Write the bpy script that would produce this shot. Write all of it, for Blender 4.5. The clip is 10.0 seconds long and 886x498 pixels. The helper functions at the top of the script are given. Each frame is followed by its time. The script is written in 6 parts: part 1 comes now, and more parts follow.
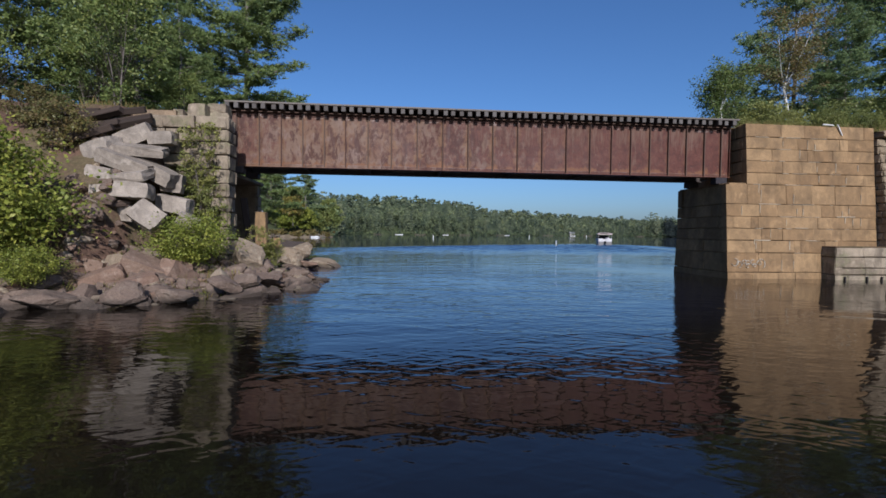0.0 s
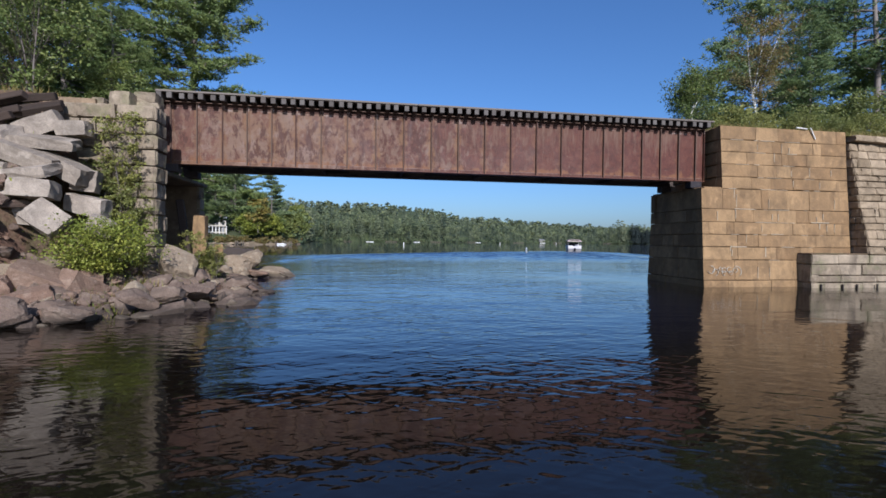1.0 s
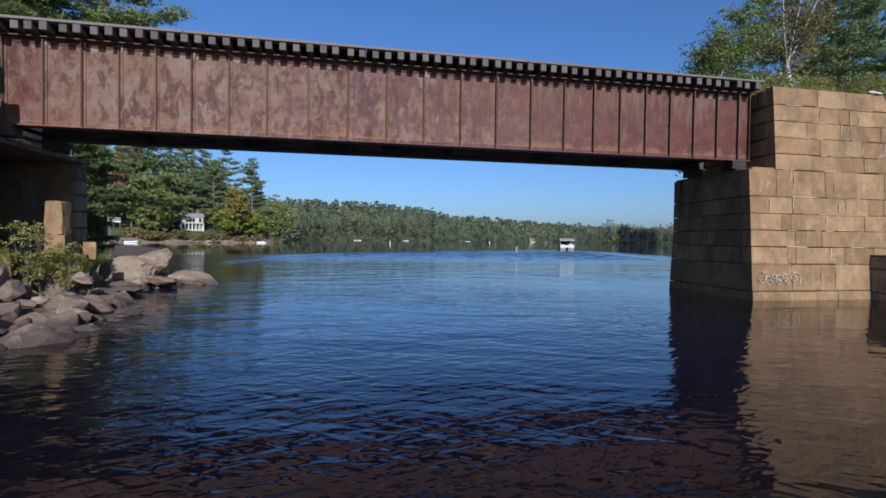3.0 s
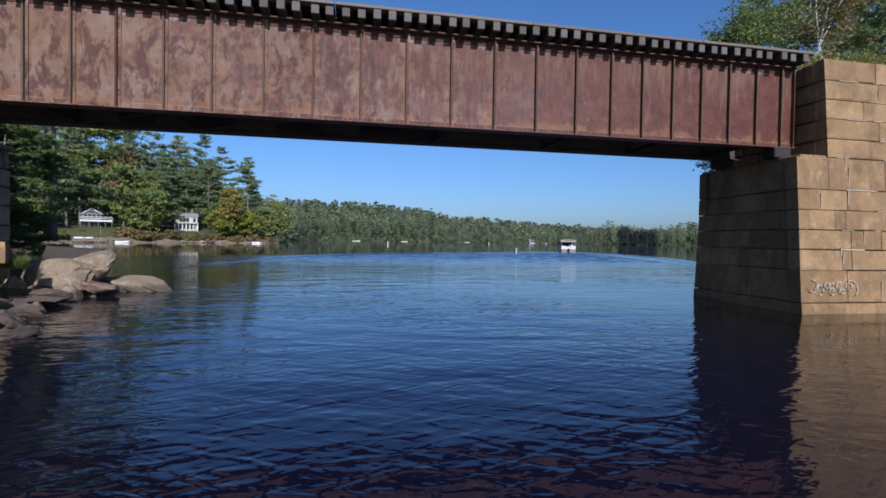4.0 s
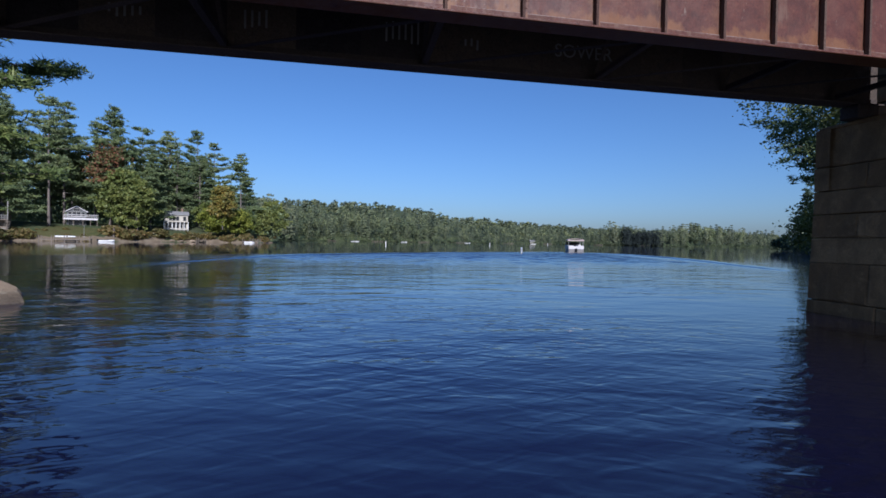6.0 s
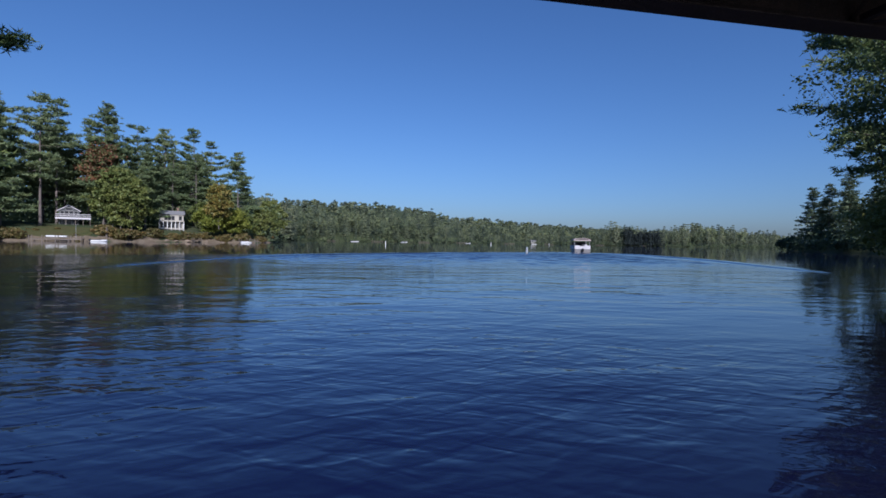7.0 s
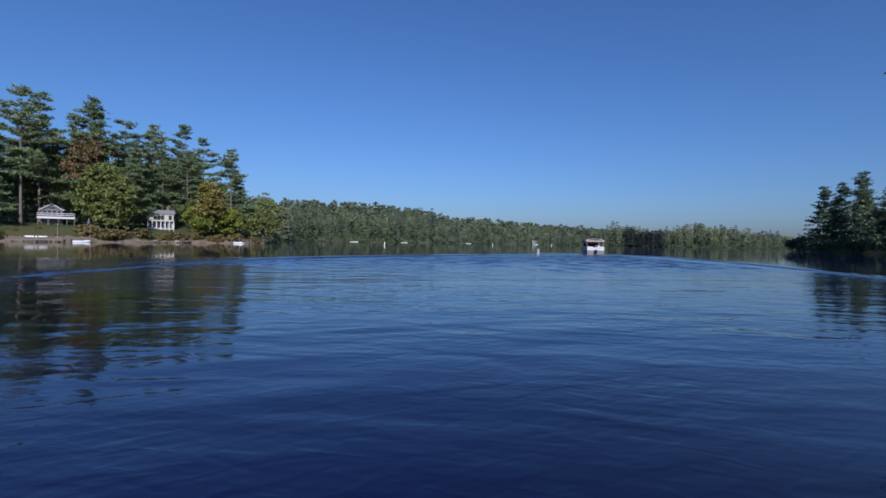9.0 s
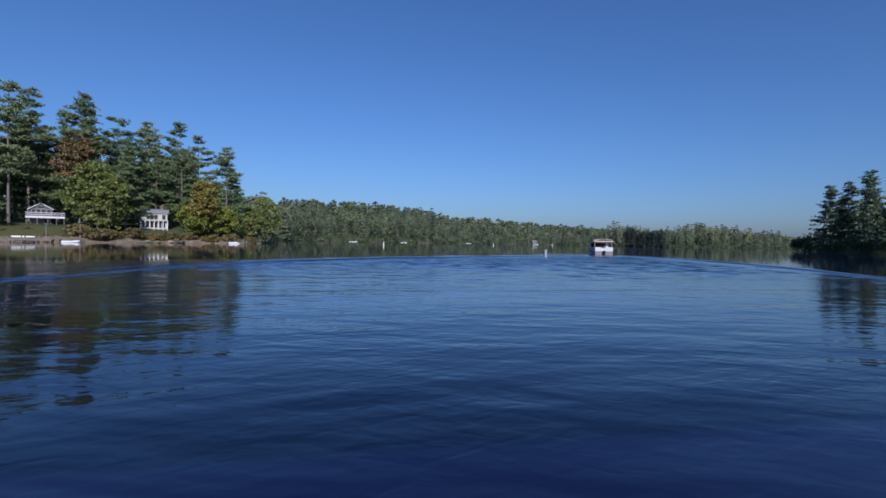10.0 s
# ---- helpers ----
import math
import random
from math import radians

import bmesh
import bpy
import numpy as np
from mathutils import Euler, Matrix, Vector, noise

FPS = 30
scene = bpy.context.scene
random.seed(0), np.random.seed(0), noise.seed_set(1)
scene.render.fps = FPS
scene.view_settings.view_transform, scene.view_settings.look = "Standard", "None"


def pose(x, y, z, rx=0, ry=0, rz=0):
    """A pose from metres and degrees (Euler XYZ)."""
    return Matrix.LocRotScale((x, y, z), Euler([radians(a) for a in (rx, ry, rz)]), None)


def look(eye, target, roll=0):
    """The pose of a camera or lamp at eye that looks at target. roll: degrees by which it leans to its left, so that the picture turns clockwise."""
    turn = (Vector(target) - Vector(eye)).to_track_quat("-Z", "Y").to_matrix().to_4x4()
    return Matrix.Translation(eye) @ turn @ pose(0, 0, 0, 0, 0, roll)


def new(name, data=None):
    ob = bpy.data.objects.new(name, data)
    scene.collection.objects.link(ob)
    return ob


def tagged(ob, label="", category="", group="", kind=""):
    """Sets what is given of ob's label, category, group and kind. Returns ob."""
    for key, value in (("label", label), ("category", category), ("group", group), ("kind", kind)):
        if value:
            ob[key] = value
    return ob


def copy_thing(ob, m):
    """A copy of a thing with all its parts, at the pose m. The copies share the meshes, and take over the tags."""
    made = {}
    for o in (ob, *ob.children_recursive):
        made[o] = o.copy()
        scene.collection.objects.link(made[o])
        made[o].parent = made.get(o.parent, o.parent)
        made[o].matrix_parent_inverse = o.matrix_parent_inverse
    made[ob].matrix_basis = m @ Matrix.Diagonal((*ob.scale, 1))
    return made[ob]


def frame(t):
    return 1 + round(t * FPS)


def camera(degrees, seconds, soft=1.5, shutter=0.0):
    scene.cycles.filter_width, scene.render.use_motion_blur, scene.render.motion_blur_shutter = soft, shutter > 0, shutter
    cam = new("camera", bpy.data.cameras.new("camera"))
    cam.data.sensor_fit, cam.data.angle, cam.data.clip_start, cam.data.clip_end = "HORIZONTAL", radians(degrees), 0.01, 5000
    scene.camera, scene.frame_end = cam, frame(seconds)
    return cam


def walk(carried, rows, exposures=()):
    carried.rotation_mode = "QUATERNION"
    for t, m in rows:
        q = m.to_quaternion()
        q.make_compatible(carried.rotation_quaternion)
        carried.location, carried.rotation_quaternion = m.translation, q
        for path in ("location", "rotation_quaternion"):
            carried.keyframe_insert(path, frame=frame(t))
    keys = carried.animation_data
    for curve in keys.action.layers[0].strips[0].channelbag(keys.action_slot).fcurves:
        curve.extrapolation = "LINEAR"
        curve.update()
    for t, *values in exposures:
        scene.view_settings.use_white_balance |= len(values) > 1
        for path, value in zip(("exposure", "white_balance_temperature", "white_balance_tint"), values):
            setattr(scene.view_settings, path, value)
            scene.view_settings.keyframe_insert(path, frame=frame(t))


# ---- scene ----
cam = camera(87.0, 10.0, 1.6)
PATH = [
    (0, (-14.482, -19.672, 1.834), (-14.282, -17.683, 1.766), 0.6),
    (0.1, (-14.485, -20.272, 1.806), (-14.298, -18.281, 1.769), 0.7),
    (0.3, (-14.299, -19.902, 1.8), (-14.076, -17.915, 1.762), 0.8),
    (0.5, (-14.228, -19.376, 1.805), (-13.967, -17.394, 1.768), 0.7),
    (1, (-13.919, -18.116, 1.798), (-13.599, -16.142, 1.762), 0.6),
    (1.5, (-13.502, -16.867, 1.808), (-13.157, -14.897, 1.769), 0.7),
    (2, (-13.001, -15.65, 1.779), (-12.646, -13.682, 1.739), 0.6),
    (2.5, (-12.618, -14.476, 1.76), (-12.258, -12.509, 1.719), 0.7),
    (4, (-11.518, -11.023, 1.75), (-11.154, -9.056, 1.713), 0.9),
    (4.5, (-11.14, -9.837, 1.664), (-10.776, -7.871, 1.632), 1.2),
    (5, (-10.783, -8.567, 1.637), (-10.42, -6.601, 1.605), 1.2),
    (5.5, (-10.57, -7.351, 1.542), (-10.207, -5.385, 1.509), 1.0),
    (7, (-10.152, -3.373, 1.366), (-9.79, -1.407, 1.334), 1.0),
    (7.5, (-9.967, -2.108, 1.368), (-9.605, -0.141, 1.337), 0.9),
    (8, (-9.85, -0.734, 1.384), (-9.489, 1.233, 1.353), 0.9),
    (8.5, (-9.671, 0.575, 1.431), (-9.31, 2.542, 1.4), 0.9),
    (9, (-9.492, 1.968, 1.439), (-9.13, 3.935, 1.408), 1.0),
    (9.5, (-9.315, 3.432, 1.506), (-8.954, 5.398, 1.474), 1.0),
    (10, (-9.2, 4.953, 1.531), (-8.836, 6.92, 1.499), 1.0),
]
walk(cam, [(t, look(eye, target, roll)) for t, eye, target, roll in PATH], [(0, -0.12, 5000, 13), (0.4, 0.18, 4980, 13), (2.5, 0.08, 4930, 14), (5.5, 0.05, 4910, 15), (7, -0.22, 4840, 18), (10, -0.25, 4840, 18)])

# ---- sky, sun ----
SUN_EL, SUN_AZ = radians(28), radians(175)      # azimuth clockwise from +y
W = bpy.data.worlds.new("sky")
scene.world = W
W.use_nodes = True
_wt = W.node_tree
_sky = _wt.nodes.new("ShaderNodeTexSky")
_sky.sky_type = "NISHITA"
_sky.sun_disc = False
_sky.sun_elevation, _sky.sun_rotation = SUN_EL, SUN_AZ
_sky.air_density, _sky.dust_density, _sky.ozone_density = 1.06, 1.35, 4.6
_bg = _wt.nodes["Background"]
_bg.inputs["Strength"].default_value = 0.095
_wt.links.new(_sky.outputs[0], _bg.inputs["Color"])

sun = new("sun", bpy.data.lights.new("sun", "SUN"))
sun.data.energy, sun.data.angle, sun.data.color = 6.0, radians(0.55), (1.0, 0.85, 0.66)
_to = Vector((math.sin(SUN_AZ) * math.cos(SUN_EL), math.cos(SUN_AZ) * math.cos(SUN_EL), math.sin(SUN_EL)))
sun.matrix_world = look(_to * 200, (0, 0, 0))
scene.view_settings.exposure = 0.0


# ---- materials ----
class Mat:
    """A node material in the making."""

    def __init__(self, name, rough=0.8, metal=0.0, spec=0.4):
        self.m = bpy.data.materials.new(name)
        self.m.use_nodes = True
        self.t = self.m.node_tree
        self.b = self.t.nodes["Principled BSDF"]
        self.b.inputs["Roughness"].default_value = rough
        self.b.inputs["Metallic"].default_value = metal
        self.b.inputs["Specular IOR Level"].default_value = spec

    def node(self, kind):
        return self.t.nodes.new(kind)

    def link(self, a, b):
        self.t.links.new(a, b)

    def coords(self, scale=(1, 1, 1), world=False, shift=False):
        src = self.node("ShaderNodeNewGeometry").outputs["Position"] if world else self.node("ShaderNodeTexCoord").outputs["Object"]
        if shift:
            r = self.node("ShaderNodeObjectInfo").outputs["Random"]
            a = self.node("ShaderNodeVectorMath")
            a.operation = "MULTIPLY_ADD"
            self.link(r, a.inputs[0])
            a.inputs[1].default_value = (37.0, 71.0, 53.0)
            self.link(src, a.inputs[2])
            src = a.outputs[0]
        mp = self.node("ShaderNodeMapping")
        mp.inputs["Scale"].default_value = scale
        self.link(src, mp.inputs["Vector"])
        return mp.outputs[0]

    def noise(self, co, scale, detail=5.0, rough=0.55, warp=0.0):
        n = self.node("ShaderNodeTexNoise")
        n.inputs["Scale"].default_value, n.inputs["Detail"].default_value = scale, detail
        n.inputs["Roughness"].default_value, n.inputs["Distortion"].default_value = rough, warp
        self.link(co, n.inputs["Vector"])
        return n.outputs["Fac"]

    def voronoi(self, co, scale, feature="F1"):
        n = self.node("ShaderNodeTexVoronoi")
        n.feature = feature
        n.inputs["Scale"].default_value = scale
        self.link(co, n.inputs["Vector"])
        return n.outputs["Distance"]

    def ramp(self, fac, stops):
        n = self.node("ShaderNodeValToRGB")
        e = n.color_ramp.elements
        while len(e) < len(stops):
            e.new(0.5)
        for el, (p, c) in zip(e, stops):
            el.position = p
            el.color = (*c, 1) if not isinstance(c, float) else (c, c, c, 1)
        self.link(fac, n.inputs[0])
        return n.outputs[0]

    def mix(self, fac, a, b, blend="MIX"):
        n = self.node("ShaderNodeMix")
        n.data_type, n.blend_type = "RGBA", blend
        for sock, v in ((n.inputs[0], fac), (n.inputs[6], a), (n.inputs[7], b)):
            if isinstance(v, (int, float)):
                sock.default_value = v
            elif isinstance(v, tuple):
                sock.default_value = (*v, 1)
            else:
                self.link(v, sock)
        return n.outputs[2]

    def math(self, op, a, b=0.0):
        n = self.node("ShaderNodeMath")
        n.operation = op
        for sock, v in zip(n.inputs, (a, b)):
            if isinstance(v, (int, float)):
                sock.default_value = v
            else:
                self.link(v, sock)
        return n.outputs[0]

    def random(self):
        return self.node("ShaderNodeObjectInfo").outputs["Random"]

    def island(self):
        return self.node("ShaderNodeNewGeometry").outputs["Random Per Island"]

    def bump(self, height, dist, strength=1.0, after=None):
        n = self.node("ShaderNodeBump")
        n.inputs["Strength"].default_value, n.inputs["Distance"].default_value = strength, dist
        self.link(height, n.inputs["Height"])
        if after:
            self.link(after, n.inputs["Normal"])
        return n.outputs[0]

    def done(self, colour, normal=None, rough=None):
        if isinstance(colour, tuple):
            self.b.inputs["Base Color"].default_value = (*colour, 1)
        else:
            self.link(colour, self.b.inputs["Base Color"])
        if normal:
            self.link(normal, self.b.inputs["Normal"])
        if rough:
            self.link(rough, self.b.inputs["Roughness"])
        return self.m


def rust_mat(name):
    """Old maroon paint on steel plates: faded lilac-grey in soft runs, ochre rust round the plate edges and along the foot, pale flakes at the head."""
    k = Mat(name, 0.62, 0.0, 0.25)
    co = k.coords(world=True)
    sep = k.node("ShaderNodeSeparateXYZ")
    k.link(co, sep.inputs[0])
    plate = k.node("ShaderNodeSeparateXYZ")
    k.link(k.node("ShaderNodeTexCoord").outputs["Generated"], plate.inputs[0])
    up, across = plate.outputs["Z"], plate.outputs["X"]
    big = k.noise(co, 1.5, 4, 0.55, 0.6)
    mid = k.noise(co, 3.6, 6, 0.66, 0.5)
    streak = k.noise(k.coords((10, 10, 1.3), True), 1.0, 5, 0.62, 0.2)
    fine = k.noise(co, 26, 5, 0.7)
    tint = k.math("MULTIPLY", k.math("SUBTRACT", k.random(), 0.5), 0.12)
    # the plates towards the -x end have lost most of their paint
    lost = k.ramp(k.math("MULTIPLY", sep.outputs["X"], -0.05), [(0.28, 0.0), (0.58, 1.0)])
    red = k.ramp(mid, [(0.30, (0.048, 0.0150, 0.0095)), (0.52, (0.076, 0.0240, 0.0145)), (0.72, (0.098, 0.037, 0.0215))])
    red = k.mix(0.5, red, k.ramp(fine, [(0.3, (0.25, 0.25, 0.25)), (0.7, (0.75, 0.75, 0.75))]), "OVERLAY")
    grey = k.ramp(streak, [(0.35, (0.086, 0.040, 0.026)), (0.65, (0.130, 0.080, 0.058))])
    fade = k.math("ADD", k.math("MULTIPLY", streak, 0.58), k.math("MULTIPLY", big, 0.42))
    fade = k.math("ADD", fade, k.math("MULTIPLY", k.math("SUBTRACT", up, 0.52), k.ramp(lost, [(0.0, 0.30), (1.0, 0.02)])))
    fade = k.math("ADD", k.math("ADD", fade, tint), k.math("MULTIPLY", lost, 0.035))
    c = k.mix(k.ramp(fade, [(0.51, 0.0), (0.58, 0.45), (0.68, 0.92)]), red, grey)
    # the last plates at that end are weathered to a dull tan
    bare = k.ramp(k.math("ADD", k.math("MULTIPLY", sep.outputs["X"], -0.04), k.math("MULTIPLY", k.math("SUBTRACT", mid, 0.5), 0.6)), [(0.48, 0.0), (0.66, 0.72), (0.74, 0.65), (0.83, 0.22)])
    c = k.mix(bare, c, k.ramp(big, [(0.38, (0.112, 0.056, 0.031)), (0.5, (0.172, 0.106, 0.062)), (0.62, (0.200, 0.142, 0.110))]))
    # sharp-edged islands of bare grey primer and of old dark paint, on the worn plates only
    primer = k.ramp(k.math("ADD", k.noise(k.coords((1, 1, 0.55), True), 3.4, 8, 0.72, 0.4), k.math("MULTIPLY", tint, 0.5)), [(0.505, 0.0), (0.575, 0.8)])
    c = k.mix(k.math("MULTIPLY", primer, k.math("ADD", k.math("MULTIPLY", lost, 0.62), 0.08)), c, k.mix(mid, (0.124, 0.076, 0.044), (0.185, 0.132, 0.100)))
    island = k.ramp(k.noise(k.coords((1, 1, 0.5), True), 3.1, 8, 0.70, 0.5), [(0.51, 0.0), (0.58, 0.95)])
    c = k.mix(k.math("MULTIPLY", island, k.math("ADD", k.math("MULTIPLY", lost, 0.70), 0.12)), c, k.mix(fine, (0.030, 0.0100, 0.0070), (0.058, 0.0195, 0.0120)))
    # ochre bleeding in from the edges of each plate and standing along its foot
    rim = k.math("MULTIPLY", k.math("ABSOLUTE", k.math("SUBTRACT", across, 0.5)), 2.0)
    side = k.math("ADD", k.math("MULTIPLY", rim, 0.40), k.math("MULTIPLY", mid, 0.55))
    c = k.mix(k.math("MULTIPLY", k.ramp(side, [(0.56, 0.0), (0.66, 0.8)]), k.math("ADD", k.math("MULTIPLY", lost, 0.6), 0.22)), c, k.mix(fine, (0.110, 0.053, 0.022), (0.190, 0.108, 0.048)))
    foot = k.math("ADD", k.math("MULTIPLY", up, -2.6), k.math("MULTIPLY", k.noise(k.coords((3.0, 3.0, 2.0), True), 1.0, 5, 0.65), 1.3))
    c = k.mix(k.ramp(foot, [(0.34, 0.0), (0.50, 0.8)]), c, k.mix(mid, (0.105, 0.040, 0.018), (0.185, 0.088, 0.034)))
    head = k.math("ADD", k.math("MULTIPLY", up, 0.8), k.math("MULTIPLY", k.noise(k.coords((4.0, 4.0, 3.0), True), 1.0, 6, 0.7), 0.30))
    c = k.mix(k.ramp(head, [(0.895, 0.0), (0.935, 0.7)]), c, (0.230, 0.180, 0.158))
    fleck = k.ramp(k.noise(k.coords((1.0, 1.0, 0.4), True), 9, 6, 0.76), [(0.63, 0.0), (0.67, 0.7)])
    c = k.mix(fleck, c, (0.165, 0.120, 0.092))
    nrm = k.bump(k.noise(co, 45, 4, 0.7), 0.005, 0.6)
    nrm = k.bump(mid, 0.014, 0.6, nrm)
    return k.done(c, nrm, k.ramp(fade, [(0.42, 0.5), (0.7, 0.85)]))


def granite_mat(name, a, b, dark, stain=0.55, scale=1.0, moss=0.0):
    k = Mat(name, 0.85, 0.0, 0.3)
    co = k.coords(world=True)
    c = k.ramp(k.random(), [(0.0, a), (0.5, tuple((x + y) / 2 for x, y in zip(a, b))), (1.0, b)])
    grain = k.noise(co, 60 * scale, 3, 0.7)
    c = k.mix(0.35, c, k.ramp(grain, [(0.35, (0.12, 0.11, 0.10)), (0.65, (0.85, 0.82, 0.78))]), "OVERLAY")
    run = k.noise(k.coords((2.4, 2.4, 1.3), True), 1.0, 7, 0.68, 0.4)
    c = k.mix(k.math("MULTIPLY", k.ramp(run, [(0.46, 0.0), (0.66, 1.0)]), stain), c, dark)
    patch = k.noise(co, 3.1, 6, 0.7, 0.5)
    c = k.mix(k.ramp(patch, [(0.55, 0.0), (0.70, 0.50)]), c, tuple(min(1, x * 1.5) for x in b))
    blot = k.ramp(k.noise(co, 1.3, 6, 0.7, 0.8), [(0.36, (0.78, 0.77, 0.75)), (0.62, (1.10, 1.08, 1.05))])
    c = k.mix(1.0, c, blot, "MULTIPLY")
    wash = k.noise(k.coords((5.0, 5.0, 0.5), True), 1.0, 5, 0.6)
    c = k.mix(k.ramp(wash, [(0.56, 0.0), (0.70, 0.22)]), c, tuple(min(1, x * 1.35) for x in b))
    if moss:
        c = k.mix(k.math("MULTIPLY", k.ramp(k.noise(co, 1.7, 5, 0.7), [(0.5, 0.0), (0.66, 1.0)]), moss), c, (0.10, 0.12, 0.035))
    nrm = k.bump(k.noise(co, 26, 6, 0.7), 0.02, 0.7)
    nrm = k.bump(k.noise(co, 5, 5, 0.6), 0.05, 0.7, nrm)
    return k.done(c, nrm)


def rock_mat(name, a, b, lichen):
    k = Mat(name, 0.85, 0.0, 0.35)
    co = k.coords(world=True)
    c = k.mix(k.noise(co, 1.6, 6, 0.65, 0.3), a, b)
    c = k.mix(k.math("MULTIPLY", k.random(), 0.5), c, (0.15, 0.112, 0.078))
    c = k.mix(k.ramp(k.noise(co, 5.5, 6, 0.7), [(0.52, 0.0), (0.7, 0.8)]), c, lichen)
    c = k.mix(0.4, c, k.ramp(k.noise(co, 45, 3, 0.7), [(0.35, (0.15, 0.14, 0.13)), (0.65, (0.8, 0.8, 0.8))]), "OVERLAY")
    # the wet, weed-dark band at the waterline
    sep = k.node("ShaderNodeSeparateXYZ")
    k.link(co, sep.inputs[0])
    lev = k.math("ADD", sep.outputs["Z"], k.math("MULTIPLY", k.noise(co, 3, 3), -0.22))
    wet = k.ramp(lev, [(0.0, 1.0), (0.14, 0.0)])
    c = k.mix(k.math("MULTIPLY", wet, 0.7), c, (0.035, 0.027, 0.020))
    nrm = k.bump(k.noise(co, 14, 6, 0.7), 0.05, 0.8)
    nrm = k.bump(k.voronoi(co, 2.2, "DISTANCE_TO_EDGE"), 0.06, 0.5, nrm)
    return k.done(c, nrm)


def wood_mat(name, a, b, along=(12, 1.2, 12), rough=0.85):
    k = Mat(name, rough, 0.0, 0.25)
    g = k.noise(k.coords(along, shift=True), 2.0, 6, 0.65, 0.4)
    c = k.mix(g, a, b)
    c = k.mix(k.math("MULTIPLY", k.random(), 0.45), c, tuple(x * 0.45 for x in a))
    return k.done(c, k.bump(g, 0.008, 0.8))


def paint_mat(name, col, rough=0.5, dirt=0.25):
    k = Mat(name, rough, 0.0, 0.4)
    c = k.mix(k.math("MULTIPLY", k.noise(k.coords((1, 1, 0.4)), 2.5, 5, 0.65), dirt), col, tuple(x * 0.35 for x in col))
    return k.done(c, k.bump(k.noise(k.coords(), 14, 3), 0.004, 0.3))


def leaf_mat(name, cols, through_light=0.35, rough=0.5, stand=None):
    """Foliage: a colour for each leaf, a tone for each tree."""
    k = Mat(name, rough, 0.0, 0.3)
    n = len(cols)
    c = k.ramp(k.island(), [(i / max(1, n - 1), x) for i, x in enumerate(cols)])
    tone = k.ramp(k.random(), [(0.0, (0.70, 0.74, 0.62)), (1.0, (1.15, 1.08, 0.9))])
    c = k.mix(1.0, c, tone, "MULTIPLY")
    clump = k.ramp(k.noise(k.coords(), 0.5, 3), [(0.35, (0.75, 0.8, 0.8)), (0.65, (1.1, 1.05, 0.9))])
    c = k.mix(1.0, c, clump, "MULTIPLY")
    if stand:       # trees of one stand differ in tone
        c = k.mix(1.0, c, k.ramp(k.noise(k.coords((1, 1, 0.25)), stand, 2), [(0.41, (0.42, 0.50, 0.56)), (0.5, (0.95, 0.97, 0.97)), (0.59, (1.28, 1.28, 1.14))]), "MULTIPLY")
    k.done(c)
    tr = k.node("ShaderNodeBsdfTranslucent")
    k.link(c, tr.inputs["Color"])
    mx = k.node("ShaderNodeMixShader")
    mx.inputs[0].default_value = through_light
    k.link(k.b.outputs[0], mx.inputs[1])
    k.link(tr.outputs[0], mx.inputs[2])
    k.link(mx.outputs[0], k.t.nodes["Material Output"].inputs["Surface"])
    return k.m


def ground_mat(name, cols, scale=0.6):
    k = Mat(name, 0.95, 0.0, 0.15)
    co = k.coords(world=True)
    c = k.ramp(k.noise(co, scale, 7, 0.65, 0.5), [(0.3 + 0.4 * i / (len(cols) - 1), x) for i, x in enumerate(cols)])
    c = k.mix(0.4, c, k.ramp(k.noise(co, 9, 4, 0.7), [(0.35, (0.2, 0.2, 0.2)), (0.65, (0.75, 0.75, 0.75))]), "OVERLAY")
    return k.done(c, k.bump(k.noise(co, 4, 7, 0.7), 0.12, 0.8))


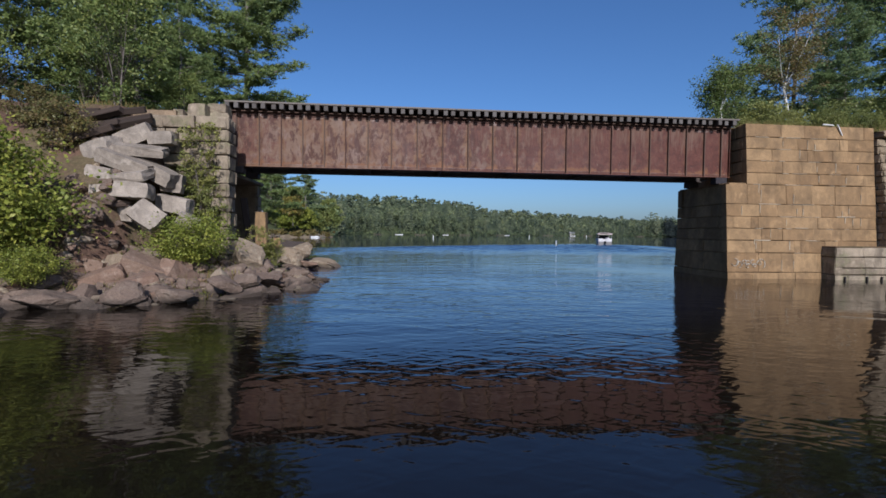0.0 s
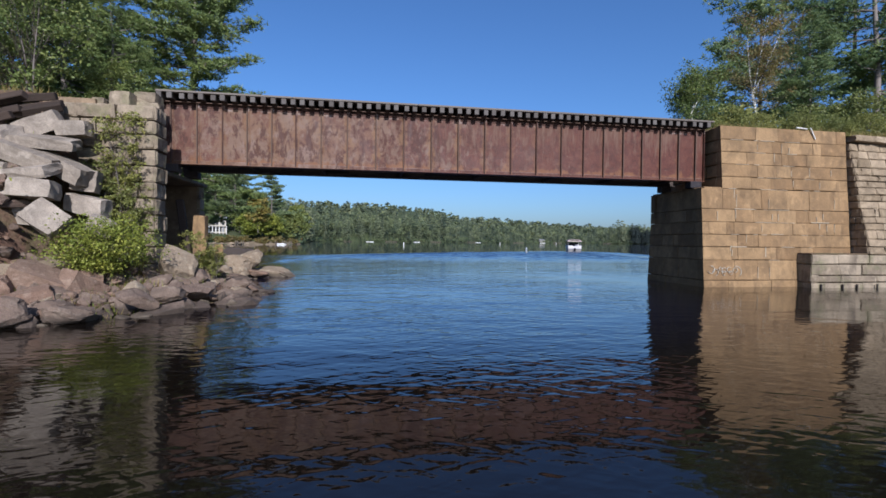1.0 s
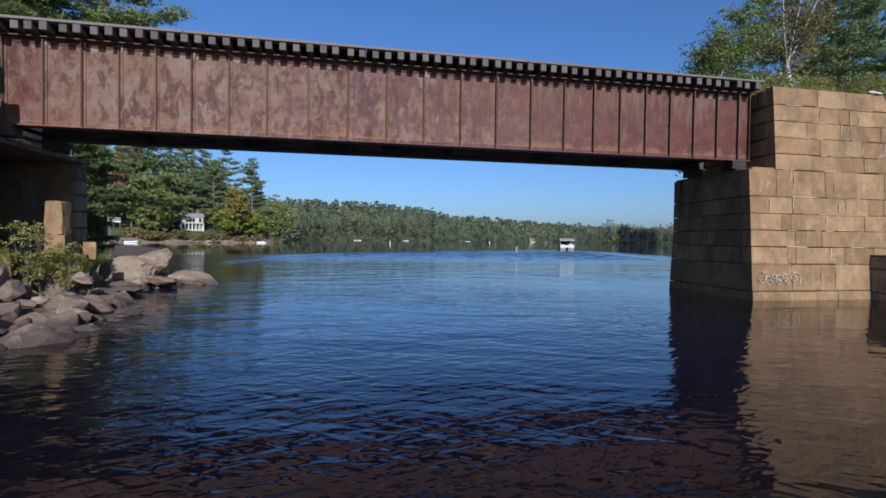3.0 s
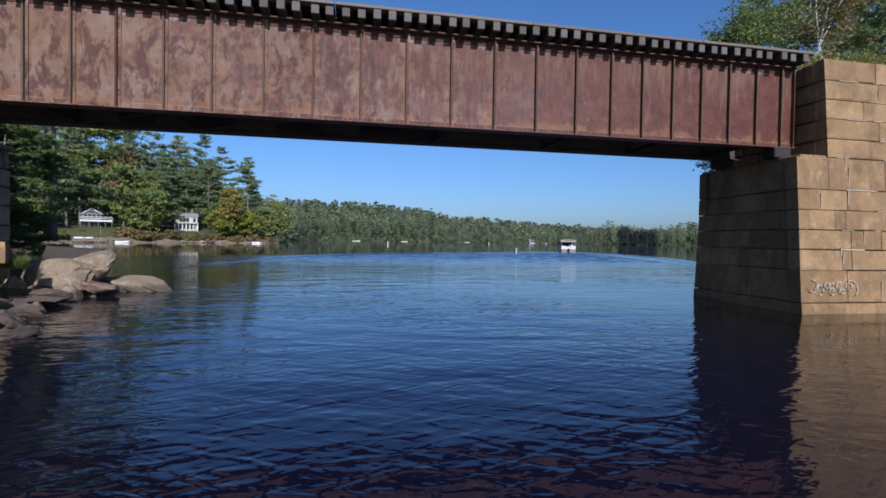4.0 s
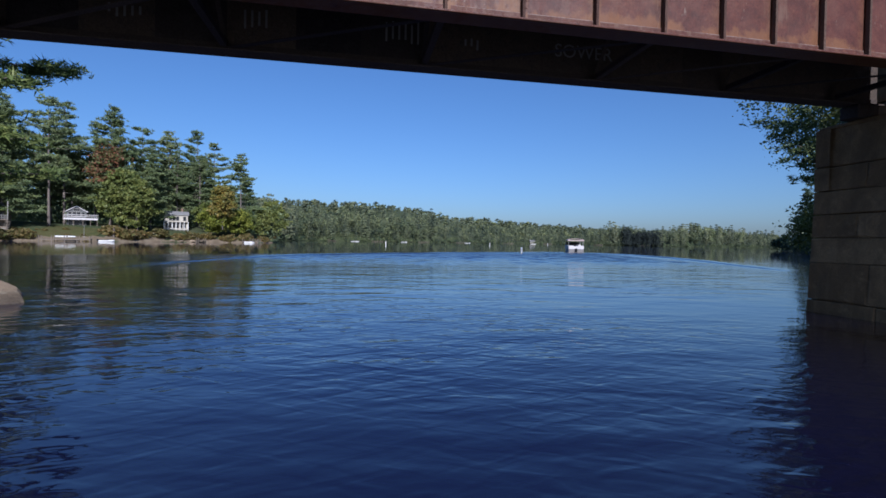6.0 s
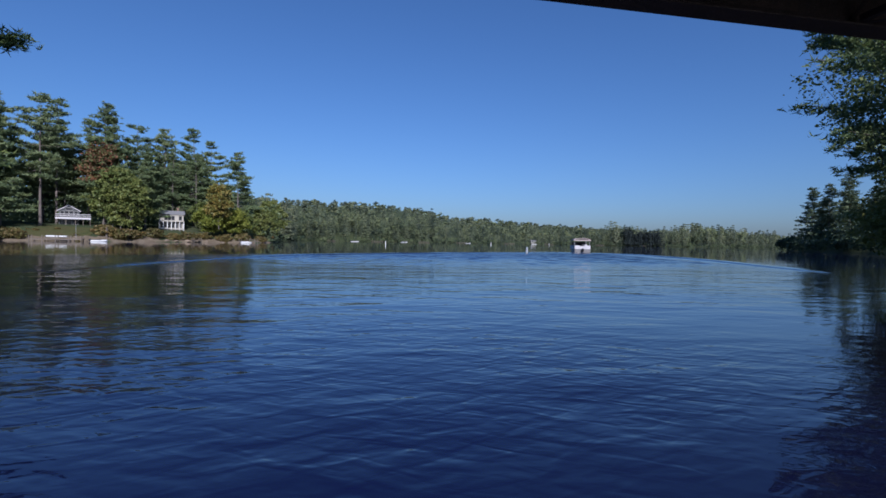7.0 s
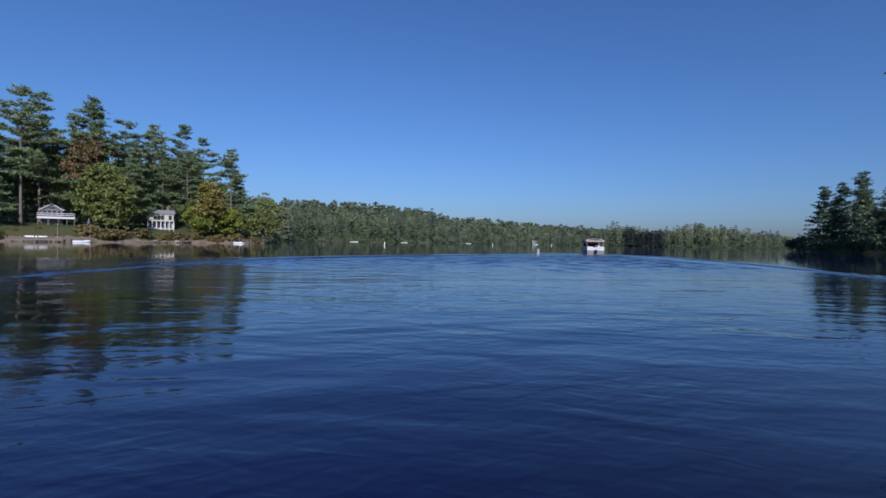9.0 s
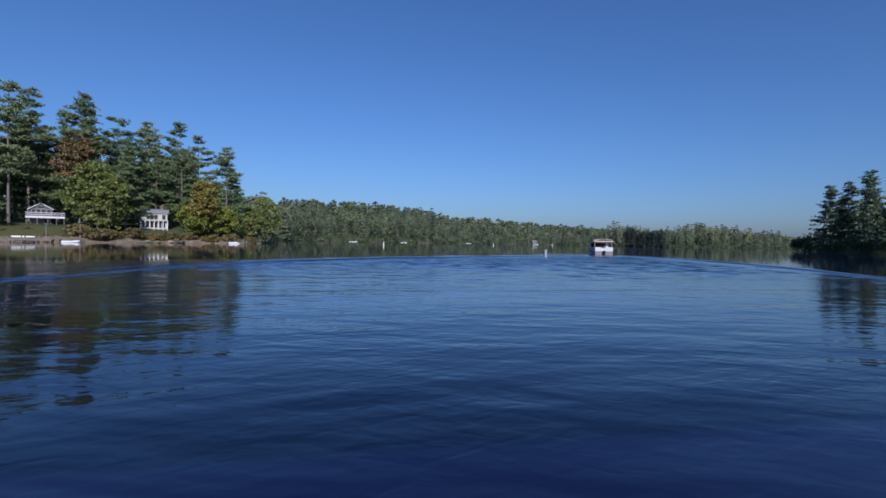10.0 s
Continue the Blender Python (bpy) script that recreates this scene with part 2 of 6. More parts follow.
def water_mat():
    k = Mat("lake_water", 0.012, 0.0, 0.55)
    k.b.inputs["IOR"].default_value = 1.39
    co = k.coords(world=True)
    sep = k.node("ShaderNodeSeparateXYZ")
    k.link(co, sep.inputs[0])
    # open water lies calm outside the boat's wake and the stirred channel
    rag = k.math("MULTIPLY", k.math("SUBTRACT", k.noise(k.coords((0.05, 0.05, 1), True), 1.0, 3), 0.5), 16.0)
    edge = k.math("ADD", sep.outputs["Y"], rag)
    near = k.ramp(k.math("MULTIPLY", edge, 0.01), [(0.08, 1.0), (0.36, 0.10)])
    port = k.math("SUBTRACT", k.math("ADD", k.math("MULTIPLY", sep.outputs["X"], 0.56), 50.5), edge)
    star = k.math("SUBTRACT", k.math("ADD", k.math("MULTIPLY", edge, 0.5), 24.0), k.math("MULTIPLY", sep.outputs["X"], 2.0))
    wedge = k.ramp(k.math("ADD", k.math("MULTIPLY", k.math("MINIMUM", port, star), 0.05), 0.2), [(0.12, 0.0), (0.45, 0.75)])
    calm = k.math("MAXIMUM", near, wedge)
    # ripples too fine and far to tell apart roughen the stirred water
    veil = k.math("MULTIPLY", wedge, k.ramp(k.math("MULTIPLY", sep.outputs["Y"], 0.01), [(0.12, 0.0), (0.45, 0.26)]))
    k.link(k.math("ADD", veil, 0.035), k.b.inputs["Roughness"])
    dx = k.math("MULTIPLY", k.math("SUBTRACT", sep.outputs["X"], 21.5), 0.14)
    dy = k.math("MULTIPLY", k.math("SUBTRACT", sep.outputs["Y"], 59.0), 0.075)
    churn = k.math("MAXIMUM", k.math("SUBTRACT", 1.0, k.math("ADD", k.math("MULTIPLY", dx, dx), k.math("MULTIPLY", dy, dy))), 0.0)
    calm = k.math("ADD", calm, k.math("MULTIPLY", churn, 2.2))
    gust = k.ramp(k.noise(k.coords((0.11, 0.2, 0.1), True), 1.0, 3, 0.55, 0.5), [(0.35, 0.30), (0.65, 1.0)])
    # quieter by the wall and in the lee before the bridge
    lee = k.ramp(k.math("ADD", k.math("MULTIPLY", sep.outputs["Y"], 0.02), 0.5), [(0.20, 0.29), (0.41, 1.0)])
    wall = k.ramp(k.math("ADD", k.math("MULTIPLY", sep.outputs["X"], 0.05), 0.5), [(0.15, 1.0), (0.42, 0.28)])
    past = k.ramp(k.math("MULTIPLY", sep.outputs["Y"], 0.05), [(0.0, 0.0), (0.4, 1.0)])
    calm = k.math("MULTIPLY", calm, k.math("MULTIPLY", lee, k.math("MAXIMUM", wall, past)))
    amp = k.math("MULTIPLY", k.math("MULTIPLY", gust, calm), k.ramp(k.math("ADD", k.math("MULTIPLY", sep.outputs["Y"], 0.05), 0.5), [(0.32, 1.0), (0.70, 0.42)]))
    def train(turn, along, across, detail, warp):
        """Wavelets with crests of one bearing, in degrees from the x axis."""
        n = k.node("ShaderNodeMapping")
        n.vector_type = "TEXTURE"
        n.inputs["Rotation"].default_value = (0, 0, radians(turn))
        n.inputs["Scale"].default_value = (1 / along, 1 / across, 1)
        k.link(co, n.inputs["Vector"])
        return k.noise(n.outputs[0], 1.0, detail, 0.45, warp)

    swell = train(8, 0.32, 0.80, 1.0, 0.3)
    chop_a = train(19, 2.0, 5.0, 1.5, 0.6)
    chop_b = train(-26, 2.3, 6.0, 1.5, 0.6)
    fine = train(4, 6.5, 14.0, 1.0, 0.4)
    roll = train(-12, 0.62, 1.5, 1.0, 0.5)
    n = k.bump(k.math("MULTIPLY", swell, calm), 0.036)
    n = k.bump(k.math("MULTIPLY", roll, calm), 0.024, 1.0, n)
    n = k.bump(k.math("MULTIPLY", k.math("ADD", chop_a, k.math("MULTIPLY", chop_b, 0.8)), amp), 0.023, 1.0, n)
    n = k.bump(k.math("MULTIPLY", fine, amp), 0.0022, 1.0, n)
    # reflections put into the colour: sky blue mid-channel and past the bridge, brown near banks
    sky_tint = k.ramp(k.math("ADD", k.math("MULTIPLY", sep.outputs["Y"], 0.05), 0.8), [(0.22, 0.0), (0.80, 1.0)])
    mid = k.ramp(k.math("MULTIPLY", k.math("ABSOLUTE", k.math("ADD", sep.outputs["X"], 10.5)), 0.1), [(0.10, 1.0), (0.85, 0.0)])
    return k.done(k.mix(k.math("MULTIPLY", sky_tint, k.math("MAXIMUM", mid, past)), (0.0064, 0.0047, 0.0032), (0.0058, 0.0082, 0.0400)), n)


M_RUST = rust_mat("rusted_painted_steel")
def tie_mat():
    """Tie timber: the shade under the deck is put into the dark length, the end faces stay pale."""
    k = Mat("shade_dark_tie", 0.9, 0.0, 0.2)
    g = k.noise(k.coords((12, 1.2, 12), shift=True), 2.0, 6, 0.65, 0.4)
    sep = k.node("ShaderNodeSeparateXYZ")
    k.link(k.coords(world=True), sep.inputs[0])
    end = k.ramp(k.math("MULTIPLY", k.math("ABSOLUTE", k.math("SUBTRACT", sep.outputs["Y"], 1.14)), 0.5), [(0.715, 0.0), (0.732, 1.0)])
    dark = k.mix(g, (0.030, 0.023, 0.018), (0.085, 0.068, 0.054))
    pale = k.mix(g, (0.062, 0.053, 0.047), (0.165, 0.148, 0.132))
    c = k.mix(end, dark, pale)
    c = k.mix(k.math("MULTIPLY", k.random(), 0.55), c, (0.05, 0.04, 0.033))
    return k.done(c, k.bump(g, 0.008, 0.8))


# Dark rust of the stiffener legs; on the top flange it paints tie shade.
M_SCALE_SHADE = rock_mat("dark_rust_and_shade", (0.030, 0.013, 0.010), (0.070, 0.030, 0.021), (0.11, 0.055, 0.036))
M_TIE_ENDS = tie_mat()
# Near-black: the shade under the bridge deck is put into this colour.
M_SHADE_BLACK = rock_mat("shade_black", (0.016, 0.014, 0.017), (0.034, 0.029, 0.033), (0.05, 0.042, 0.042))
M_TIE = wood_mat("weathered_tie_timber", (0.10, 0.082, 0.066), (0.25, 0.215, 0.18))
M_GUARD = wood_mat("dark_guard_timber", (0.026, 0.018, 0.013), (0.075, 0.052, 0.038), (1.2, 12, 12))
M_GRAN_TAN = granite_mat("tan_granite", (0.184, 0.115, 0.053), (0.268, 0.178, 0.087), (0.105, 0.068, 0.036), 0.55)
M_GRAN_PALE = granite_mat("pale_weathered_granite", (0.185, 0.140, 0.085), (0.300, 0.235, 0.155), (0.11, 0.080, 0.050), 0.5)
M_GRAN_GREY = granite_mat("grey_granite", (0.19, 0.150, 0.102), (0.275, 0.225, 0.16), (0.10, 0.078, 0.056), 0.75, 1.0, 0.35)
M_MORTAR = granite_mat("old_bedding_mortar", (0.20, 0.145, 0.09), (0.27, 0.20, 0.125), (0.11, 0.08, 0.05))
M_PALE_MORTAR = paint_mat("pale_mortar", (0.46, 0.39, 0.28), 0.9, 0.6)
M_BLOCK = granite_mat("fresh_grey_granite", (0.23, 0.195, 0.155), (0.33, 0.285, 0.235), (0.12, 0.098, 0.078), 0.5)
M_ROCK = rock_mat("shore_rock", (0.100, 0.069, 0.050), (0.192, 0.134, 0.098), (0.235, 0.185, 0.138))
M_BOULDER = rock_mat("pale_boulder", (0.218, 0.162, 0.104), (0.335, 0.262, 0.176), (0.385, 0.335, 0.245))
M_REDROCK = rock_mat("reddish_rock", (0.160, 0.096, 0.064), (0.245, 0.160, 0.108), (0.30, 0.225, 0.165))
M_SOIL = ground_mat("bank_soil", [(0.060, 0.038, 0.025), (0.125, 0.075, 0.050), (0.105, 0.082, 0.042), (0.175, 0.118, 0.080)])
M_FOREST_FLOOR = ground_mat("forest_floor", [(0.040, 0.055, 0.025), (0.065, 0.080, 0.034), (0.085, 0.088, 0.045)], 0.15)
M_LAWN = ground_mat("lawn", [(0.05, 0.06, 0.02), (0.085, 0.085, 0.03), (0.085, 0.07, 0.032)], 0.4)
M_WATER = water_mat()
M_BARK = wood_mat("pine_bark", (0.12, 0.10, 0.085), (0.26, 0.225, 0.195), (6, 6, 1.5), 0.95)
M_TWIG = wood_mat("twig_bark", (0.05, 0.040, 0.032), (0.11, 0.090, 0.072), (6, 6, 1.5), 0.95)
M_BIRCH = wood_mat("birch_bark", (0.55, 0.52, 0.46), (0.75, 0.72, 0.66), (3, 3, 14), 0.8)
M_PINE = leaf_mat("pine_needles", [(0.10, 0.155, 0.075), (0.155, 0.22, 0.10), (0.23, 0.28, 0.13)], 0.3)
M_PINE_NEAR = leaf_mat("sunlit_pine_needles", [(0.115, 0.165, 0.060), (0.175, 0.235, 0.085), (0.26, 0.305, 0.125)], 0.3)
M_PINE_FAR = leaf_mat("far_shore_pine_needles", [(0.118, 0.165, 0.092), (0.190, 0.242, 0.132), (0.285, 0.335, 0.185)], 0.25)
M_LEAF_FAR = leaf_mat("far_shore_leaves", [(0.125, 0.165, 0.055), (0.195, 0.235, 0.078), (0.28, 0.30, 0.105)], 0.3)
M_PINE_DEEP = leaf_mat("deep_green_pine_needles", [(0.105, 0.160, 0.078), (0.175, 0.240, 0.110), (0.265, 0.320, 0.150)], 0.3)
M_POINT_DARK = leaf_mat("dark_point_needles", [(0.065, 0.095, 0.068), (0.110, 0.145, 0.090), (0.165, 0.200, 0.118)], 0.2)
M_LEAF = leaf_mat("green_leaves", [(0.120, 0.170, 0.058), (0.182, 0.232, 0.078), (0.260, 0.290, 0.105)], 0.35)
M_LEAF_YEL = leaf_mat("yellow_green_leaves", [(0.165, 0.205, 0.038), (0.250, 0.290, 0.055), (0.345, 0.355, 0.080)], 0.35)
M_LEAF_OLIVE = leaf_mat("olive_leaves", [(0.19, 0.205, 0.065), (0.265, 0.275, 0.09), (0.33, 0.325, 0.12)], 0.35)
M_LEAF_DARK = leaf_mat("dark_green_leaves", [(0.125, 0.175, 0.085), (0.185, 0.24, 0.11), (0.265, 0.305, 0.145)], 0.35)
M_LEAF_RED = leaf_mat("reddening_leaves", [(0.23, 0.115, 0.080), (0.30, 0.135, 0.095), (0.25, 0.15, 0.085), (0.17, 0.21, 0.095), (0.19, 0.23, 0.10)], 0.3)
M_LEAF_ORG = leaf_mat("orange_leaves", [(0.37, 0.265, 0.080), (0.41, 0.30, 0.09), (0.32, 0.30, 0.09), (0.25, 0.265, 0.085)], 0.3)
M_LEAF_RUSSET = leaf_mat("russet_green_leaves", [(0.22, 0.165, 0.075), (0.20, 0.195, 0.075), (0.27, 0.18, 0.095), (0.17, 0.195, 0.075)], 0.35)
M_LEAF_DRY = leaf_mat("dry_grass", [(0.20, 0.16, 0.06), (0.28, 0.22, 0.10), (0.15, 0.15, 0.05)], 0.3, 0.8)
# Distance haze is put into these two colours: paler and greyer than nearby leaves.
M_FAR = leaf_mat("far_haze_foliage", [(0.138, 0.170, 0.108), (0.160, 0.187, 0.120), (0.182, 0.202, 0.130)], 0.15, 0.8, 0.12)
M_FAR_CON = leaf_mat("far_haze_conifers", [(0.120, 0.145, 0.112), (0.142, 0.163, 0.124), (0.164, 0.180, 0.134)], 0.15, 0.8, 0.14)
# Shade put into the needle colour, for one dark clump across the lake.
M_FAR_SHADE = leaf_mat("far_shade_conifer", [(0.014, 0.022, 0.026), (0.024, 0.034, 0.04)], 0.05, 0.8)
M_WHITE = paint_mat("white_paint", (0.80, 0.79, 0.75))
M_SIDING = paint_mat("pale_siding", (0.235, 0.225, 0.20), 0.6, 0.4)
M_CREAM = paint_mat("cream_siding", (0.46, 0.42, 0.34), 0.6, 0.35)
M_GREYSIDE = paint_mat("grey_siding", (0.085, 0.088, 0.092), 0.7, 0.4)
M_DARKROOF = paint_mat("dark_shingles", (0.13, 0.13, 0.135), 0.9, 0.4)
M_ROOF = paint_mat("grey_shingles", (0.27, 0.265, 0.26), 0.9, 0.4)
M_DARK = paint_mat("dark_interior", (0.02, 0.02, 0.022), 0.25, 0.1)
M_DOCK = wood_mat("dock_timber", (0.13, 0.105, 0.08), (0.25, 0.21, 0.165))
M_CANOPY = paint_mat("faded_canopy_cloth", (0.50, 0.40, 0.37), 0.9)
M_ALU = paint_mat("aluminium", (0.34, 0.34, 0.35), 0.5)
M_HULL = paint_mat("weathered_hull", (0.58, 0.55, 0.54), 0.5)
M_CHALK = paint_mat("chalk_white_spray", (0.50, 0.46, 0.38), 0.9, 0.4)
M_DIMCHALK = paint_mat("faded_spray", (0.22, 0.21, 0.20), 0.9, 0.4)


# ---- mesh helpers ----
def mesh_of(name, verts, faces):
    me = bpy.data.meshes.new(name)
    me.from_pydata([tuple(v) for v in verts], [], faces)
    me.update()
    return me


def part(name, data, material, parent=None, label=""):
    """Links a bmesh or a mesh as one object, under parent if there is one."""
    if isinstance(data, bmesh.types.BMesh):
        me = bpy.data.meshes.new(name)
        data.to_mesh(me)
        data.free()
        data = me
    if not data.materials:
        data.materials.append(material)
    ob = new(name, data)
    if parent:
        ob.parent = parent
    return tagged(ob, label)


def thing(name, label, category, group="", kind="", at=None):
    ob = new(name)
    ob.empty_display_size = 0.2
    if at is not None:
        ob.matrix_world = at
    return tagged(ob, label, category, group, kind)


def smooth(ob):
    ob.data.polygons.foreach_set("use_smooth", [True] * len(ob.data.polygons))
    return ob


def box(bm, lo, hi, bevel=0.0, turn=None):
    """A box from corner to corner, with a small bevel."""
    lo, hi = Vector(lo), Vector(hi)
    made = bmesh.ops.create_cube(bm, size=1.0)["verts"]
    mid, size = (lo + hi) / 2, hi - lo
    for v in made:
        v.co = Vector((v.co.x * size.x, v.co.y * size.y, v.co.z * size.z)) + mid
    if bevel > 0:
        edges = list({e for v in made for e in v.link_edges})
        made = bmesh.ops.bevel(bm, geom=edges, offset=bevel, segments=1, affect="EDGES")["verts"]
    if turn is not None:
        bmesh.ops.transform(bm, matrix=turn, verts=list({v for v in made}))
    return bm


def boxes(*some, bevel=0.0):
    bm = bmesh.new()
    for lo, hi in some:
        box(bm, lo, hi, bevel)
    return bm


def stick_arrays(paths, sides=6):
    """Tapered tubes along paths of (point, radius) rows, as one mesh's verts and faces."""
    verts, faces = [], []
    for path in paths:
        start = len(verts)
        n = len(path)
        for i, (p, r) in enumerate(path):
            a = Vector(path[max(0, i - 1)][0])
            b = Vector(path[min(n - 1, i + 1)][0])
            d = (b - a).normalized() if (b - a).length > 1e-6 else Vector((0, 0, 1))
            u = d.orthogonal().normalized()
            v = d.cross(u)
            for s in range(sides):
                ang = 2 * math.pi * s / sides
                verts.append(Vector(p) + (u * math.cos(ang) + v * math.sin(ang)) * r)
        for i in range(n - 1):
            for s in range(sides):
                q = (s + 1) % sides
                faces.append((start + i * sides + s, start + i * sides + q, start + (i + 1) * sides + q, start + (i + 1) * sides + s))
        faces.append(tuple(start + (n - 1) * sides + s for s in range(sides)))
    return verts, faces


def sticks(name, paths, material, parent, sides=6, label=""):
    v, f = stick_arrays(paths, sides)
    return smooth(part(name, mesh_of(name, v, f), material, parent, label))


def leaf_mesh(name, leaves_of):
    """A mesh from an array of loose leaves, n leaves x 3 or 4 corners x 3."""
    corners = np.asarray(leaves_of, np.float32)
    n, k = corners.shape[:2]
    me = bpy.data.meshes.new(name)
    me.vertices.add(k * n)
    me.vertices.foreach_set("co", corners.reshape(-1))
    me.loops.add(k * n)
    me.loops.foreach_set("vertex_index", np.arange(k * n, dtype=np.int32))
    me.polygons.add(n)
    me.polygons.foreach_set("loop_start", np.arange(0, k * n, k, dtype=np.int32))
    me.update(calc_edges=True)
    return me


def leaves(rng, centres, size, flat=0.0, slim=0.5, jitter=0.35):
    """Leaf-shaped quads at the given places, lying at random; flat near 1 lays them level."""
    n = len(centres)
    a = rng.normal(size=(n, 3))
    a[:, 2] *= 1 - flat
    a /= np.linalg.norm(a, axis=1, keepdims=True) + 1e-9
    b = rng.normal(size=(n, 3))
    b[:, 2] *= 1 - flat
    b -= (a * b).sum(1, keepdims=True) * a
    b /= np.linalg.norm(b, axis=1, keepdims=True) + 1e-9
    s = size * (1 + jitter * rng.uniform(-1, 1, (n, 1)))
    up = np.cross(a, b) * s * 0.18
    return np.stack([centres - a * s, centres + b * s * slim + up, centres + a * s, centres - b * s * slim + up], 1)


def needles(rng, centres, length, wide):
    """Slender three-cornered bundles of needles standing outwards and up from the given places."""
    n = len(centres)
    a = rng.normal(size=(n, 3)) * np.array([1.0, 1.0, 0.55]) + np.array([0, 0, 0.35])
    a /= np.linalg.norm(a, axis=1, keepdims=True) + 1e-9
    b = np.cross(a, rng.normal(size=(n, 3)))
    b *= wide / (np.linalg.norm(b, axis=1, keepdims=True) + 1e-9)
    return np.stack([centres - b, centres + b, centres + a * length * rng.uniform(0.6, 1.4, (n, 1))], 1)


def facing_leaves(rng, centres, normals, size, slim=0.6):
    """Three-cornered leaf clumps that face roughly along the given directions."""
    n = len(centres)
    nn = normals + rng.normal(size=(n, 3)) * 0.45
    nn /= np.linalg.norm(nn, axis=1, keepdims=True) + 1e-9
    a = np.cross(nn, rng.normal(size=(n, 3)))
    a /= np.linalg.norm(a, axis=1, keepdims=True) + 1e-9
    b = np.cross(nn, a)
    s = size * (1 + 0.35 * rng.uniform(-1, 1, (n, 1)))
    return np.stack([centres - a * s * 1.15, centres + a * s * 0.6 + b * s * slim * 1.25, centres + a * s * 0.6 - b * s * slim * 1.25], 1)


# ---- lake and land ----
def edge_distance(px, py, ring):
    """Signed distance from points to a closed ring: above 0 inside."""
    best = np.full(px.shape, 1e9)
    inside = np.zeros(px.shape, bool)
    n = len(ring)
    for i in range(n):
        (ax, ay), (bx, by) = ring[i], ring[(i + 1) % n]
        ex, ey = bx - ax, by - ay
        t = np.clip(((px - ax) * ex + (py - ay) * ey) / (ex * ex + ey * ey), 0, 1)
        best = np.minimum(best, np.hypot(px - ax - t * ex, py - ay - t * ey))
        cross = (ay > py) != (by > py)
        with np.errstate(divide="ignore", invalid="ignore"):
            xs = ax + (py - ay) * ex / (ey if ey else 1e-9)
        inside ^= cross & (px < xs)
    return np.where(inside, best, -best)


def rumple(px, py, scale, seed=0.0):
    return np.array([noise.noise(Vector((x * scale, y * scale, seed))) for x, y in zip(px.ravel(), py.ravel())]).reshape(px.shape)


def smoothstep(a, b, x):
    t = np.clip((x - a) / (b - a), 0, 1)
    return t * t * (3 - 2 * t)


def sheet(name, xs, ys, height, material, label, keep=None):
    gx, gy = np.meshgrid(xs, ys)
    z = height(gx, gy)
    v = np.stack([gx, gy, z], -1).reshape(-1, 3)
    w = len(xs)
    f = [(j * w + i, j * w + i + 1, (j + 1) * w + i + 1, (j + 1) * w + i) for j in range(len(ys) - 1) for i in range(w - 1)]
    if keep is not None:
        ok = keep(gx, gy).reshape(-1)
        f = [q for q in f if any(ok[k] for k in q)]
    return smooth(tagged(part(name, mesh_of(name, v, f), material), label, "ground", kind="structure"))


tagged(part("water", mesh_of("water", [(-2500, -2500, 0), (2500, -2500, 0), (2500, 2500, 0), (-2500, 2500, 0)], [(0, 1, 2, 3)]), M_WATER),
       "dark blue rippled lake water reflecting the sky", "water", kind="structure")

BANK_L = [(-70, -17), (-40, -13.5), (-30, -11.5), (-25, -9.6), (-22.3, -8.3), (-20.7, -8.1), (-19.6, -7.3), (-18.6, -5.9), (-17.4, -4.8),
          (-17.05, -2.0), (-18.3, 0.4), (-18.9, 2.4), (-19.0, 4.0), (-18.0, 5.3), (-18.6, 6.6), (-21, 8.2), (-24, 12), (-27, 17), (-36, 24), (-50, 32), (-70, 38)]
BANK_R = [(-0.2, -0.3), (4.2, -0.8), (11, -1.0), (30, -3), (70, -8), (70, 14), (45, 20), (30, 20), (22, 17.5), (15, 13), (10, 9.6), (5.5, 7), (2.2, 4.4), (-0.1, 2.6)]


def bank_left_height(x, y):
    d = edge_distance(x, y, BANK_L)
    apron = np.where(d < 0.5, 0.5 * d - 0.30, -0.05 + 0.31 * np.minimum(d - 0.5, 4.0) + 0.05 * np.maximum(d - 4.5, 0))
    steep = 1.25 + 4.5 * smoothstep(-23.2, -22.2, x)
    front = np.maximum(0, -1.9 - y) * steep
    back = np.maximum(0, y - 3.6) * (1.0 + 9.0 * smoothstep(-26.0, -24.5, x))
    end = np.maximum(0, x + 21.6) * 9.0
    emb = 6.35 - front - back - end
    emb = np.where((x > -23.6) & (y > -2.2) & (y < 4.1), -5.0, emb)
    z = np.where(d > 0, np.maximum(apron, np.minimum(emb, 6.3)), apron)
    return z + np.where(d > 0.2, 0.16, 0.05) * rumple(x, y, 0.9) + 0.06 * rumple(x, y, 2.7, 4.0)


def bank_right_height(x, y):
    d = edge_distance(x, y, BANK_R)
    emb = 6.72 - np.maximum(0, y - 3.2) * 0.8 - np.maximum(0, 0.95 - x) * 30
    low = np.where(d < 0, 0.6 * d - 0.1, 0.15 + 1.4 * (1 - np.exp(-np.maximum(d, 0) / 4)))
    z = np.maximum(low, np.where(d > 0, emb, -1))
    z = np.where(y < -0.3, np.minimum(z, -0.5 + 0 * y), z)
    return z + 0.10 * rumple(x, y, 0.8, 9.0) * (d > 0.3)


sheet("ground_left_bank", np.arange(-66, -16.2, 0.4), np.arange(-18, 36, 0.4), bank_left_height, M_SOIL,
      "rocky earth bank with soil and dry leaves", lambda x, y: edge_distance(x, y, BANK_L) > -1.2)
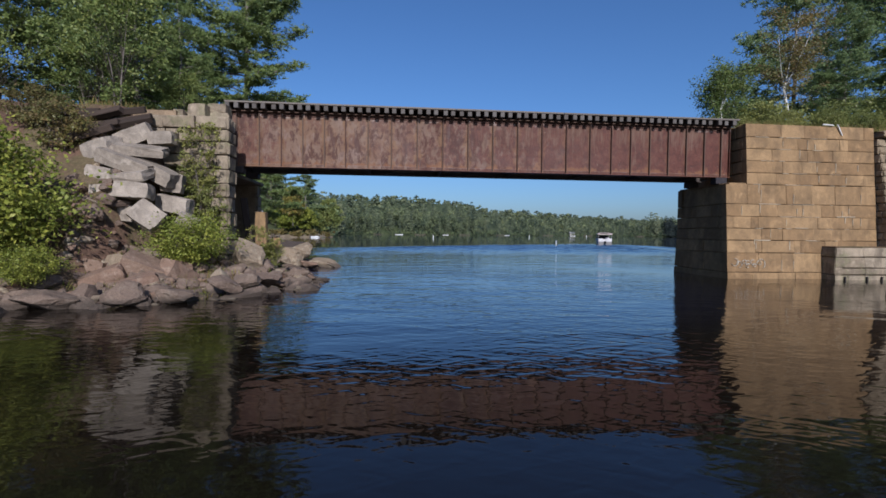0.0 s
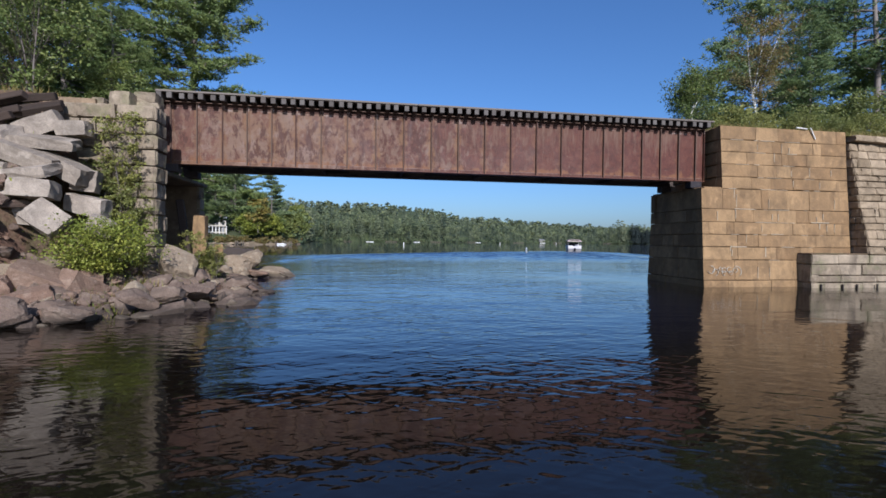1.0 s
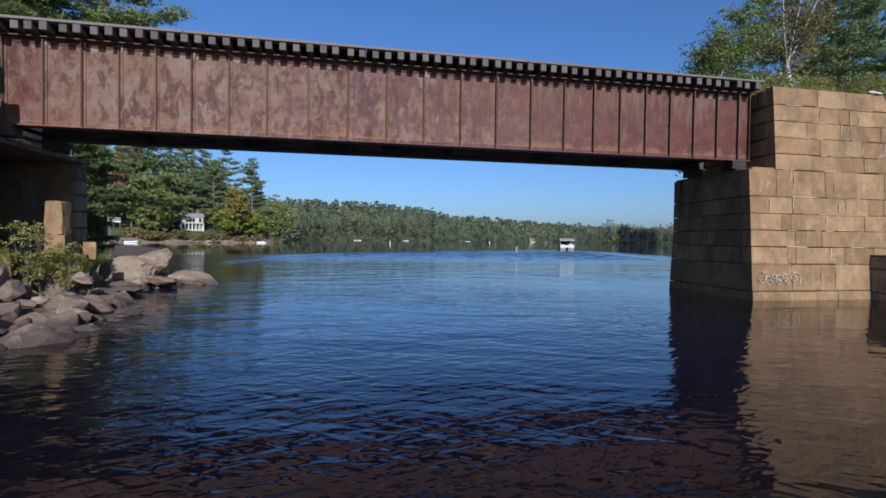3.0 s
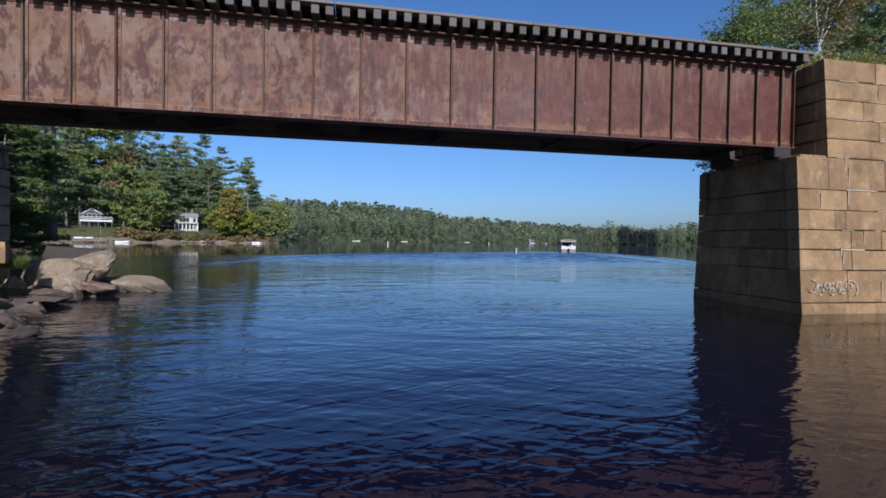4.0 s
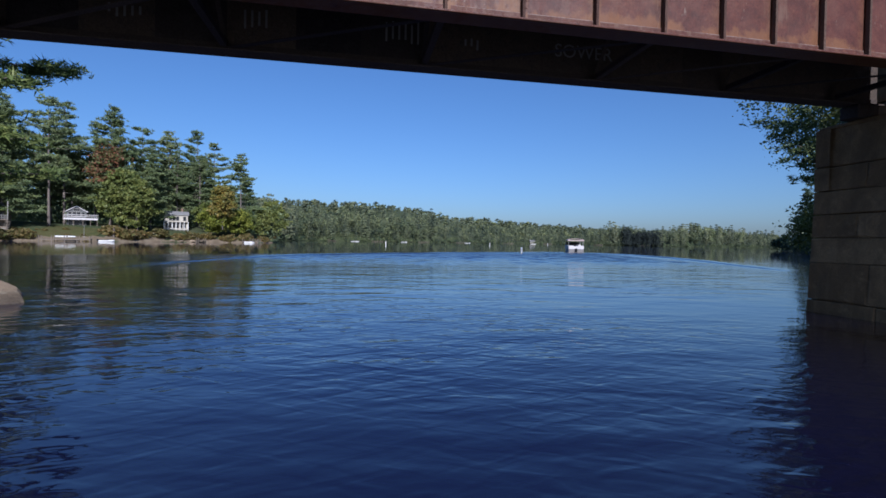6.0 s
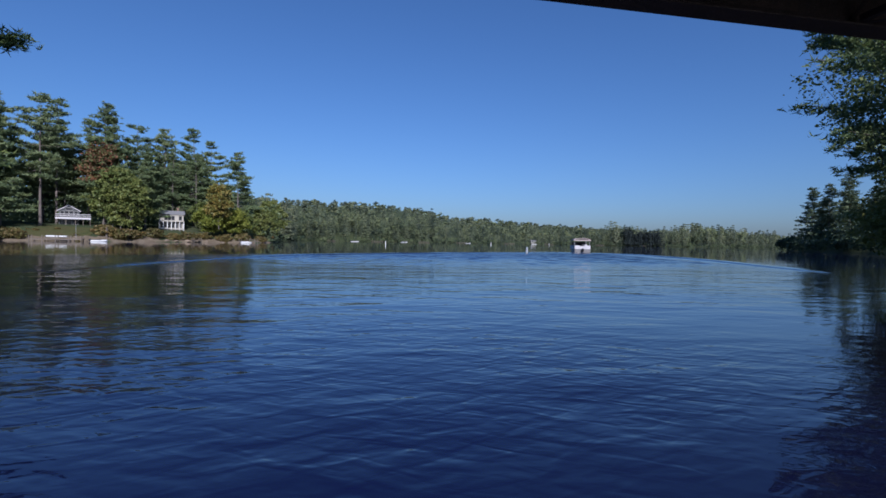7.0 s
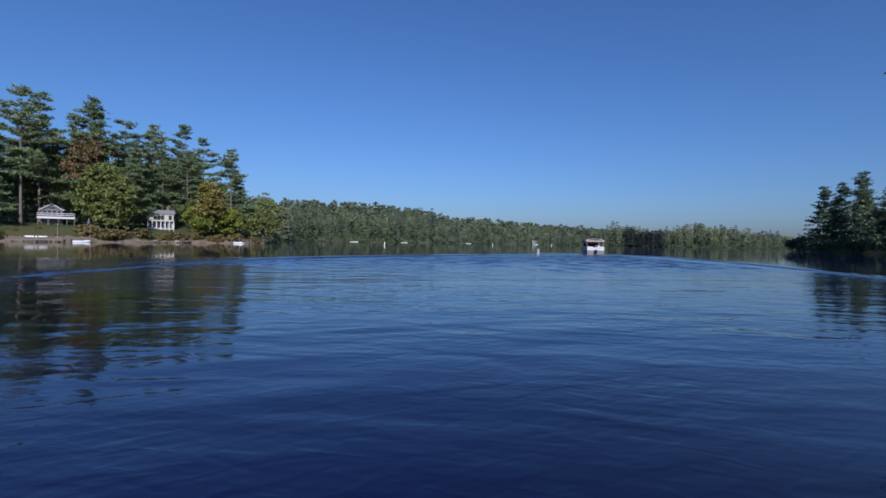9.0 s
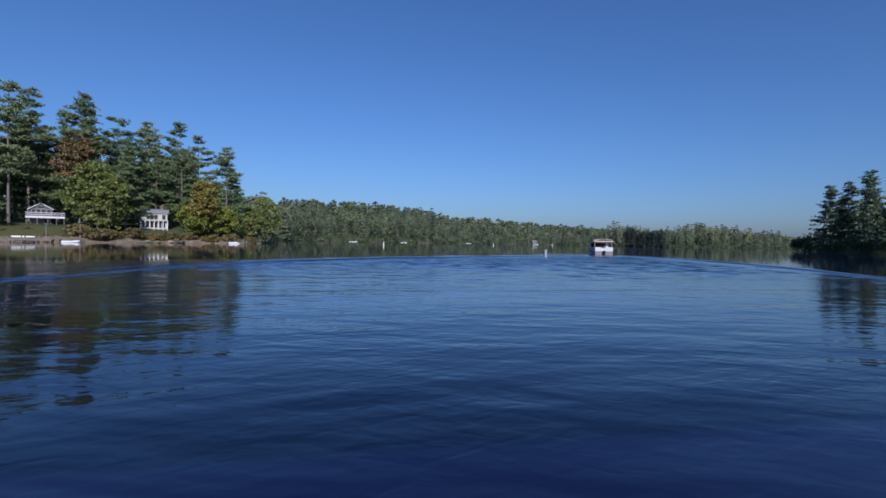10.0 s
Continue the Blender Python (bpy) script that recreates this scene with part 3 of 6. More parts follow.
sheet("ground_right_bank", np.arange(0.4, 68, 0.6), np.arange(-0.1, 27, 0.6), bank_right_height, M_FOREST_FLOOR,
      "overgrown railway embankment with rough grass", lambda x, y: edge_distance(x, y, BANK_R) > -1.2)

FAR = [(-900, 20), (-300, 40), (-140, 66), (-112, 90), (-94, 102), (-80, 108.5), (-66, 113.5), (-57, 126), (-48, 131), (-40, 136.5), (-37, 150), (-46, 230),
       (-60, 320), (-48, 372), (-15, 382), (30, 402), (105, 450), (160, 468), (215, 480), (290, 468), (330, 440), (420, 462), (524, 500),
       (640, 560), (900, 640), (1500, 800), (1500, 1700), (-900, 1700)]
POINT_R = [(700, 260), (330, 240), (210, 192), (175, 174), (153, 142), (132, 102), (104, 62), (66, 34), (110, -40), (700, -60)]


def far_height(x, y):
    d = edge_distance(x, y, FAR)
    near = np.where(d < 0, 0.3 * d - 0.3, 0.25 + (4.6 - 2.0 * smoothstep(200, 300, y)) * (1 - np.exp(-np.maximum(d - 1, 0) / 9.0)))
    roll = 7.0 * smoothstep(12, 130, d) * smoothstep(250, 370, y) * (0.6 + 0.5 * rumple(x, y, 0.006, 2.0))
    ridge = np.interp(x, [-600, -200, 84, 162, 265, 348, 434, 700, 1200], [40, 53, 47, 36, 28, 22, 18, 11, 3]) * smoothstep(520, 930, y)
    shelf = 7.0 * smoothstep(3, 35, d) * smoothstep(260, 330, y) * (1 - smoothstep(40, 160, x))
    return near + np.where(d > 0, roll + ridge + shelf, 0) + 0.25 * rumple(x, y, 0.11)


def point_height(x, y):
    d = edge_distance(x, y, POINT_R)
    return np.where(d < 0, 0.3 * d - 0.3, 0.12 + 3 * (1 - np.exp(-np.maximum(d, 0) / 14))) + 0.2 * rumple(x, y, 0.1)


sheet("ground_far_left_shore", np.arange(-150, -26, 3.0), np.arange(60, 240, 3.0), far_height, M_FOREST_FLOOR,
      "wooded lake shore rising from the water", lambda x, y: edge_distance(x, y, FAR) > -6)
sheet("ground_far_hills", np.concatenate([np.arange(-600, -150, 25.0), np.arange(-150, 700, 7.0), np.arange(700, 1400, 25.0)]), np.concatenate([np.arange(236, 560, 7.0), np.arange(560, 1500, 25.0)]), lambda x, y: far_height(x, y) - 0.4, M_FOREST_FLOOR,
      "low wooded hills beyond the lake", lambda x, y: edge_distance(x, y, FAR) > -25)
sheet("ground_right_point", np.arange(60, 420, 8.0), np.arange(-50, 262, 8.0), point_height, M_FOREST_FLOOR,
      "dark wooded point reaching into the lake", lambda x, y: edge_distance(x, y, POINT_R) > -9)

M_MUD = ground_mat("shore_mud", [(0.115, 0.088, 0.056), (0.185, 0.145, 0.095), (0.235, 0.195, 0.135)], 0.5)
sheet("ground_shore_strip", np.arange(-110, -34, 0.8), np.arange(92, 152, 0.8), lambda x, y: far_height(x, y) + 0.12, M_MUD, "strip of bare mud and gravel along the water",
      lambda x, y: (edge_distance(x, y, FAR) > -0.9) & (edge_distance(x, y, FAR) < 2.2))
# the lawn below the lake house, a thin sheet of turf over the shore
sheet("lawn", np.arange(-82, -69, 1.0), np.arange(112, 122, 1.0), lambda x, y: far_height(x, y) + 0.10, M_LAWN, "mown lawn sloping down to the lake",
      lambda x, y: (edge_distance(x, y, FAR) > 2.0) & (y > 108))


# ---- railway bridge ----
STIFF = [0.0, -0.80, -1.65, -2.50, -3.36, -4.24, -5.13, -6.10, -7.17, -8.25, -9.33, -10.41, -11.48, -12.56, -13.63, -14.71, -15.68, -16.60,
         -17.46, -18.33, -19.18, -20.05, -20.93]
X0, X1 = -21.25, 0.42
ZB, ZT = 4.45, 6.66
bridge = thing("railway_bridge", "rusted riveted plate girder railway bridge on stone abutments", "bridge")


def rivet(bm, p, face, r=0.017):
    """A low six-sided rivet head on a plate; face is +1 or -1 along y."""
    c = bm.verts.new((p[0], p[1] + face * r * 0.8, p[2]))
    ring = [bm.verts.new((p[0] + r * math.cos(a), p[1], p[2] + r * math.sin(a))) for a in [math.pi * 2 * i / 6 for i in range(6)]]
    for i in range(6):
        bm.faces.new((c, ring[(i + 1) % 6], ring[i]) if face < 0 else (c, ring[i], ring[(i + 1) % 6]))


def girder(y, out, mat):
    """One plate girder with its web at y; out is the side, -1 or +1, on which the stiffeners show."""
    edges = [X1] + STIFF + [X0]
    for xb, xa in zip(edges, edges[1:]):
        part("web_panel", boxes(((xa, y - 0.008, ZB + 0.02), (xb, y + 0.008, ZT))), mat, bridge)
    for z0, z1 in ((ZB, ZB + 0.028), (ZT - 0.004, ZT + 0.03)):
        # top flange darker: the shade below the ties is put into its colour
        part("flange", boxes(((X0, y - 0.17, z0), (X1, y + 0.17, z1)), bevel=0.006), mat if z0 < ZT - 1 else M_SCALE_SHADE, bridge)
    for z0, z1 in ((ZB + 0.03, ZB + 0.155), (ZT - 0.135, ZT - 0.008)):
        bm = bmesh.new()
        for s in (-1, 1):
            box(bm, (X0 + 0.01, y + s * 0.010, z0) if s > 0 else (X0 + 0.01, y - 0.024, z0), (X1 - 0.01, y + 0.024, z1) if s > 0 else (X1 - 0.01, y - 0.010, z1))
        x = X0 + 0.08
        while x < X1 - 0.05:
            rivet(bm, (x, y + out * 0.0245, (z0 + z1) / 2), out)
            x += 0.11
        # top angle likewise carries that tie shade as colour
        part("flange_angle", bm, mat if z0 < ZT - 1 else M_SCALE_SHADE, bridge)
    for x in STIFF:
        bm = bmesh.new()
        ya, yb = sorted((y + out * 0.025, y + out * 0.037))
        box(bm, (x - 0.008, ya, ZB + 0.03), (x + 0.082, yb, ZT - 0.01))
        z = ZB + 0.22
        while z < ZT - 0.2:
            rivet(bm, (x + 0.05, y + out * 0.0375, z), out)
            z += 0.1
        st = part("stiffener", bm, mat, bridge)
        ya, yb = sorted((y + out * 0.0375, y + out * 0.105))
        part("outstanding_leg", boxes(((x - 0.012, ya, ZB + 0.03), (x + 0.028, yb, ZT - 0.01)), bevel=0.004), M_SCALE_SHADE, st, "dark scaled steel leg")
    ya, yb = sorted((y + out * 0.009, y + out * 0.11))
    for xe in (X1 - 0.03, X0 + 0.012):
        part("end_angle", boxes(((xe, ya, ZB + 0.03), (xe + 0.018, yb, ZT - 0.01))), mat, bridge)


YN, YF = 0.15, 2.13
girder(YN, -1, M_RUST)
# far girder and bracing: shade painted in with a near-black steel colour
girder(YF, 1, M_SHADE_BLACK)
for i, x in enumerate(STIFF[1::3]):
    bm = bmesh.new()
    for za, zb in ((ZB + 0.12, ZT - 0.2), (ZT - 0.2, ZB + 0.12)):
        a, b = Vector((x, YN + 0.03, za)), Vector((x, YF - 0.03, zb))
        d = b - a
        box(bm, (-0.035, 0, -0.006), (0.035, d.length, 0.006), turn=Matrix.Translation(a + Vector((0.012 if za < zb else -0.012, 0, 0))) @ Vector((0, 1, 0)).rotation_difference(d).to_matrix().to_4x4())
    part("cross_brace", bm, M_SHADE_BLACK, bridge)
    part("bottom_strut", boxes(((x - 0.05, YN + 0.17, ZB + 0.04), (x + 0.05, YF - 0.17, ZB + 0.13))), M_SHADE_BLACK, bridge)
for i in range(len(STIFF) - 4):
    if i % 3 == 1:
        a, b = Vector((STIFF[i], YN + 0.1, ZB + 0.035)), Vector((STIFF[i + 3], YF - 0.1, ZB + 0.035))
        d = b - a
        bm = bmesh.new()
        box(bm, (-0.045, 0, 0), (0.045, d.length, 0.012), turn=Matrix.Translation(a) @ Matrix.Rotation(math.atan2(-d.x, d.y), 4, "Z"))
        part("lateral_brace", bm, M_SHADE_BLACK, bridge)

# ties, guard timber and rails on the girders
rt = random.Random(4)
tie_me = boxes(((-0.085, -1.5, 0.0), (0.085, 1.5, 0.21)), bevel=0.012)
tie_mesh = bpy.data.meshes.new("tie")
tie_me.to_mesh(tie_mesh)
tie_me.free()
tie_mesh.materials.append(M_TIE_ENDS)
x = X0 + 0.12
while x < X1 + 0.05:
    t = new("tie", tie_mesh)
    t.parent = bridge
    t.matrix_basis = pose(x + rt.uniform(-0.02, 0.02), 1.14 + rt.uniform(-0.035, 0.035), ZT + 0.032, 0, 0, rt.uniform(-0.8, 0.8))
    x += 0.345
for y in (-0.26, 2.42):
    xa = X0
    while xa < X1:
        xb = min(xa + 4.6, X1 + 0.12)
        part("guard_timber", boxes(((xa, y - 0.13, ZT + 0.246), (xb - 0.015, y + 0.09, ZT + 0.315)), bevel=0.01), M_TIE, bridge, "weathered grey guard timber")
        # added plank, not seen itself: keeps sky from showing between the ties
        part("deck_plank", boxes(((xa, min(y * 0.2, y - 0.12) if y > 0 else -0.155, ZT + 0.246), (xb - 0.01, y - 0.14 if y > 0 else 0.33, ZT + 0.30)), bevel=0.006), M_GUARD, bridge, "dark plank added to close the gaps between the ties")
        xa = xb
for y in (0.42, 1.86):
    part("rail", boxes(((X0, y - 0.065, ZT + 0.264), (X1, y + 0.065, ZT + 0.28)), ((X0, y - 0.008, ZT + 0.28), (X1, y + 0.008, ZT + 0.36)), ((X0, y - 0.035, ZT + 0.36), (X1, y + 0.035, ZT + 0.395))), M_RUST, bridge)
# bearing plates, with the shade at the bridge ends in their colour
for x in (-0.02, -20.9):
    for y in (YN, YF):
        part("bearing_plate", boxes(((x - 0.26, y - 0.2, 4.17), (x + 0.26, y + 0.2, ZB - 0.002)), bevel=0.02), M_SHADE_BLACK, bridge)

# spray-painted marks on the inner face of the far girder, unreadable ones as bars
for x, n, h in ((-14.3, 5, 0.22), (-12.3, 4, 0.42), (-10.0, 6, 0.4), (-8.6, 3, 0.25)):
    r = random.Random(int(x * 10))
    for i in range(n):
        xx = x + i * 0.11
        part("paint_stroke", boxes(((xx, YF - 0.014, ZB + 0.42 + r.uniform(0, 0.08)), (xx + 0.035, YF - 0.011, ZB + 0.42 + h * r.uniform(0.7, 1.0)))), M_DIMCHALK, bridge, "faded pale spray-paint stroke")
txt = bpy.data.curves.new("graffiti", "FONT")
txt.body, txt.size, txt.extrude = "SOWER", 0.34, 0.002
txt.materials.append(M_DIMCHALK)
g = new("graffiti", txt)
g.parent = bridge
g.matrix_basis = pose(-6.9, YF - 0.014, ZB + 0.45, 90, 0, 0)
tagged(g, "faded pale spray-painted word")


# ---- masonry ----
def wall_stone(bm_name, parent, material, corner, along, out, u0, u1, z0, z1, rng, lean=0.0, depth=0.35, gap=0.012, proud=0.03, rough=0.018, edge=0.022):
    """One dressed stone in a wall face. lean: how far the face goes back for each metre up."""
    u0, u1, z0, z1 = u0 + gap, u1 - gap, z0 + gap, z1 - gap
    p = rng.uniform(-0.3, 1.0) * proud
    z0, z1 = z0 + rng.uniform(0, 0.02), z1 - rng.uniform(0, 0.012)
    inset = min(0.035, (u1 - u0) * 0.2, (z1 - z0) * 0.2)

    def at(u, z, n):
        return Vector((corner[0], corner[1], 0)) + Vector(along) * u + Vector(out) * (n - lean * z) + Vector((0, 0, z))

    j = lambda: rng.uniform(-rough, rough)
    um = (u0 + u1) / 2 + rng.uniform(-0.15, 0.15) * (u1 - u0)
    ring = [(u0, z0), (u1, z0), (u1, z1), (u0, z1)]
    inner = [(u0 + inset, z0 + inset), (um, z0 + inset), (u1 - inset, z0 + inset), (u1 - inset, z1 - inset), (um, z1 - inset), (u0 + inset, z1 - inset)]
    v = [at(u, z, -depth) for u, z in ring] + [at(u + j() * 0.4, z + j() * 0.4, p - edge) for u, z in ring] + [at(u + j(), z + j(), p + j()) for u, z in inner]
    f = [(0, 1, 5, 4), (1, 2, 6, 5), (2, 3, 7, 6), (3, 0, 4, 7),
         (4, 5, 10, 9), (4, 9, 8), (5, 6, 11, 10), (6, 7, 13, 12), (6, 12, 11), (7, 4, 8, 13), (8, 9, 12, 13), (9, 10, 11, 12)]
    return part(bm_name, mesh_of(bm_name, v, f), material, parent)


def course_wall(parent, material, corner, along, out, length, levels, seed, lean=0.0, mean=1.05, skip=None, **more):
    """Courses of stones between the levels; length may be a function of the height. Gives the upright joints of a wall along x."""
    r = random.Random(seed)
    joints = []
    for a, b in zip(levels, levels[1:]):
        end = length((a + b) / 2) if callable(length) else length
        u = 0.0
        while u < end - 0.05:
            w = mean * (r.uniform(0.5, 1.6) if r.random() < 0.85 else r.uniform(0.28, 0.4))
            if end - (u + w) < 0.35 * mean:
                w = end - u
            if not (skip and skip(u, u + w, a, b)):
                wall_stone("stone", parent, material, corner, along, out, u, u + w, a, b, r, lean, **more)
            u += w
            joints.append((corner[0] + u, a, b))
    return joints


def prism(lo_ring, hi_ring):
    """A closed solid between two rings of the same length."""
    n = len(lo_ring)
    bm = bmesh.new()
    a, b = [bm.verts.new(p) for p in lo_ring], [bm.verts.new(p) for p in hi_ring]
    for i in range(n):
        bm.faces.new((a[i], a[(i + 1) % n], b[(i + 1) % n], b[i]))
    bm.faces.new(b)
    bm.faces.new(list(reversed(a)))
    bmesh.ops.recalc_face_normals(bm, faces=bm.faces[:])
    return bm


def block(name, size, at, material, seed, parent=None, chip=0.06):
    """A quarried block: bevelled, with knocked corners and uneven faces."""
    r = random.Random(seed)
    bm = bmesh.new()
    box(bm, tuple(-s / 2 for s in size), tuple(s / 2 for s in size))
    bmesh.ops.subdivide_edges(bm, edges=bm.edges[:], cuts=2, use_grid_fill=True)
    for v in bm.verts:
        k = sum(abs(abs(c) - s / 2) < 1e-4 for c, s in zip(v.co, size))
        v.co *= 1 - (0.03 + r.uniform(0, chip)) * (k == 3) - r.uniform(0, chip * 0.5) * (k == 2)
        v.co += Vector([r.uniform(-1, 1) * 0.025 * s for s in size])
    ob = part(name, bm, material, parent)
    ob.matrix_basis = at
    return ob


LOW = [-0.5, 0.28, 1.12, 1.66, 2.18, 2.70, 3.24, 4.10]
HIGH = [4.10, 4.60, 5.14, 5.66, 6.18, 6.76]
LEAN = 0.068
abut_r = thing("stone_abutment", "tan cut-granite bridge abutment with recessed joints", "abutment", kind="structure")
part("core", prism([(-0.16, -0.82, -0.6), (6.8, -0.82, -0.6), (6.8, 2.85, -0.6), (-0.16, 2.85, -0.6)],
                   [(0.0, -0.52, 4.05), (6.8, -0.52, 4.05), (6.8, 2.8, 4.05), (0.0, 2.8, 4.05)]), M_MORTAR, abut_r)
part("core", prism([(0.80, -0.50, 4.0), (6.8, -0.50, 4.0), (6.8, 2.8, 4.0), (0.80, 2.8, 4.0)],
                   [(0.80, -0.36, 6.68), (6.8, -0.36, 6.68), (6.8, 2.8, 6.68), (0.80, 2.8, 6.68)]), M_MORTAR, abut_r)
part("bridge_seat", boxes(((-0.12, -0.66, 4.06), (0.82, 2.92, 4.16)), bevel=0.03), M_GRAN_TAN, abut_r)
FACE_JOINTS = course_wall(abut_r, M_GRAN_TAN, (-0.30, -0.99), (1, 0, 0), (0, -1, 0), 7.15, LOW, 11, LEAN, 1.02, gap=0.004, proud=0.012, rough=0.012, edge=0.009)
FACE_JOINTS += course_wall(abut_r, M_GRAN_TAN, (0.68, -0.99), (1, 0, 0), (0, -1, 0), 6.17, HIGH, 12, LEAN, 1.12, gap=0.004, proud=0.012, rough=0.012, edge=0.009)
course_wall(abut_r, M_GRAN_TAN, (-0.30, 2.93), (0, -1, 0), (-1, 0, 0), 3.60, LOW, 13, 0.05, 1.15, gap=0.004, proud=0.012, rough=0.012, edge=0.009)
course_wall(abut_r, M_GRAN_TAN, (0.68, 2.9), (0, -1, 0), (-1, 0, 0), 3.3, HIGH, 14, 0.0, 1.15)
course_wall(abut_r, M_GRAN_TAN, (5.0, 2.93), (-1, 0, 0), (0, 1, 0), 5.2, LOW, 15, 0.0, 1.3)
# pale pointing left in a few joints
r = random.Random(3)
POINTING = []
for u, z, w, h in ((1.20, 3.62, 0.02, 0.5), (1.2, 3.24, 0.9, 0.02), (4.9, 2.72, 0.9, 0.025), (5.3, 2.45, 0.03, 0.25), (0.95, 1.66, 0.75, 0.022), (2.6, 1.25, 0.03, 0.4),
                   (2.9, 2.20, 0.6, 0.018), (3.4, 1.66, 0.5, 0.018), (0.95, 1.5, 0.02, 0.2)):
    POINTING.append((u, z, w, h))
for _ in range(46):
    z = r.choice(LOW[2:-1] + HIGH[:-1])
    POINTING.append((r.uniform(0.9, 5.9), z - 0.006, r.uniform(0.12, 0.75), r.uniform(0.008, 0.016)))
for u, z0, z1 in FACE_JOINTS:       # and in the upright joints
    if 0.1 < u < 6.2 and z0 > 0 and r.random() < 0.45:
        POINTING.append((u - 0.007, z0 + 0.03 + r.uniform(0, 0.15), r.uniform(0.010, 0.020), (z1 - z0) * r.uniform(0.4, 0.75)))
for u, z, w, h in POINTING:
    yy = -0.99 + LEAN * (z + h / 2) - 0.019
    part("mortar_joint", boxes(((u, yy - 0.006, z), (u + w, yy + 0.03, z + h))), M_PALE_MORTAR, abut_r, "pale cement pointing")
# white spray-paint scrawl low on the wall
scrawl = []
for i, (u, z, s, a0, a1) in enumerate(((0.02, 0.72, 0.16, 90, -160), (0.22, 0.62, 0.13, -90, 200), (0.46, 0.74, 0.08, 0, 300), (0.62, 0.70, 0.10, 40, 330), (0.62, 0.58, 0.09, 30, 300),
                                       (0.86, 0.72, 0.11, 60, 320), (0.92, 0.60, 0.08, 0, 330), (1.14, 0.70, 0.10, 0, 350), (1.2, 0.64, 0.22, 110, -60))):
    path = []
    for q in range(9):
        a = radians(a0 + (a1 - a0) * q / 8)
        zz = z + s * math.sin(a)
        path.append(((u + s * math.cos(a), -0.99 + LEAN * zz - 0.036, zz), 0.012))
    scrawl.append(path)
sticks("graffiti", scrawl, M_CHALK, abut_r, 4, "white spray-painted scrawl")

# the rougher wing wall, built out past the end of the abutment, and the low footing wall
wing = thing("wing_wall", "leaning dry-laid grey-tan granite wing wall", "wall", kind="structure")
part("core", prism([(7.0, -1.4, 1.2), (24, -1.4, 1.2), (24, 0.8, 1.2), (7.0, 0.8, 1.2)], [(7.0, -0.35, 6.4), (24, -0.35, 6.0), (24, 0.8, 6.0), (7.0, 0.8, 6.4)]), M_MORTAR, wing)
rw = random.Random(61)
WING = [1.40]
while WING[-1] < 6.25:
    WING.append(WING[-1] + rw.uniform(0.22, 0.42))
course_wall(wing, M_GRAN_PALE, (6.92, -1.92), (1, 0, 0), (0, -1, 0), 11.0, WING, 21, 0.2, 0.62, gap=0.007, proud=0.05, rough=0.028, edge=0.03)
course_wall(wing, M_GRAN_PALE, (6.92, 0.3), (0, -1, 0), (-1, 0, 0), lambda z: 2.2 - 0.2 * (z - 0.0), WING, 22, 0.0, 0.62, gap=0.010, proud=0.04, rough=0.02)
for i in range(6):      # tilted cap stones where the head of the wall has slipped
    ob = block("cap_stone", (1.05 + 0.25 * (i % 3), 0.62, 0.26), pose(7.5 + 1.15 * i, -0.62, 6.42 - 0.05 * i, -4, 3 + 2 * (i % 2), 3 * (i % 3) - 3), M_GRAN_PALE, 160 + i, wing)
footing = thing("footing_wall", "low grey granite footing wall at the waterline", "wall", kind="structure")
part("core", boxes(((4.3, -1.42, -0.6), (24, -0.85, 1.30))), M_MORTAR, footing)
course_wall(footing, M_GRAN_GREY, (4.15, -1.58), (1, 0, 0), (0, -1, 0), 14, [-0.4, 0.22, 0.52, 0.98, 1.40], 23, 0.02, 1.5, gap=0.014)
course_wall(footing, M_GRAN_GREY, (4.15, -0.88), (0, -1, 0), (-1, 0, 0), 0.7, [-0.4, 0.22, 0.98, 1.40], 24, 0.0, 0.7)
part("coping", boxes(((4.16, -1.55, 1.385), (18, -0.75, 1.44)), bevel=0.02), M_SOIL, footing, "weedy soil on the footing top")

# left abutment: the block pillar, its wall under the bridge, the core
abut_l = thing("stone_abutment", "weathered grey granite abutment with open joints", "abutment", kind="structure")
LEV_L = [0.4, 0.98, 1.5, 1.98, 2.5, 3.02, 3.52, 4.02, 4.52, 4.98, 5.42, 5.88]
part("core", boxes(((-22.9, -2.05, 0.2), (-20.68, -1.55, 5.82)), ((-24.2, -1.6, 0.2), (-23.4, 4.0, 4.12)), ((-23.4, 3.5, 0.2), (-21.2, 3.98, 4.04)), ((-24, -1.6, 4.18), (-22.5, 4.0, 6.2))), M_MORTAR, abut_l)
course_wall(abut_l, M_GRAN_GREY, (-23.0, -2.34), (1, 0, 0), (0, -1, 0), 2.55, LEV_L, 31, 0.0, 0.72, gap=0.016, proud=0.06, rough=0.03)
course_wall(abut_l, M_GRAN_GREY, (-20.45, -2.34), (0, 1, 0), (1, 0, 0), 0.86, LEV_L, 32, 0.0, 0.5, gap=0.016, proud=0.07, rough=0.03)
course_wall(abut_l, M_GRAN_GREY, (-21.1, 3.5), (0, 1, 0), (1, 0, 0), 0.58, LEV_L[:8], 33, 0.0, 0.6, gap=0.016, proud=0.05)
course_wall(abut_l, M_GRAN_GREY, (-23.2, -1.5), (0, 1, 0), (1, 0, 0), 5.0, LEV_L[:8], 36, 0.0, 0.9, gap=0.016, proud=0.05)
course_wall(abut_l, M_GRAN_GREY, (-23.1, -1.5), (1, 0, 0), (0, 1, 0), 2.4, LEV_L[:8], 37, 0.0, 0.9, depth=0.2, gap=0.016, proud=0.05)
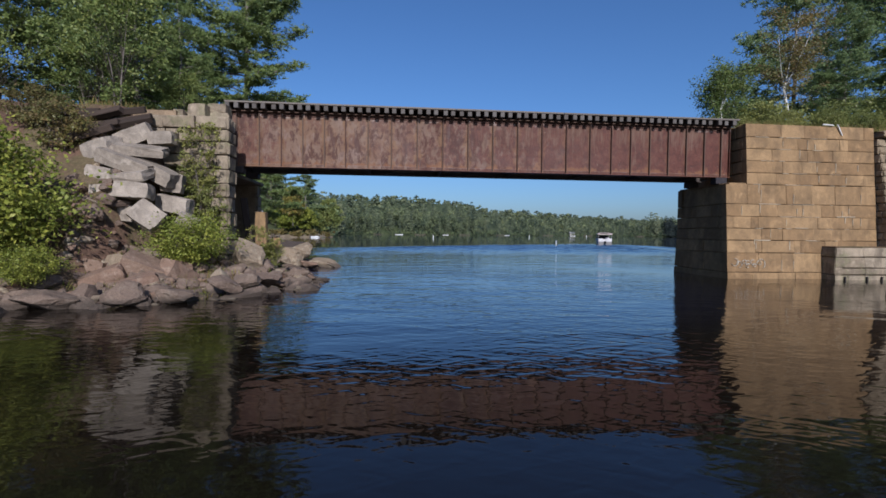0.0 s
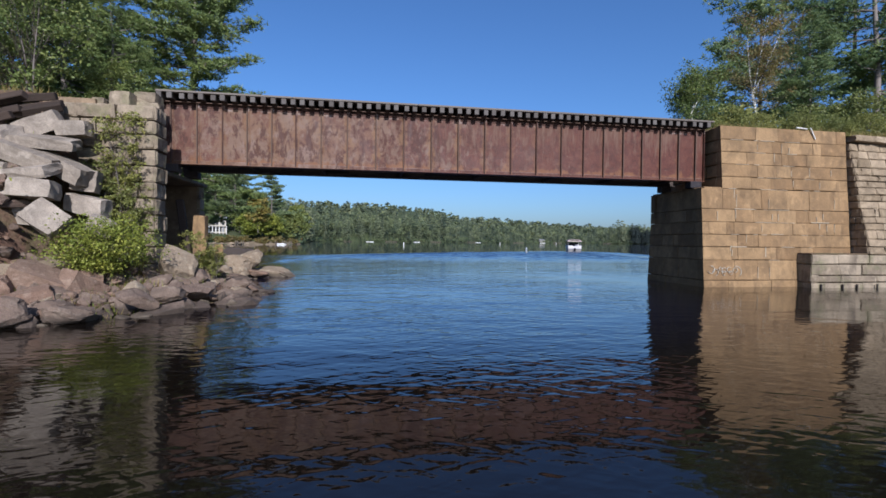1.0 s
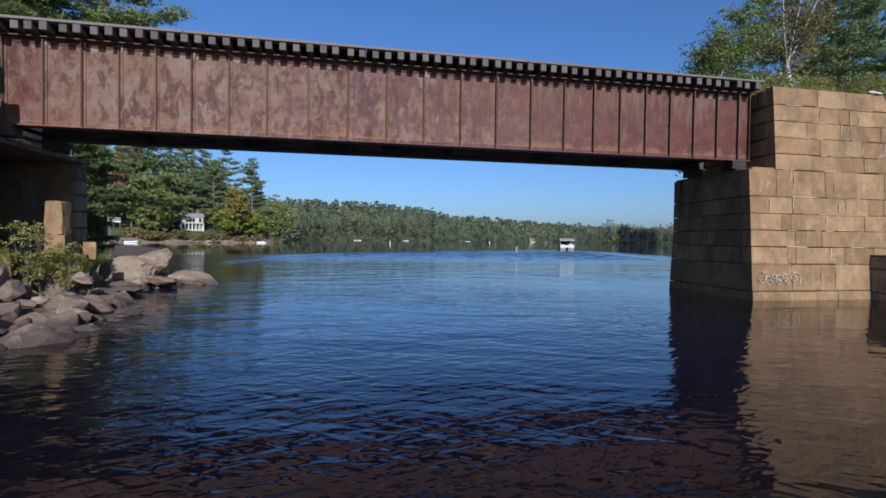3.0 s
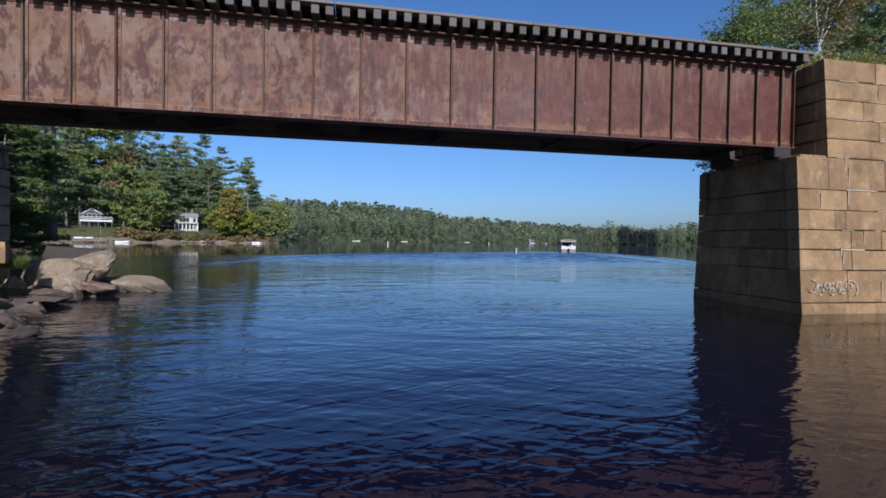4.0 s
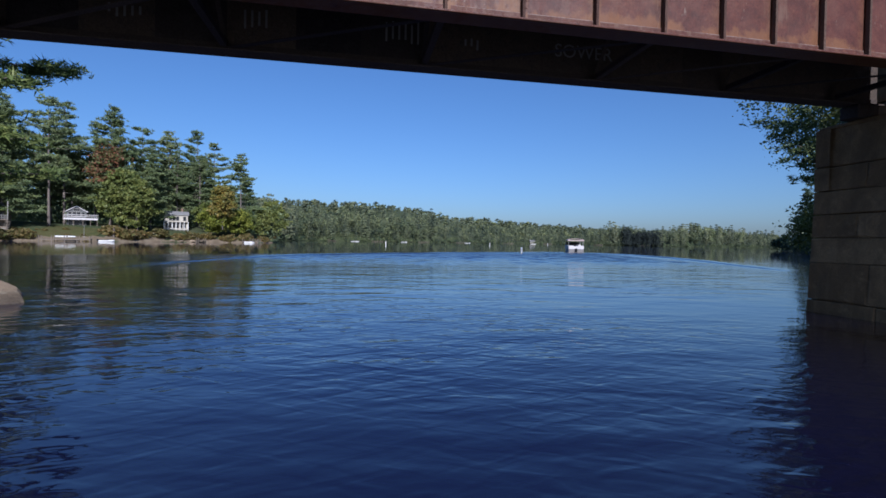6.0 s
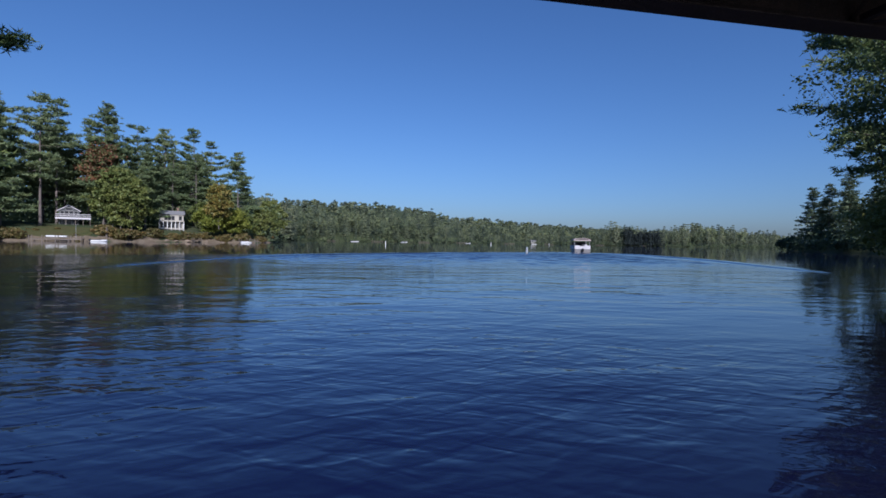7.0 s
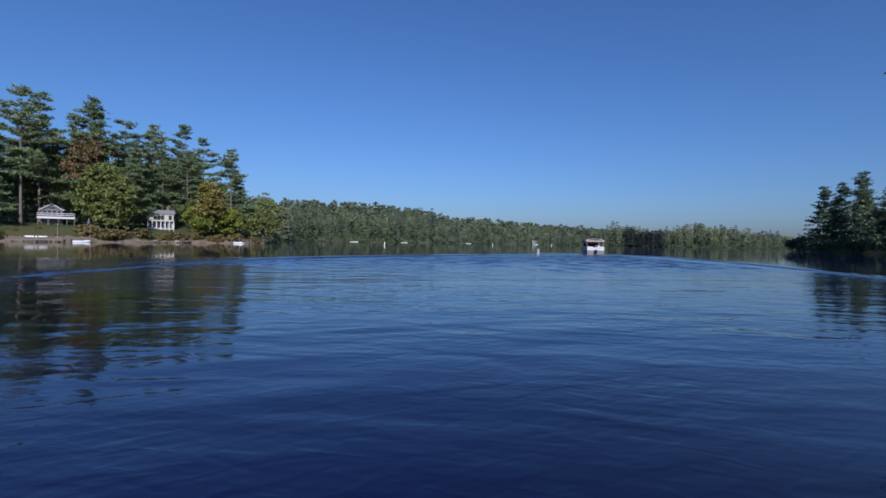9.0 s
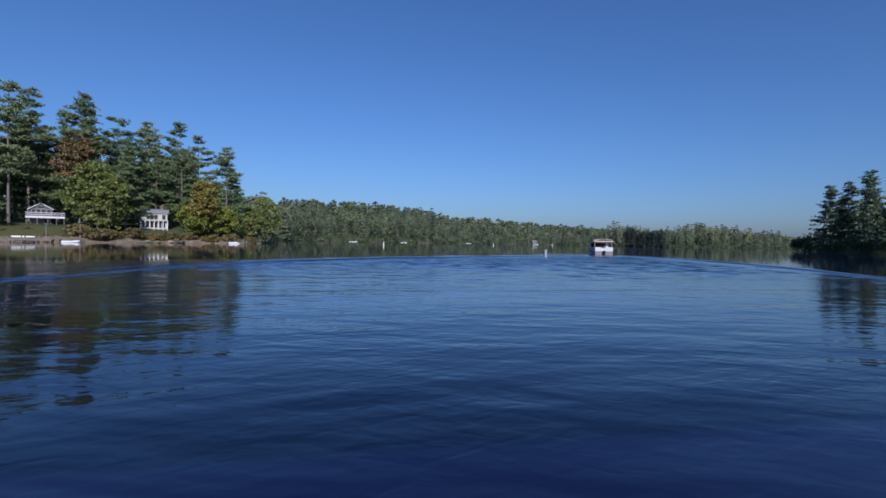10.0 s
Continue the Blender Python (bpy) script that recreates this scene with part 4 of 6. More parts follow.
course_wall(abut_l, M_GRAN_GREY, (-22.3, -1.5), (0, 1, 0), (1, 0, 0), 5.6, [4.12, 4.7, 5.3, 5.9, 6.3], 34, 0.0, 0.9, gap=0.016, proud=0.05)
course_wall(abut_l, M_GRAN_GREY, (-23.0, 4.1), (1, 0, 0), (0, 1, 0), 1.88, LEV_L[:8], 35, 0.0, 0.9, gap=0.016, proud=0.05)
part("bridge_seat", boxes(((-23.6, -1.5, 4.03), (-20.95, 4.06, 4.17)), bevel=0.03), M_GRAN_GREY, abut_l)


for i, (x, y, z, s) in enumerate(((-21.72, -1.45, 6.16, (0.62, 0.6, 0.56)), (-21.2, -0.95, 6.42, (0.66, 0.7, 0.34)), (-21.15, -1.0, 6.06, (0.7, 0.6, 0.4)))):
    tagged(block("granite_block", s, pose(x, y, z, 0, 0, 4 * i - 3), M_GRAN_GREY, 40 + i), "squared grey granite block on the abutment top", "stone block", "blocks on the abutment")


# ---- left bank: fallen blocks, rocks, timbers ----
FALLEN_TOP = [  # place, size, turn
    ((-23.2, -3.0, 4.95), (1.3, 0.7, 0.62), (6, -28, 12)), ((-23.9, -3.5, 4.45), (1.2, 0.8, 0.6), (10, -14, -20)),
    ((-22.75, -3.5, 4.42), (1.75, 0.75, 0.34), (18, 4, 6)), ((-23.0, -3.9, 3.95), (1.8, 0.8, 0.5), (12, 20, 10)),
    ((-22.25, -3.5, 3.7), (1.5, 0.7, 0.55), (4, 26, -8)), ((-22.75, -4.1, 3.52), (1.35, 0.8, 0.34), (20, -6, -6)),
    ((-22.55, -4.3, 3.03), (1.15, 0.75, 0.55), (-6, 3, 5)), ((-21.9, -3.2, 3.4), (0.75, 0.6, 0.72), (0, 6, 10))]
FALLEN_FOOT = [
    ((-21.75, -5.15, 2.25), (0.95, 0.42, 0.78), (-24, 38, 6)), ((-23.4, -4.3, 2.95), (0.8, 0.7, 0.6), (0, -4, 14)),
    ((-21.8, -3.3, 2.7), (1.2, 0.6, 0.6), (5, 12, -6)), ((-21.15, -3.9, 2.1), (0.75, 0.5, 0.5), (14, 25, 20)),
    ((-23.6, -3.9, 3.55), (1.0, 0.8, 0.55), (0, 10, -12)), ((-22.3, -3.0, 4.9), (0.9, 0.6, 0.5), (0, -4, 0)),
    ((-23.3, -4.0, 2.4), (1.1, 0.9, 0.6), (4, 3, 25))]
for i, (p, s, a) in enumerate(FALLEN_TOP + FALLEN_FOOT):
    tagged(block("fallen_block", tuple(0.86 * q for q in s), pose(*p, *a), M_BLOCK, 60 + i, chip=0.045), "pale quarried granite block fallen on the slope", "stone block", "tumbled wall blocks")


def rock_mesh(seed, flat=0.6, rough=0.35, fine=2):
    bm = bmesh.new()
    bmesh.ops.create_icosphere(bm, subdivisions=fine, radius=0.5)
    r = random.Random(seed)
    off = Vector((r.uniform(0, 90), r.uniform(0, 90), r.uniform(0, 90)))
    cuts = [(Vector((r.gauss(0, 1), r.gauss(0, 1), r.gauss(0, 0.8))).normalized(), r.uniform(0.22, 0.40)) for _ in range(26)]
    for v in bm.verts:
        d = v.co.normalized()
        v.co *= 1 + rough * noise.noise(d * 1.3 + off) + 0.10 * noise.noise(d * 4 + off)
        for n, h in cuts:       # split faces
            k = v.co.dot(n)
            if k > h:
                v.co -= n * (k - h) * 0.97
        v.co += v.co.normalized() * (0.030 * noise.noise(d * 7 + off) + 0.022 * noise.noise(d * 15 + off))
        v.co.z *= flat
    me = bpy.data.meshes.new("rock")
    bm.to_mesh(me)
    bm.free()
    return me


ROCKS, BOULDERS = {}, {}
for label, mat in (("dark", M_ROCK), ("pale", M_BOULDER), ("red", M_REDROCK)):
    ROCKS[label], BOULDERS[label] = [], []
    for i in range(6):
        for store, fine in ((ROCKS, 2), (BOULDERS, 3)):
            me = rock_mesh(7 * i + len(label) * 31, 0.5 + 0.08 * (i % 4), 0.35, fine)
            me.materials.append(mat)
            store[label].append(me)


def rock(kind, i, at, size, turn, label, group=""):
    ob = new("rock" if max(size) < 1.3 else "boulder", BOULDERS[kind][i % 6])
    ob.matrix_basis = pose(*at, *turn) @ Matrix.Diagonal((*size, 1))
    return tagged(ob, label, "rock", group)


def land(x, y):
    return float(bank_left_height(np.array([[x]]), np.array([[y]]))[0, 0])


BOULDERS_BEHIND = [  # kind, place, size, turn
    ("pale", (-19.6, -2.85, 0.95), (2.1, 1.7, 2.2), (0, 14, 30)), ("pale", (-19.6, -5.5, 0.5), (0.9, 0.8, 0.9), (0, 0, 10)),
    ("dark", (-18.4, -4.6, 0.35), (1.5, 1.1, 0.9), (0, 4, 60)), ("pale", (-20.0, 4.25, 0.60), (3.5, 2.1, 1.75), (0, 6, -20)),
    ("pale", (-19.2, 4.7, 0.92), (1.9, 1.7, 2.0), (0, -22, 30)), ("pale", (-18.3, 5.3, 0.16), (3.3, 1.7, 1.20), (0, 15, 8)),
    ("red", (-18.7, 4.0, 0.20), (1.35, 1.0, 1.0), (0, 4, 40)), ("dark", (-19.6, 3.0, 0.18), (1.9, 1.1, 0.5), (0, 0, 20))]
BOULDERS_UNDER = [
    ("dark", (-19.0, 1.9, 0.14), (2.4, 1.3, 0.5), (0, 4, 70)), ("dark", (-18.0, -1.2, 0.16), (1.8, 1.2, 0.7), (0, 6, 80)),
    ("dark", (-17.2, -1.9, 0.05), (1.1, 0.8, 0.45), (0, 0, 50)), ("dark", (-18.5, 0.3, 0.1), (1.2, 0.9, 0.5), (0, 0, 15)),
    ("dark", (-18.1, -2.6, 0.3), (1.6, 1.2, 0.9), (0, 8, 100)), ("pale", (-17.45, -5.0, 0.06), (0.6, 0.4, 0.45), (0, 0, 20)),
    ("dark", (-22.4, -8.2, 0.2), (2.3, 1.0, 1.0), (0, 6, 8)), ("dark", (-21.0, -7.8, 0.3), (1.7, 1.0, 1.1), (0, -8, 20))]
BOULDERS_FRONT = [
    ("dark", (-19.9, -7.4, 0.22), (1.4, 0.9, 0.9), (0, 5, 35)),
    ("dark", (-19.2, -6.5, 0.4), (1.3, 1.0, 0.9), (0, 12, 50)),
    ("dark", (-18.8, -5.6, 0.4), (1.3, 1.0, 0.9), (0, -10, 20)), ("pale", (-18.9, -0.5, 0.7), (0.8, 0.6, 0.6), (0, 0, 30))]
for i, (kind, p, s, a) in enumerate(BOULDERS_BEHIND + BOULDERS_UNDER + BOULDERS_FRONT):
    rock(kind, i, p, s, a, {"dark": "dark wet-footed boulder at the water's edge", "pale": "pale lichened granite boulder on the shore", "red": "reddish-brown split rock on the slope"}[kind], "shore boulders")
for i, (x, y, up, size, turn) in enumerate(((-21.5, -5.7, 0.10, (1.25, 0.75, 0.55), (14, 24, 12)), (-22.3, -6.3, 0.10, (1.05, 0.7, 0.45), (8, -22, 20)), (-22.2, -5.4, 0.12, (0.9, 0.7, 0.5), (-6, 14, 48)),
                                          (-20.8, -5.5, 0.10, (0.95, 0.6, 0.6), (4, 30, 62)), (-21.0, -5.0, 0.14, (0.75, 0.6, 0.42), (20, 8, 30)), (-21.9, -4.9, 0.10, (0.8, 0.5, 0.5), (12, -10, 80)),
                                          (-22.9, -5.6, 0.10, (0.8, 0.55, 0.45), (16, 12, 100)), (-21.3, -6.5, 0.08, (0.85, 0.6, 0.4), (6, -16, 35)))):
    tagged(block("split_rock", size, pose(x, y, land(x, y) + up, *turn), M_REDROCK if i % 3 < 2 else M_BOULDER, 300 + i, chip=0.12), "reddish-brown split rock on the slope" if i % 3 < 2 else "pale split rock on the slope", "rock", "split rocks on the slope")
rr = random.Random(17)
SMALL = []      # placements of stones too small to pick apart


for i, (x, y, s, a) in enumerate(((-21.35, 6.9, (1.25, 0.95, 0.85), 25), (-22.5, 7.3, (1.1, 0.9, 0.95), 140), (-20.55, 6.6, (0.75, 0.6, 0.45), 80))):
    rock("dark", i + 3, (x, y, land(x, y) + s[2] * 0.3), s, (0, 0, a), "dark boulder in the shade behind the abutment", "shore boulders")


def scatter(x, y, s, inland):
    kinds = ["dark", "dark", "dark", "dark", "dark", "red", "pale"] if inland > 0.5 else ["dark", "dark", "dark", "dark", "dark", "pale"]
    m = pose(x, y, max(land(x, y), -0.12) + 0.06 * s, rr.uniform(-26, 26), rr.uniform(-26, 26), rr.uniform(0, 360)) @ Matrix.Diagonal((s * rr.uniform(1.0, 1.7), s * 0.9, s * rr.uniform(0.75, 1.35), 1))
    kind, k = rr.choice(kinds), rr.randrange(6)
    if s < 0.56:
        SMALL.append((kind, k, m))
        return
    ob = new("rock", ROCKS[kind][k])
    ob.matrix_basis = m
    tagged(ob, "broken dark rock among the shore stones" if kind == "dark" else "pale broken rock among the shore stones" if kind == "pale" else "reddish broken rock among the shore stones", "rock", "shore rocks")


for i in range(len(BANK_L) - 1):
    (ax, ay), (bx, by) = BANK_L[i], BANK_L[i + 1]
    length = math.hypot(bx - ax, by - ay)
    if max(ax, bx) < -31:
        continue
    near = -9.7 < (ay + by) / 2 < 7
    for _ in range(int(length * (16 if near else 8))):
        q = rr.random()
        inn = abs(rr.gauss(0.7, 1.0)) - 0.1
        scatter(ax + (bx - ax) * q - (by - ay) / length * inn, ay + (by - ay) * q + (bx - ax) / length * inn, rr.uniform(0.2, 0.75) if rr.random() < 0.82 else rr.uniform(0.75, 1.25), inn)
for _ in range(420):     # chips between the larger stones
    i = rr.randrange(3, 16)
    (ax, ay), (bx, by) = BANK_L[i], BANK_L[i + 1]
    q, inn = rr.random(), rr.uniform(-0.1, 2.4)
    length = math.hypot(bx - ax, by - ay)
    scatter(ax + (bx - ax) * q - (by - ay) / length * inn, ay + (by - ay) * q + (bx - ax) / length * inn, rr.uniform(0.12, 0.34), inn)
for _ in range(300):     # rubble on the slope
    scatter(rr.uniform(-24.5, -19.6), rr.uniform(-7.2, -2.6), rr.uniform(0.18, 0.55), 1.0)
for _ in range(120):
    scatter(rr.uniform(-23.6, -20.6), rr.uniform(-6.4, -4.2), rr.uniform(0.3, 0.75), 1.0)
for kind, mat in (("dark", M_ROCK), ("pale", M_BOULDER), ("red", M_REDROCK)):
    out_v, out_f, base = [], [], 0
    shapes = []
    for me in ROCKS[kind]:
        co = np.empty(3 * len(me.vertices), np.float32)
        me.vertices.foreach_get("co", co)
        shapes.append((co.reshape(-1, 3), np.array([tuple(p.vertices) for p in me.polygons])))
    for kd, k, m in SMALL:
        if kd != kind:
            continue
        co, f = shapes[k]
        mm = np.array(m)
        out_v.append(co @ mm[:3, :3].T + mm[:3, 3])
        out_f.append(f + base)
        base += len(co)
    tagged(part("shore_stones", mesh_of("shore_stones", np.concatenate(out_v).tolist(), np.concatenate(out_f).tolist()), mat), "small broken stones and rubble along the shore", "stones", kind="stuff")

# timber post, stone pillar and offcuts under the bridge end
ob = part("timber_post", boxes(((-0.13, -0.11, -0.5), (0.13, 0.11, 1.5)), bevel=0.02), M_GUARD)
ob.matrix_basis = pose(-20.75, 0.95, 1.75, 0, -7, 12)
tagged(ob, "dark brown timber post leaning under the bridge", "post")
for i, (p, s) in enumerate((((-20.2, 0.95, 2.2), (0.42, 0.42, 0.9)), ((-20.2, 0.95, 1.45), (0.46, 0.45, 0.6)), ((-20.05, 1.2, 0.95), (0.75, 0.6, 0.5)), ((-19.75, 1.6, 1.3), (0.3, 0.3, 0.5)), ((-20.4, -1.2, 0.95), (0.8, 0.5, 0.7)), ((-20.2, 0.4, 0.7), (0.9, 0.9, 0.5)))):
    tagged(block("pillar_stone", s, pose(*p, 0, 0, 7 * i), M_GRAN_TAN, 90 + i, chip=0.03), "squared brown stone in a broken pillar", "stone block", "broken pillar")
tagged(block("dark_beam", (1.4, 0.5, 0.42), pose(-19.9, 4.9, 1.15, 0, 4, 20), M_SHADE_BLACK, 99), "near-black timber baulk lying on the rocks", "timber")
for i, (x, y, z, ln, a) in enumerate(((-23.8, -2.7, 5.50, 2.0, (14, -13, 4)), (-24.7, -3.0, 5.12, 2.2, (-8, -15, -3)), (-24.3, -2.4, 5.85, 2.2, (20, -10, 9)), (-23.9, -3.0, 5.28, 2.4, (40, -17, 14)), (-24.9, -2.6, 5.62, 2.5, (-25, -12, -10)), (-24.6, -3.4, 4.86, 1.9, (15, -20, 6)), (-25.6, -2.7, 5.75, 2.1, (8, -7, 16)))):
    ob = part("old_tie", boxes(((-ln / 2, -0.12, -0.11), (ln / 2, 0.12, 0.11)), bevel=0.02), M_GUARD)
    ob.matrix_basis = pose(x, y, z, *a)
    tagged(ob, "rotting dark railway tie discarded on the bank", "timber", "discarded ties")
for i, (x, z, ln, a) in enumerate(((4.55, 6.80, 0.55, 3), (5.12, 6.60, 0.55, 62))):
    ob = part("bleached_stick", mesh_of("bleached_stick", *stick_arrays([[((-ln / 2, 0, 0), 0.03), ((0, 0.01, 0.01), 0.035), ((ln / 2, 0, 0), 0.025)]])), M_BIRCH)
    ob.matrix_basis = pose(x, -0.60, z, 0, a, 0)
    tagged(ob, "bleached white driftwood stick on the wall top", "stick", "bleached sticks")
for x in (4.55, 5.6, 6.3, 7.3):
    ob = part("iron_pin", boxes(((-0.03, -0.03, -0.3), (0.03, 0.03, 0.16)), bevel=0.008), M_SHADE_BLACK)
    ob.matrix_basis = pose(x, -1.66, 0, 0, 0, 0)
    tagged(ob, "short rusted iron pin at the waterline", "pin", "waterline pins")


# ---- trees and shrubs ----
def pine_parts(seed, height, clear, spread, tufts, per, leaf, tuft, slim=0.30, whorl=1.0, low=1.0):
    """Trunk and limb paths, and needle quads, of a white pine at the origin."""
    g = np.random.default_rng(seed)
    r = random.Random(seed)
    lean = [(r.uniform(-0.3, 0.3) * k / 5, r.uniform(-0.3, 0.3) * k / 5) for k in range(6)]
    r0 = height * 0.009 + 0.05
    trunk = [((lean[k][0], lean[k][1], height * k / 5), r0 * (1 - 0.19 * k)) for k in range(6)]
    limbs, cents = [], []
    z = clear * height
    while z < height * 0.985:
        t = (z - clear * height) / (height * (1 - clear))
        for _ in range(r.randint(2, 4)):
            ln = spread * ((1 - t) ** 0.75 * 0.95 + 0.10) * r.uniform(0.45, 1.12) * (low + (1 - low) * min(1, 2.0 * t))
            az = r.uniform(0, 2 * math.pi)
            rise = (0.02 + 0.45 * t) * ln * r.uniform(0.4, 1.3) - (0.10 * ln if t < 0.25 else 0)
            tip = np.array([math.cos(az) * ln, math.sin(az) * ln, rise])
            base = np.array([0, 0, z])
            bend = np.array([0, 0, -0.08 * ln])
            path = [base, base + tip * 0.5 + bend, base + tip]
            limbs.append([(tuple(p), max(0.012, r0 * 0.26 * (1 - t) * q + 0.01)) for p, q in zip(path, (1, 0.6, 0.2))])
            n = max(2, int(tufts * ln / spread * r.uniform(0.7, 1.3)))
            u = np.sqrt(g.uniform(0.10, 1.0, n))
            side = g.normal(0, 0.17, n) * ln * (1.15 - 0.6 * u)
            perp = np.array([-math.sin(az), math.cos(az), 0])
            cents.append(base + tip * u[:, None] + bend * (4 * u * (1 - u))[:, None] + perp * side[:, None] + np.array([0, 0, 1]) * g.normal(0.05, 0.05, n)[:, None] * tuft * 2)
        z += whorl * height * r.uniform(0.018, 0.045) * (1.5 if r.random() < 0.2 else 1)
    c = np.concatenate(cents)
    c = np.repeat(c, max(3, per // 4), 0)
    c = c + g.normal(size=c.shape) * np.array([tuft, tuft, tuft * 0.30])
    c = np.repeat(c, 8, 0)
    c = c + g.normal(size=c.shape) * leaf * np.array([0.30, 0.30, 0.12])
    return [trunk] + limbs, needles(g, c, leaf * 1.25, leaf * slim)


def pine(name, label, seed, height, clear, spread, tufts, per, leaf, tuft, mat=None, at=None, group="pines", slim=0.30, whorl=1.0, low=1.0):
    ob = thing(name, label, "tree", group, at=at)
    paths, quads = pine_parts(seed, height, clear, spread, tufts, per, leaf, tuft, slim, whorl, low)
    sticks("trunk", paths[:1], M_BARK, ob, 8)
    tagged(sticks("branchwork", paths[1:], M_BARK, ob, 4), kind="stuff")
    part("crown", leaf_mesh("crown", quads), mat or M_PINE, ob)
    return ob


def leafy_parts(seed, height, width, blobs, per, leaf, stems=1, low=0.25, clump=0.5, lobe=(0.11, 0.20)):
    """A broad-leaved tree: stems, limbs out to lobes, and leaves in clumps on each lobe with gaps between."""
    g = np.random.default_rng(seed)
    r = random.Random(seed)
    paths, cents = [], []
    r0 = height * 0.009 + 0.02
    tops = []
    for s in range(stems):
        a = r.uniform(0, 6.28)
        d = 0.0 if stems == 1 else width * 0.16
        off = (math.cos(a) * d, math.sin(a) * d)
        pts = [((off[0] * (0.3 + k * 0.35) + r.uniform(-0.018, 0.018) * height, off[1] * (0.3 + k * 0.35) + r.uniform(-0.018, 0.018) * height, height * 0.74 * k / 5), r0 * (1 - 0.195 * k) / stems ** 0.5) for k in range(6)]
        paths.append(pts)
        tops.append(pts)
    for b in range(blobs):
        u = r.uniform(low, 1.0)
        prof = math.sin(math.pi * min(1, (u - low * 0.6) / (1.12 - low * 0.6)) ** 0.85)
        rad = width * 0.5 * prof * math.sqrt(r.uniform(0.15, 1))
        a = r.uniform(0, 6.28)
        c = np.array([math.cos(a) * rad, math.sin(a) * rad, height * (0.04 + 0.9 * u)])
        size = width * r.uniform(*lobe)
        pts = tops[b % stems]
        k = max(1, min(4, int(5 * (c[2] / height) * 0.7)))
        s0 = Vector(pts[k][0])
        mid = (s0 + Vector(c)) / 2 + Vector((0, 0, -0.06 * width * 0.2))
        mid += Vector([r.uniform(-0.06, 0.06) * width for _ in range(3)])
        paths.append([(tuple(s0), r0 * 0.13), (tuple(mid), r0 * 0.07), (tuple(c), 0.006)])
        nc = max(5, int(per / 14))
        dirs = g.normal(size=(nc, 3))
        dirs /= np.linalg.norm(dirs, axis=1, keepdims=True)
        cc = c + dirs * size * g.uniform(0.35, 1.15, (nc, 1)) * np.array([1.15, 1.15, 0.75])
        cc = np.repeat(cc, 14, 0)
        cents.append(cc + g.normal(size=cc.shape) * size * clump * np.array([0.5, 0.5, 0.32]))
    return paths, leaves(g, np.concatenate(cents), leaf, 0.25, 0.62)


def leafy(name, label, seed, height, width, blobs, per, leaf, mat, at=None, stems=1, low=0.25, bark=None, group="trees", category="tree", lobe=(0.11, 0.20)):
    ob = thing(name, label, category, group, at=at)
    paths, quads = leafy_parts(seed, height, width, blobs, per, leaf, stems, low, lobe=lobe)
    sticks("trunk", paths[:stems], bark or M_BARK, ob, 7)
    tagged(sticks("branchwork", paths[stems:], M_TWIG, ob, 4), kind="stuff")
    part("crown", leaf_mesh("crown", quads), mat, ob)
    return ob


def put_at(x, y, z, turn=0.0, size=1.0):
    return pose(x, y, z, 0, 0, turn) @ Matrix.Scale(size, 4)


# left bank
pine("pine_tree", "tall white pine with layered sunlit branches", 203, 21.0, 0.05, 5.8, 36, 28, 0.19, 0.26, M_PINE_NEAR, put_at(-23.9, 10.8, 1.6), slim=0.15, whorl=0.60, low=0.75)
pine("pine_tree", "tall white pine behind the railway bank", 202, 23.0, 0.10, 5.6, 22, 28, 0.20, 0.36, M_PINE_NEAR, put_at(-30.5, 13, 2.5, 40), slim=0.18, whorl=0.8)
a = leafy("leafy_tree", "green broad-leaved tree on the railway bank", 203, 11.0, 7.5, 76, 168, 0.082, M_LEAF, put_at(-32.5, 3.0, 5.8, 120, 0.95), lobe=(0.06, 0.11))
copy_thing(a, put_at(-36.5, 0.5, 6.0, 220, 1.25))
pn = pine("pine_tree", "spreading white pine with soft layered foliage on the bank", 209, 15.0, 0.10, 5.2, 26, 26, 0.17, 0.25, M_PINE_NEAR, put_at(-28.2, 6.8, 4.2), slim=0.16, whorl=0.85, low=0.85)
copy_thing(pn, put_at(-31.5, 9.5, 3.0, 110, 1.15))
copy_thing(pn, put_at(-33.5, 5.0, 5.0, 230, 1.05))
copy_thing(pn, put_at(-24.9, 4.3, 5.7, 300, 0.48))
copy_thing(pn, put_at(-28.0, 3.2, 6.0, 170, 0.55))
copy_thing(pn, put_at(-23.3, 7.3, 0.6, 60, 0.42))
copy_thing(pn, put_at(-24.4, 8.9, 0.8, 200, 0.46))
b = leafy("young_tree", "thin green young tree with a pale stem above the blocks", 204, 5.5, 3.4, 50, 126, 0.060, M_LEAF, put_at(-25.6, 0.6, 6.1), 2, 0.2, M_BARK, "young trees")
copy_thing(b, put_at(-30.2, -1.6, 5.4, 200, 0.9))
copy_thing(b, put_at(-24.0, 3.4, 5.9, 300, 0.6))
copy_thing(b, put_at(-27.6, 2.2, 6.1, 20, 0.75))
b2 = leafy("shrub", "dense yellow-green shrub by the water", 205, 3.9, 4.6, 110, 168, 0.058, M_LEAF_YEL, put_at(-25.4, -7.2, 0.7), 4, 0.06, group="shrubs", category="shrub")
s1 = leafy("shrub", "low bright green shrub among the rocks", 206, 1.25, 2.7, 84, 126, 0.034, M_LEAF_YEL, put_at(-20.75, -4.4, 0.95), 6, 0.02, group="shrubs", category="shrub")
copy_thing(s1, put_at(-19.7, 0.3, 0.70, 80, 0.42))
copy_thing(s1, put_at(-20.3, 2.9, 0.85, 140, 0.26))
copy_thing(s1, put_at(-23.4, -7.4, 0.6, 30, 0.6))
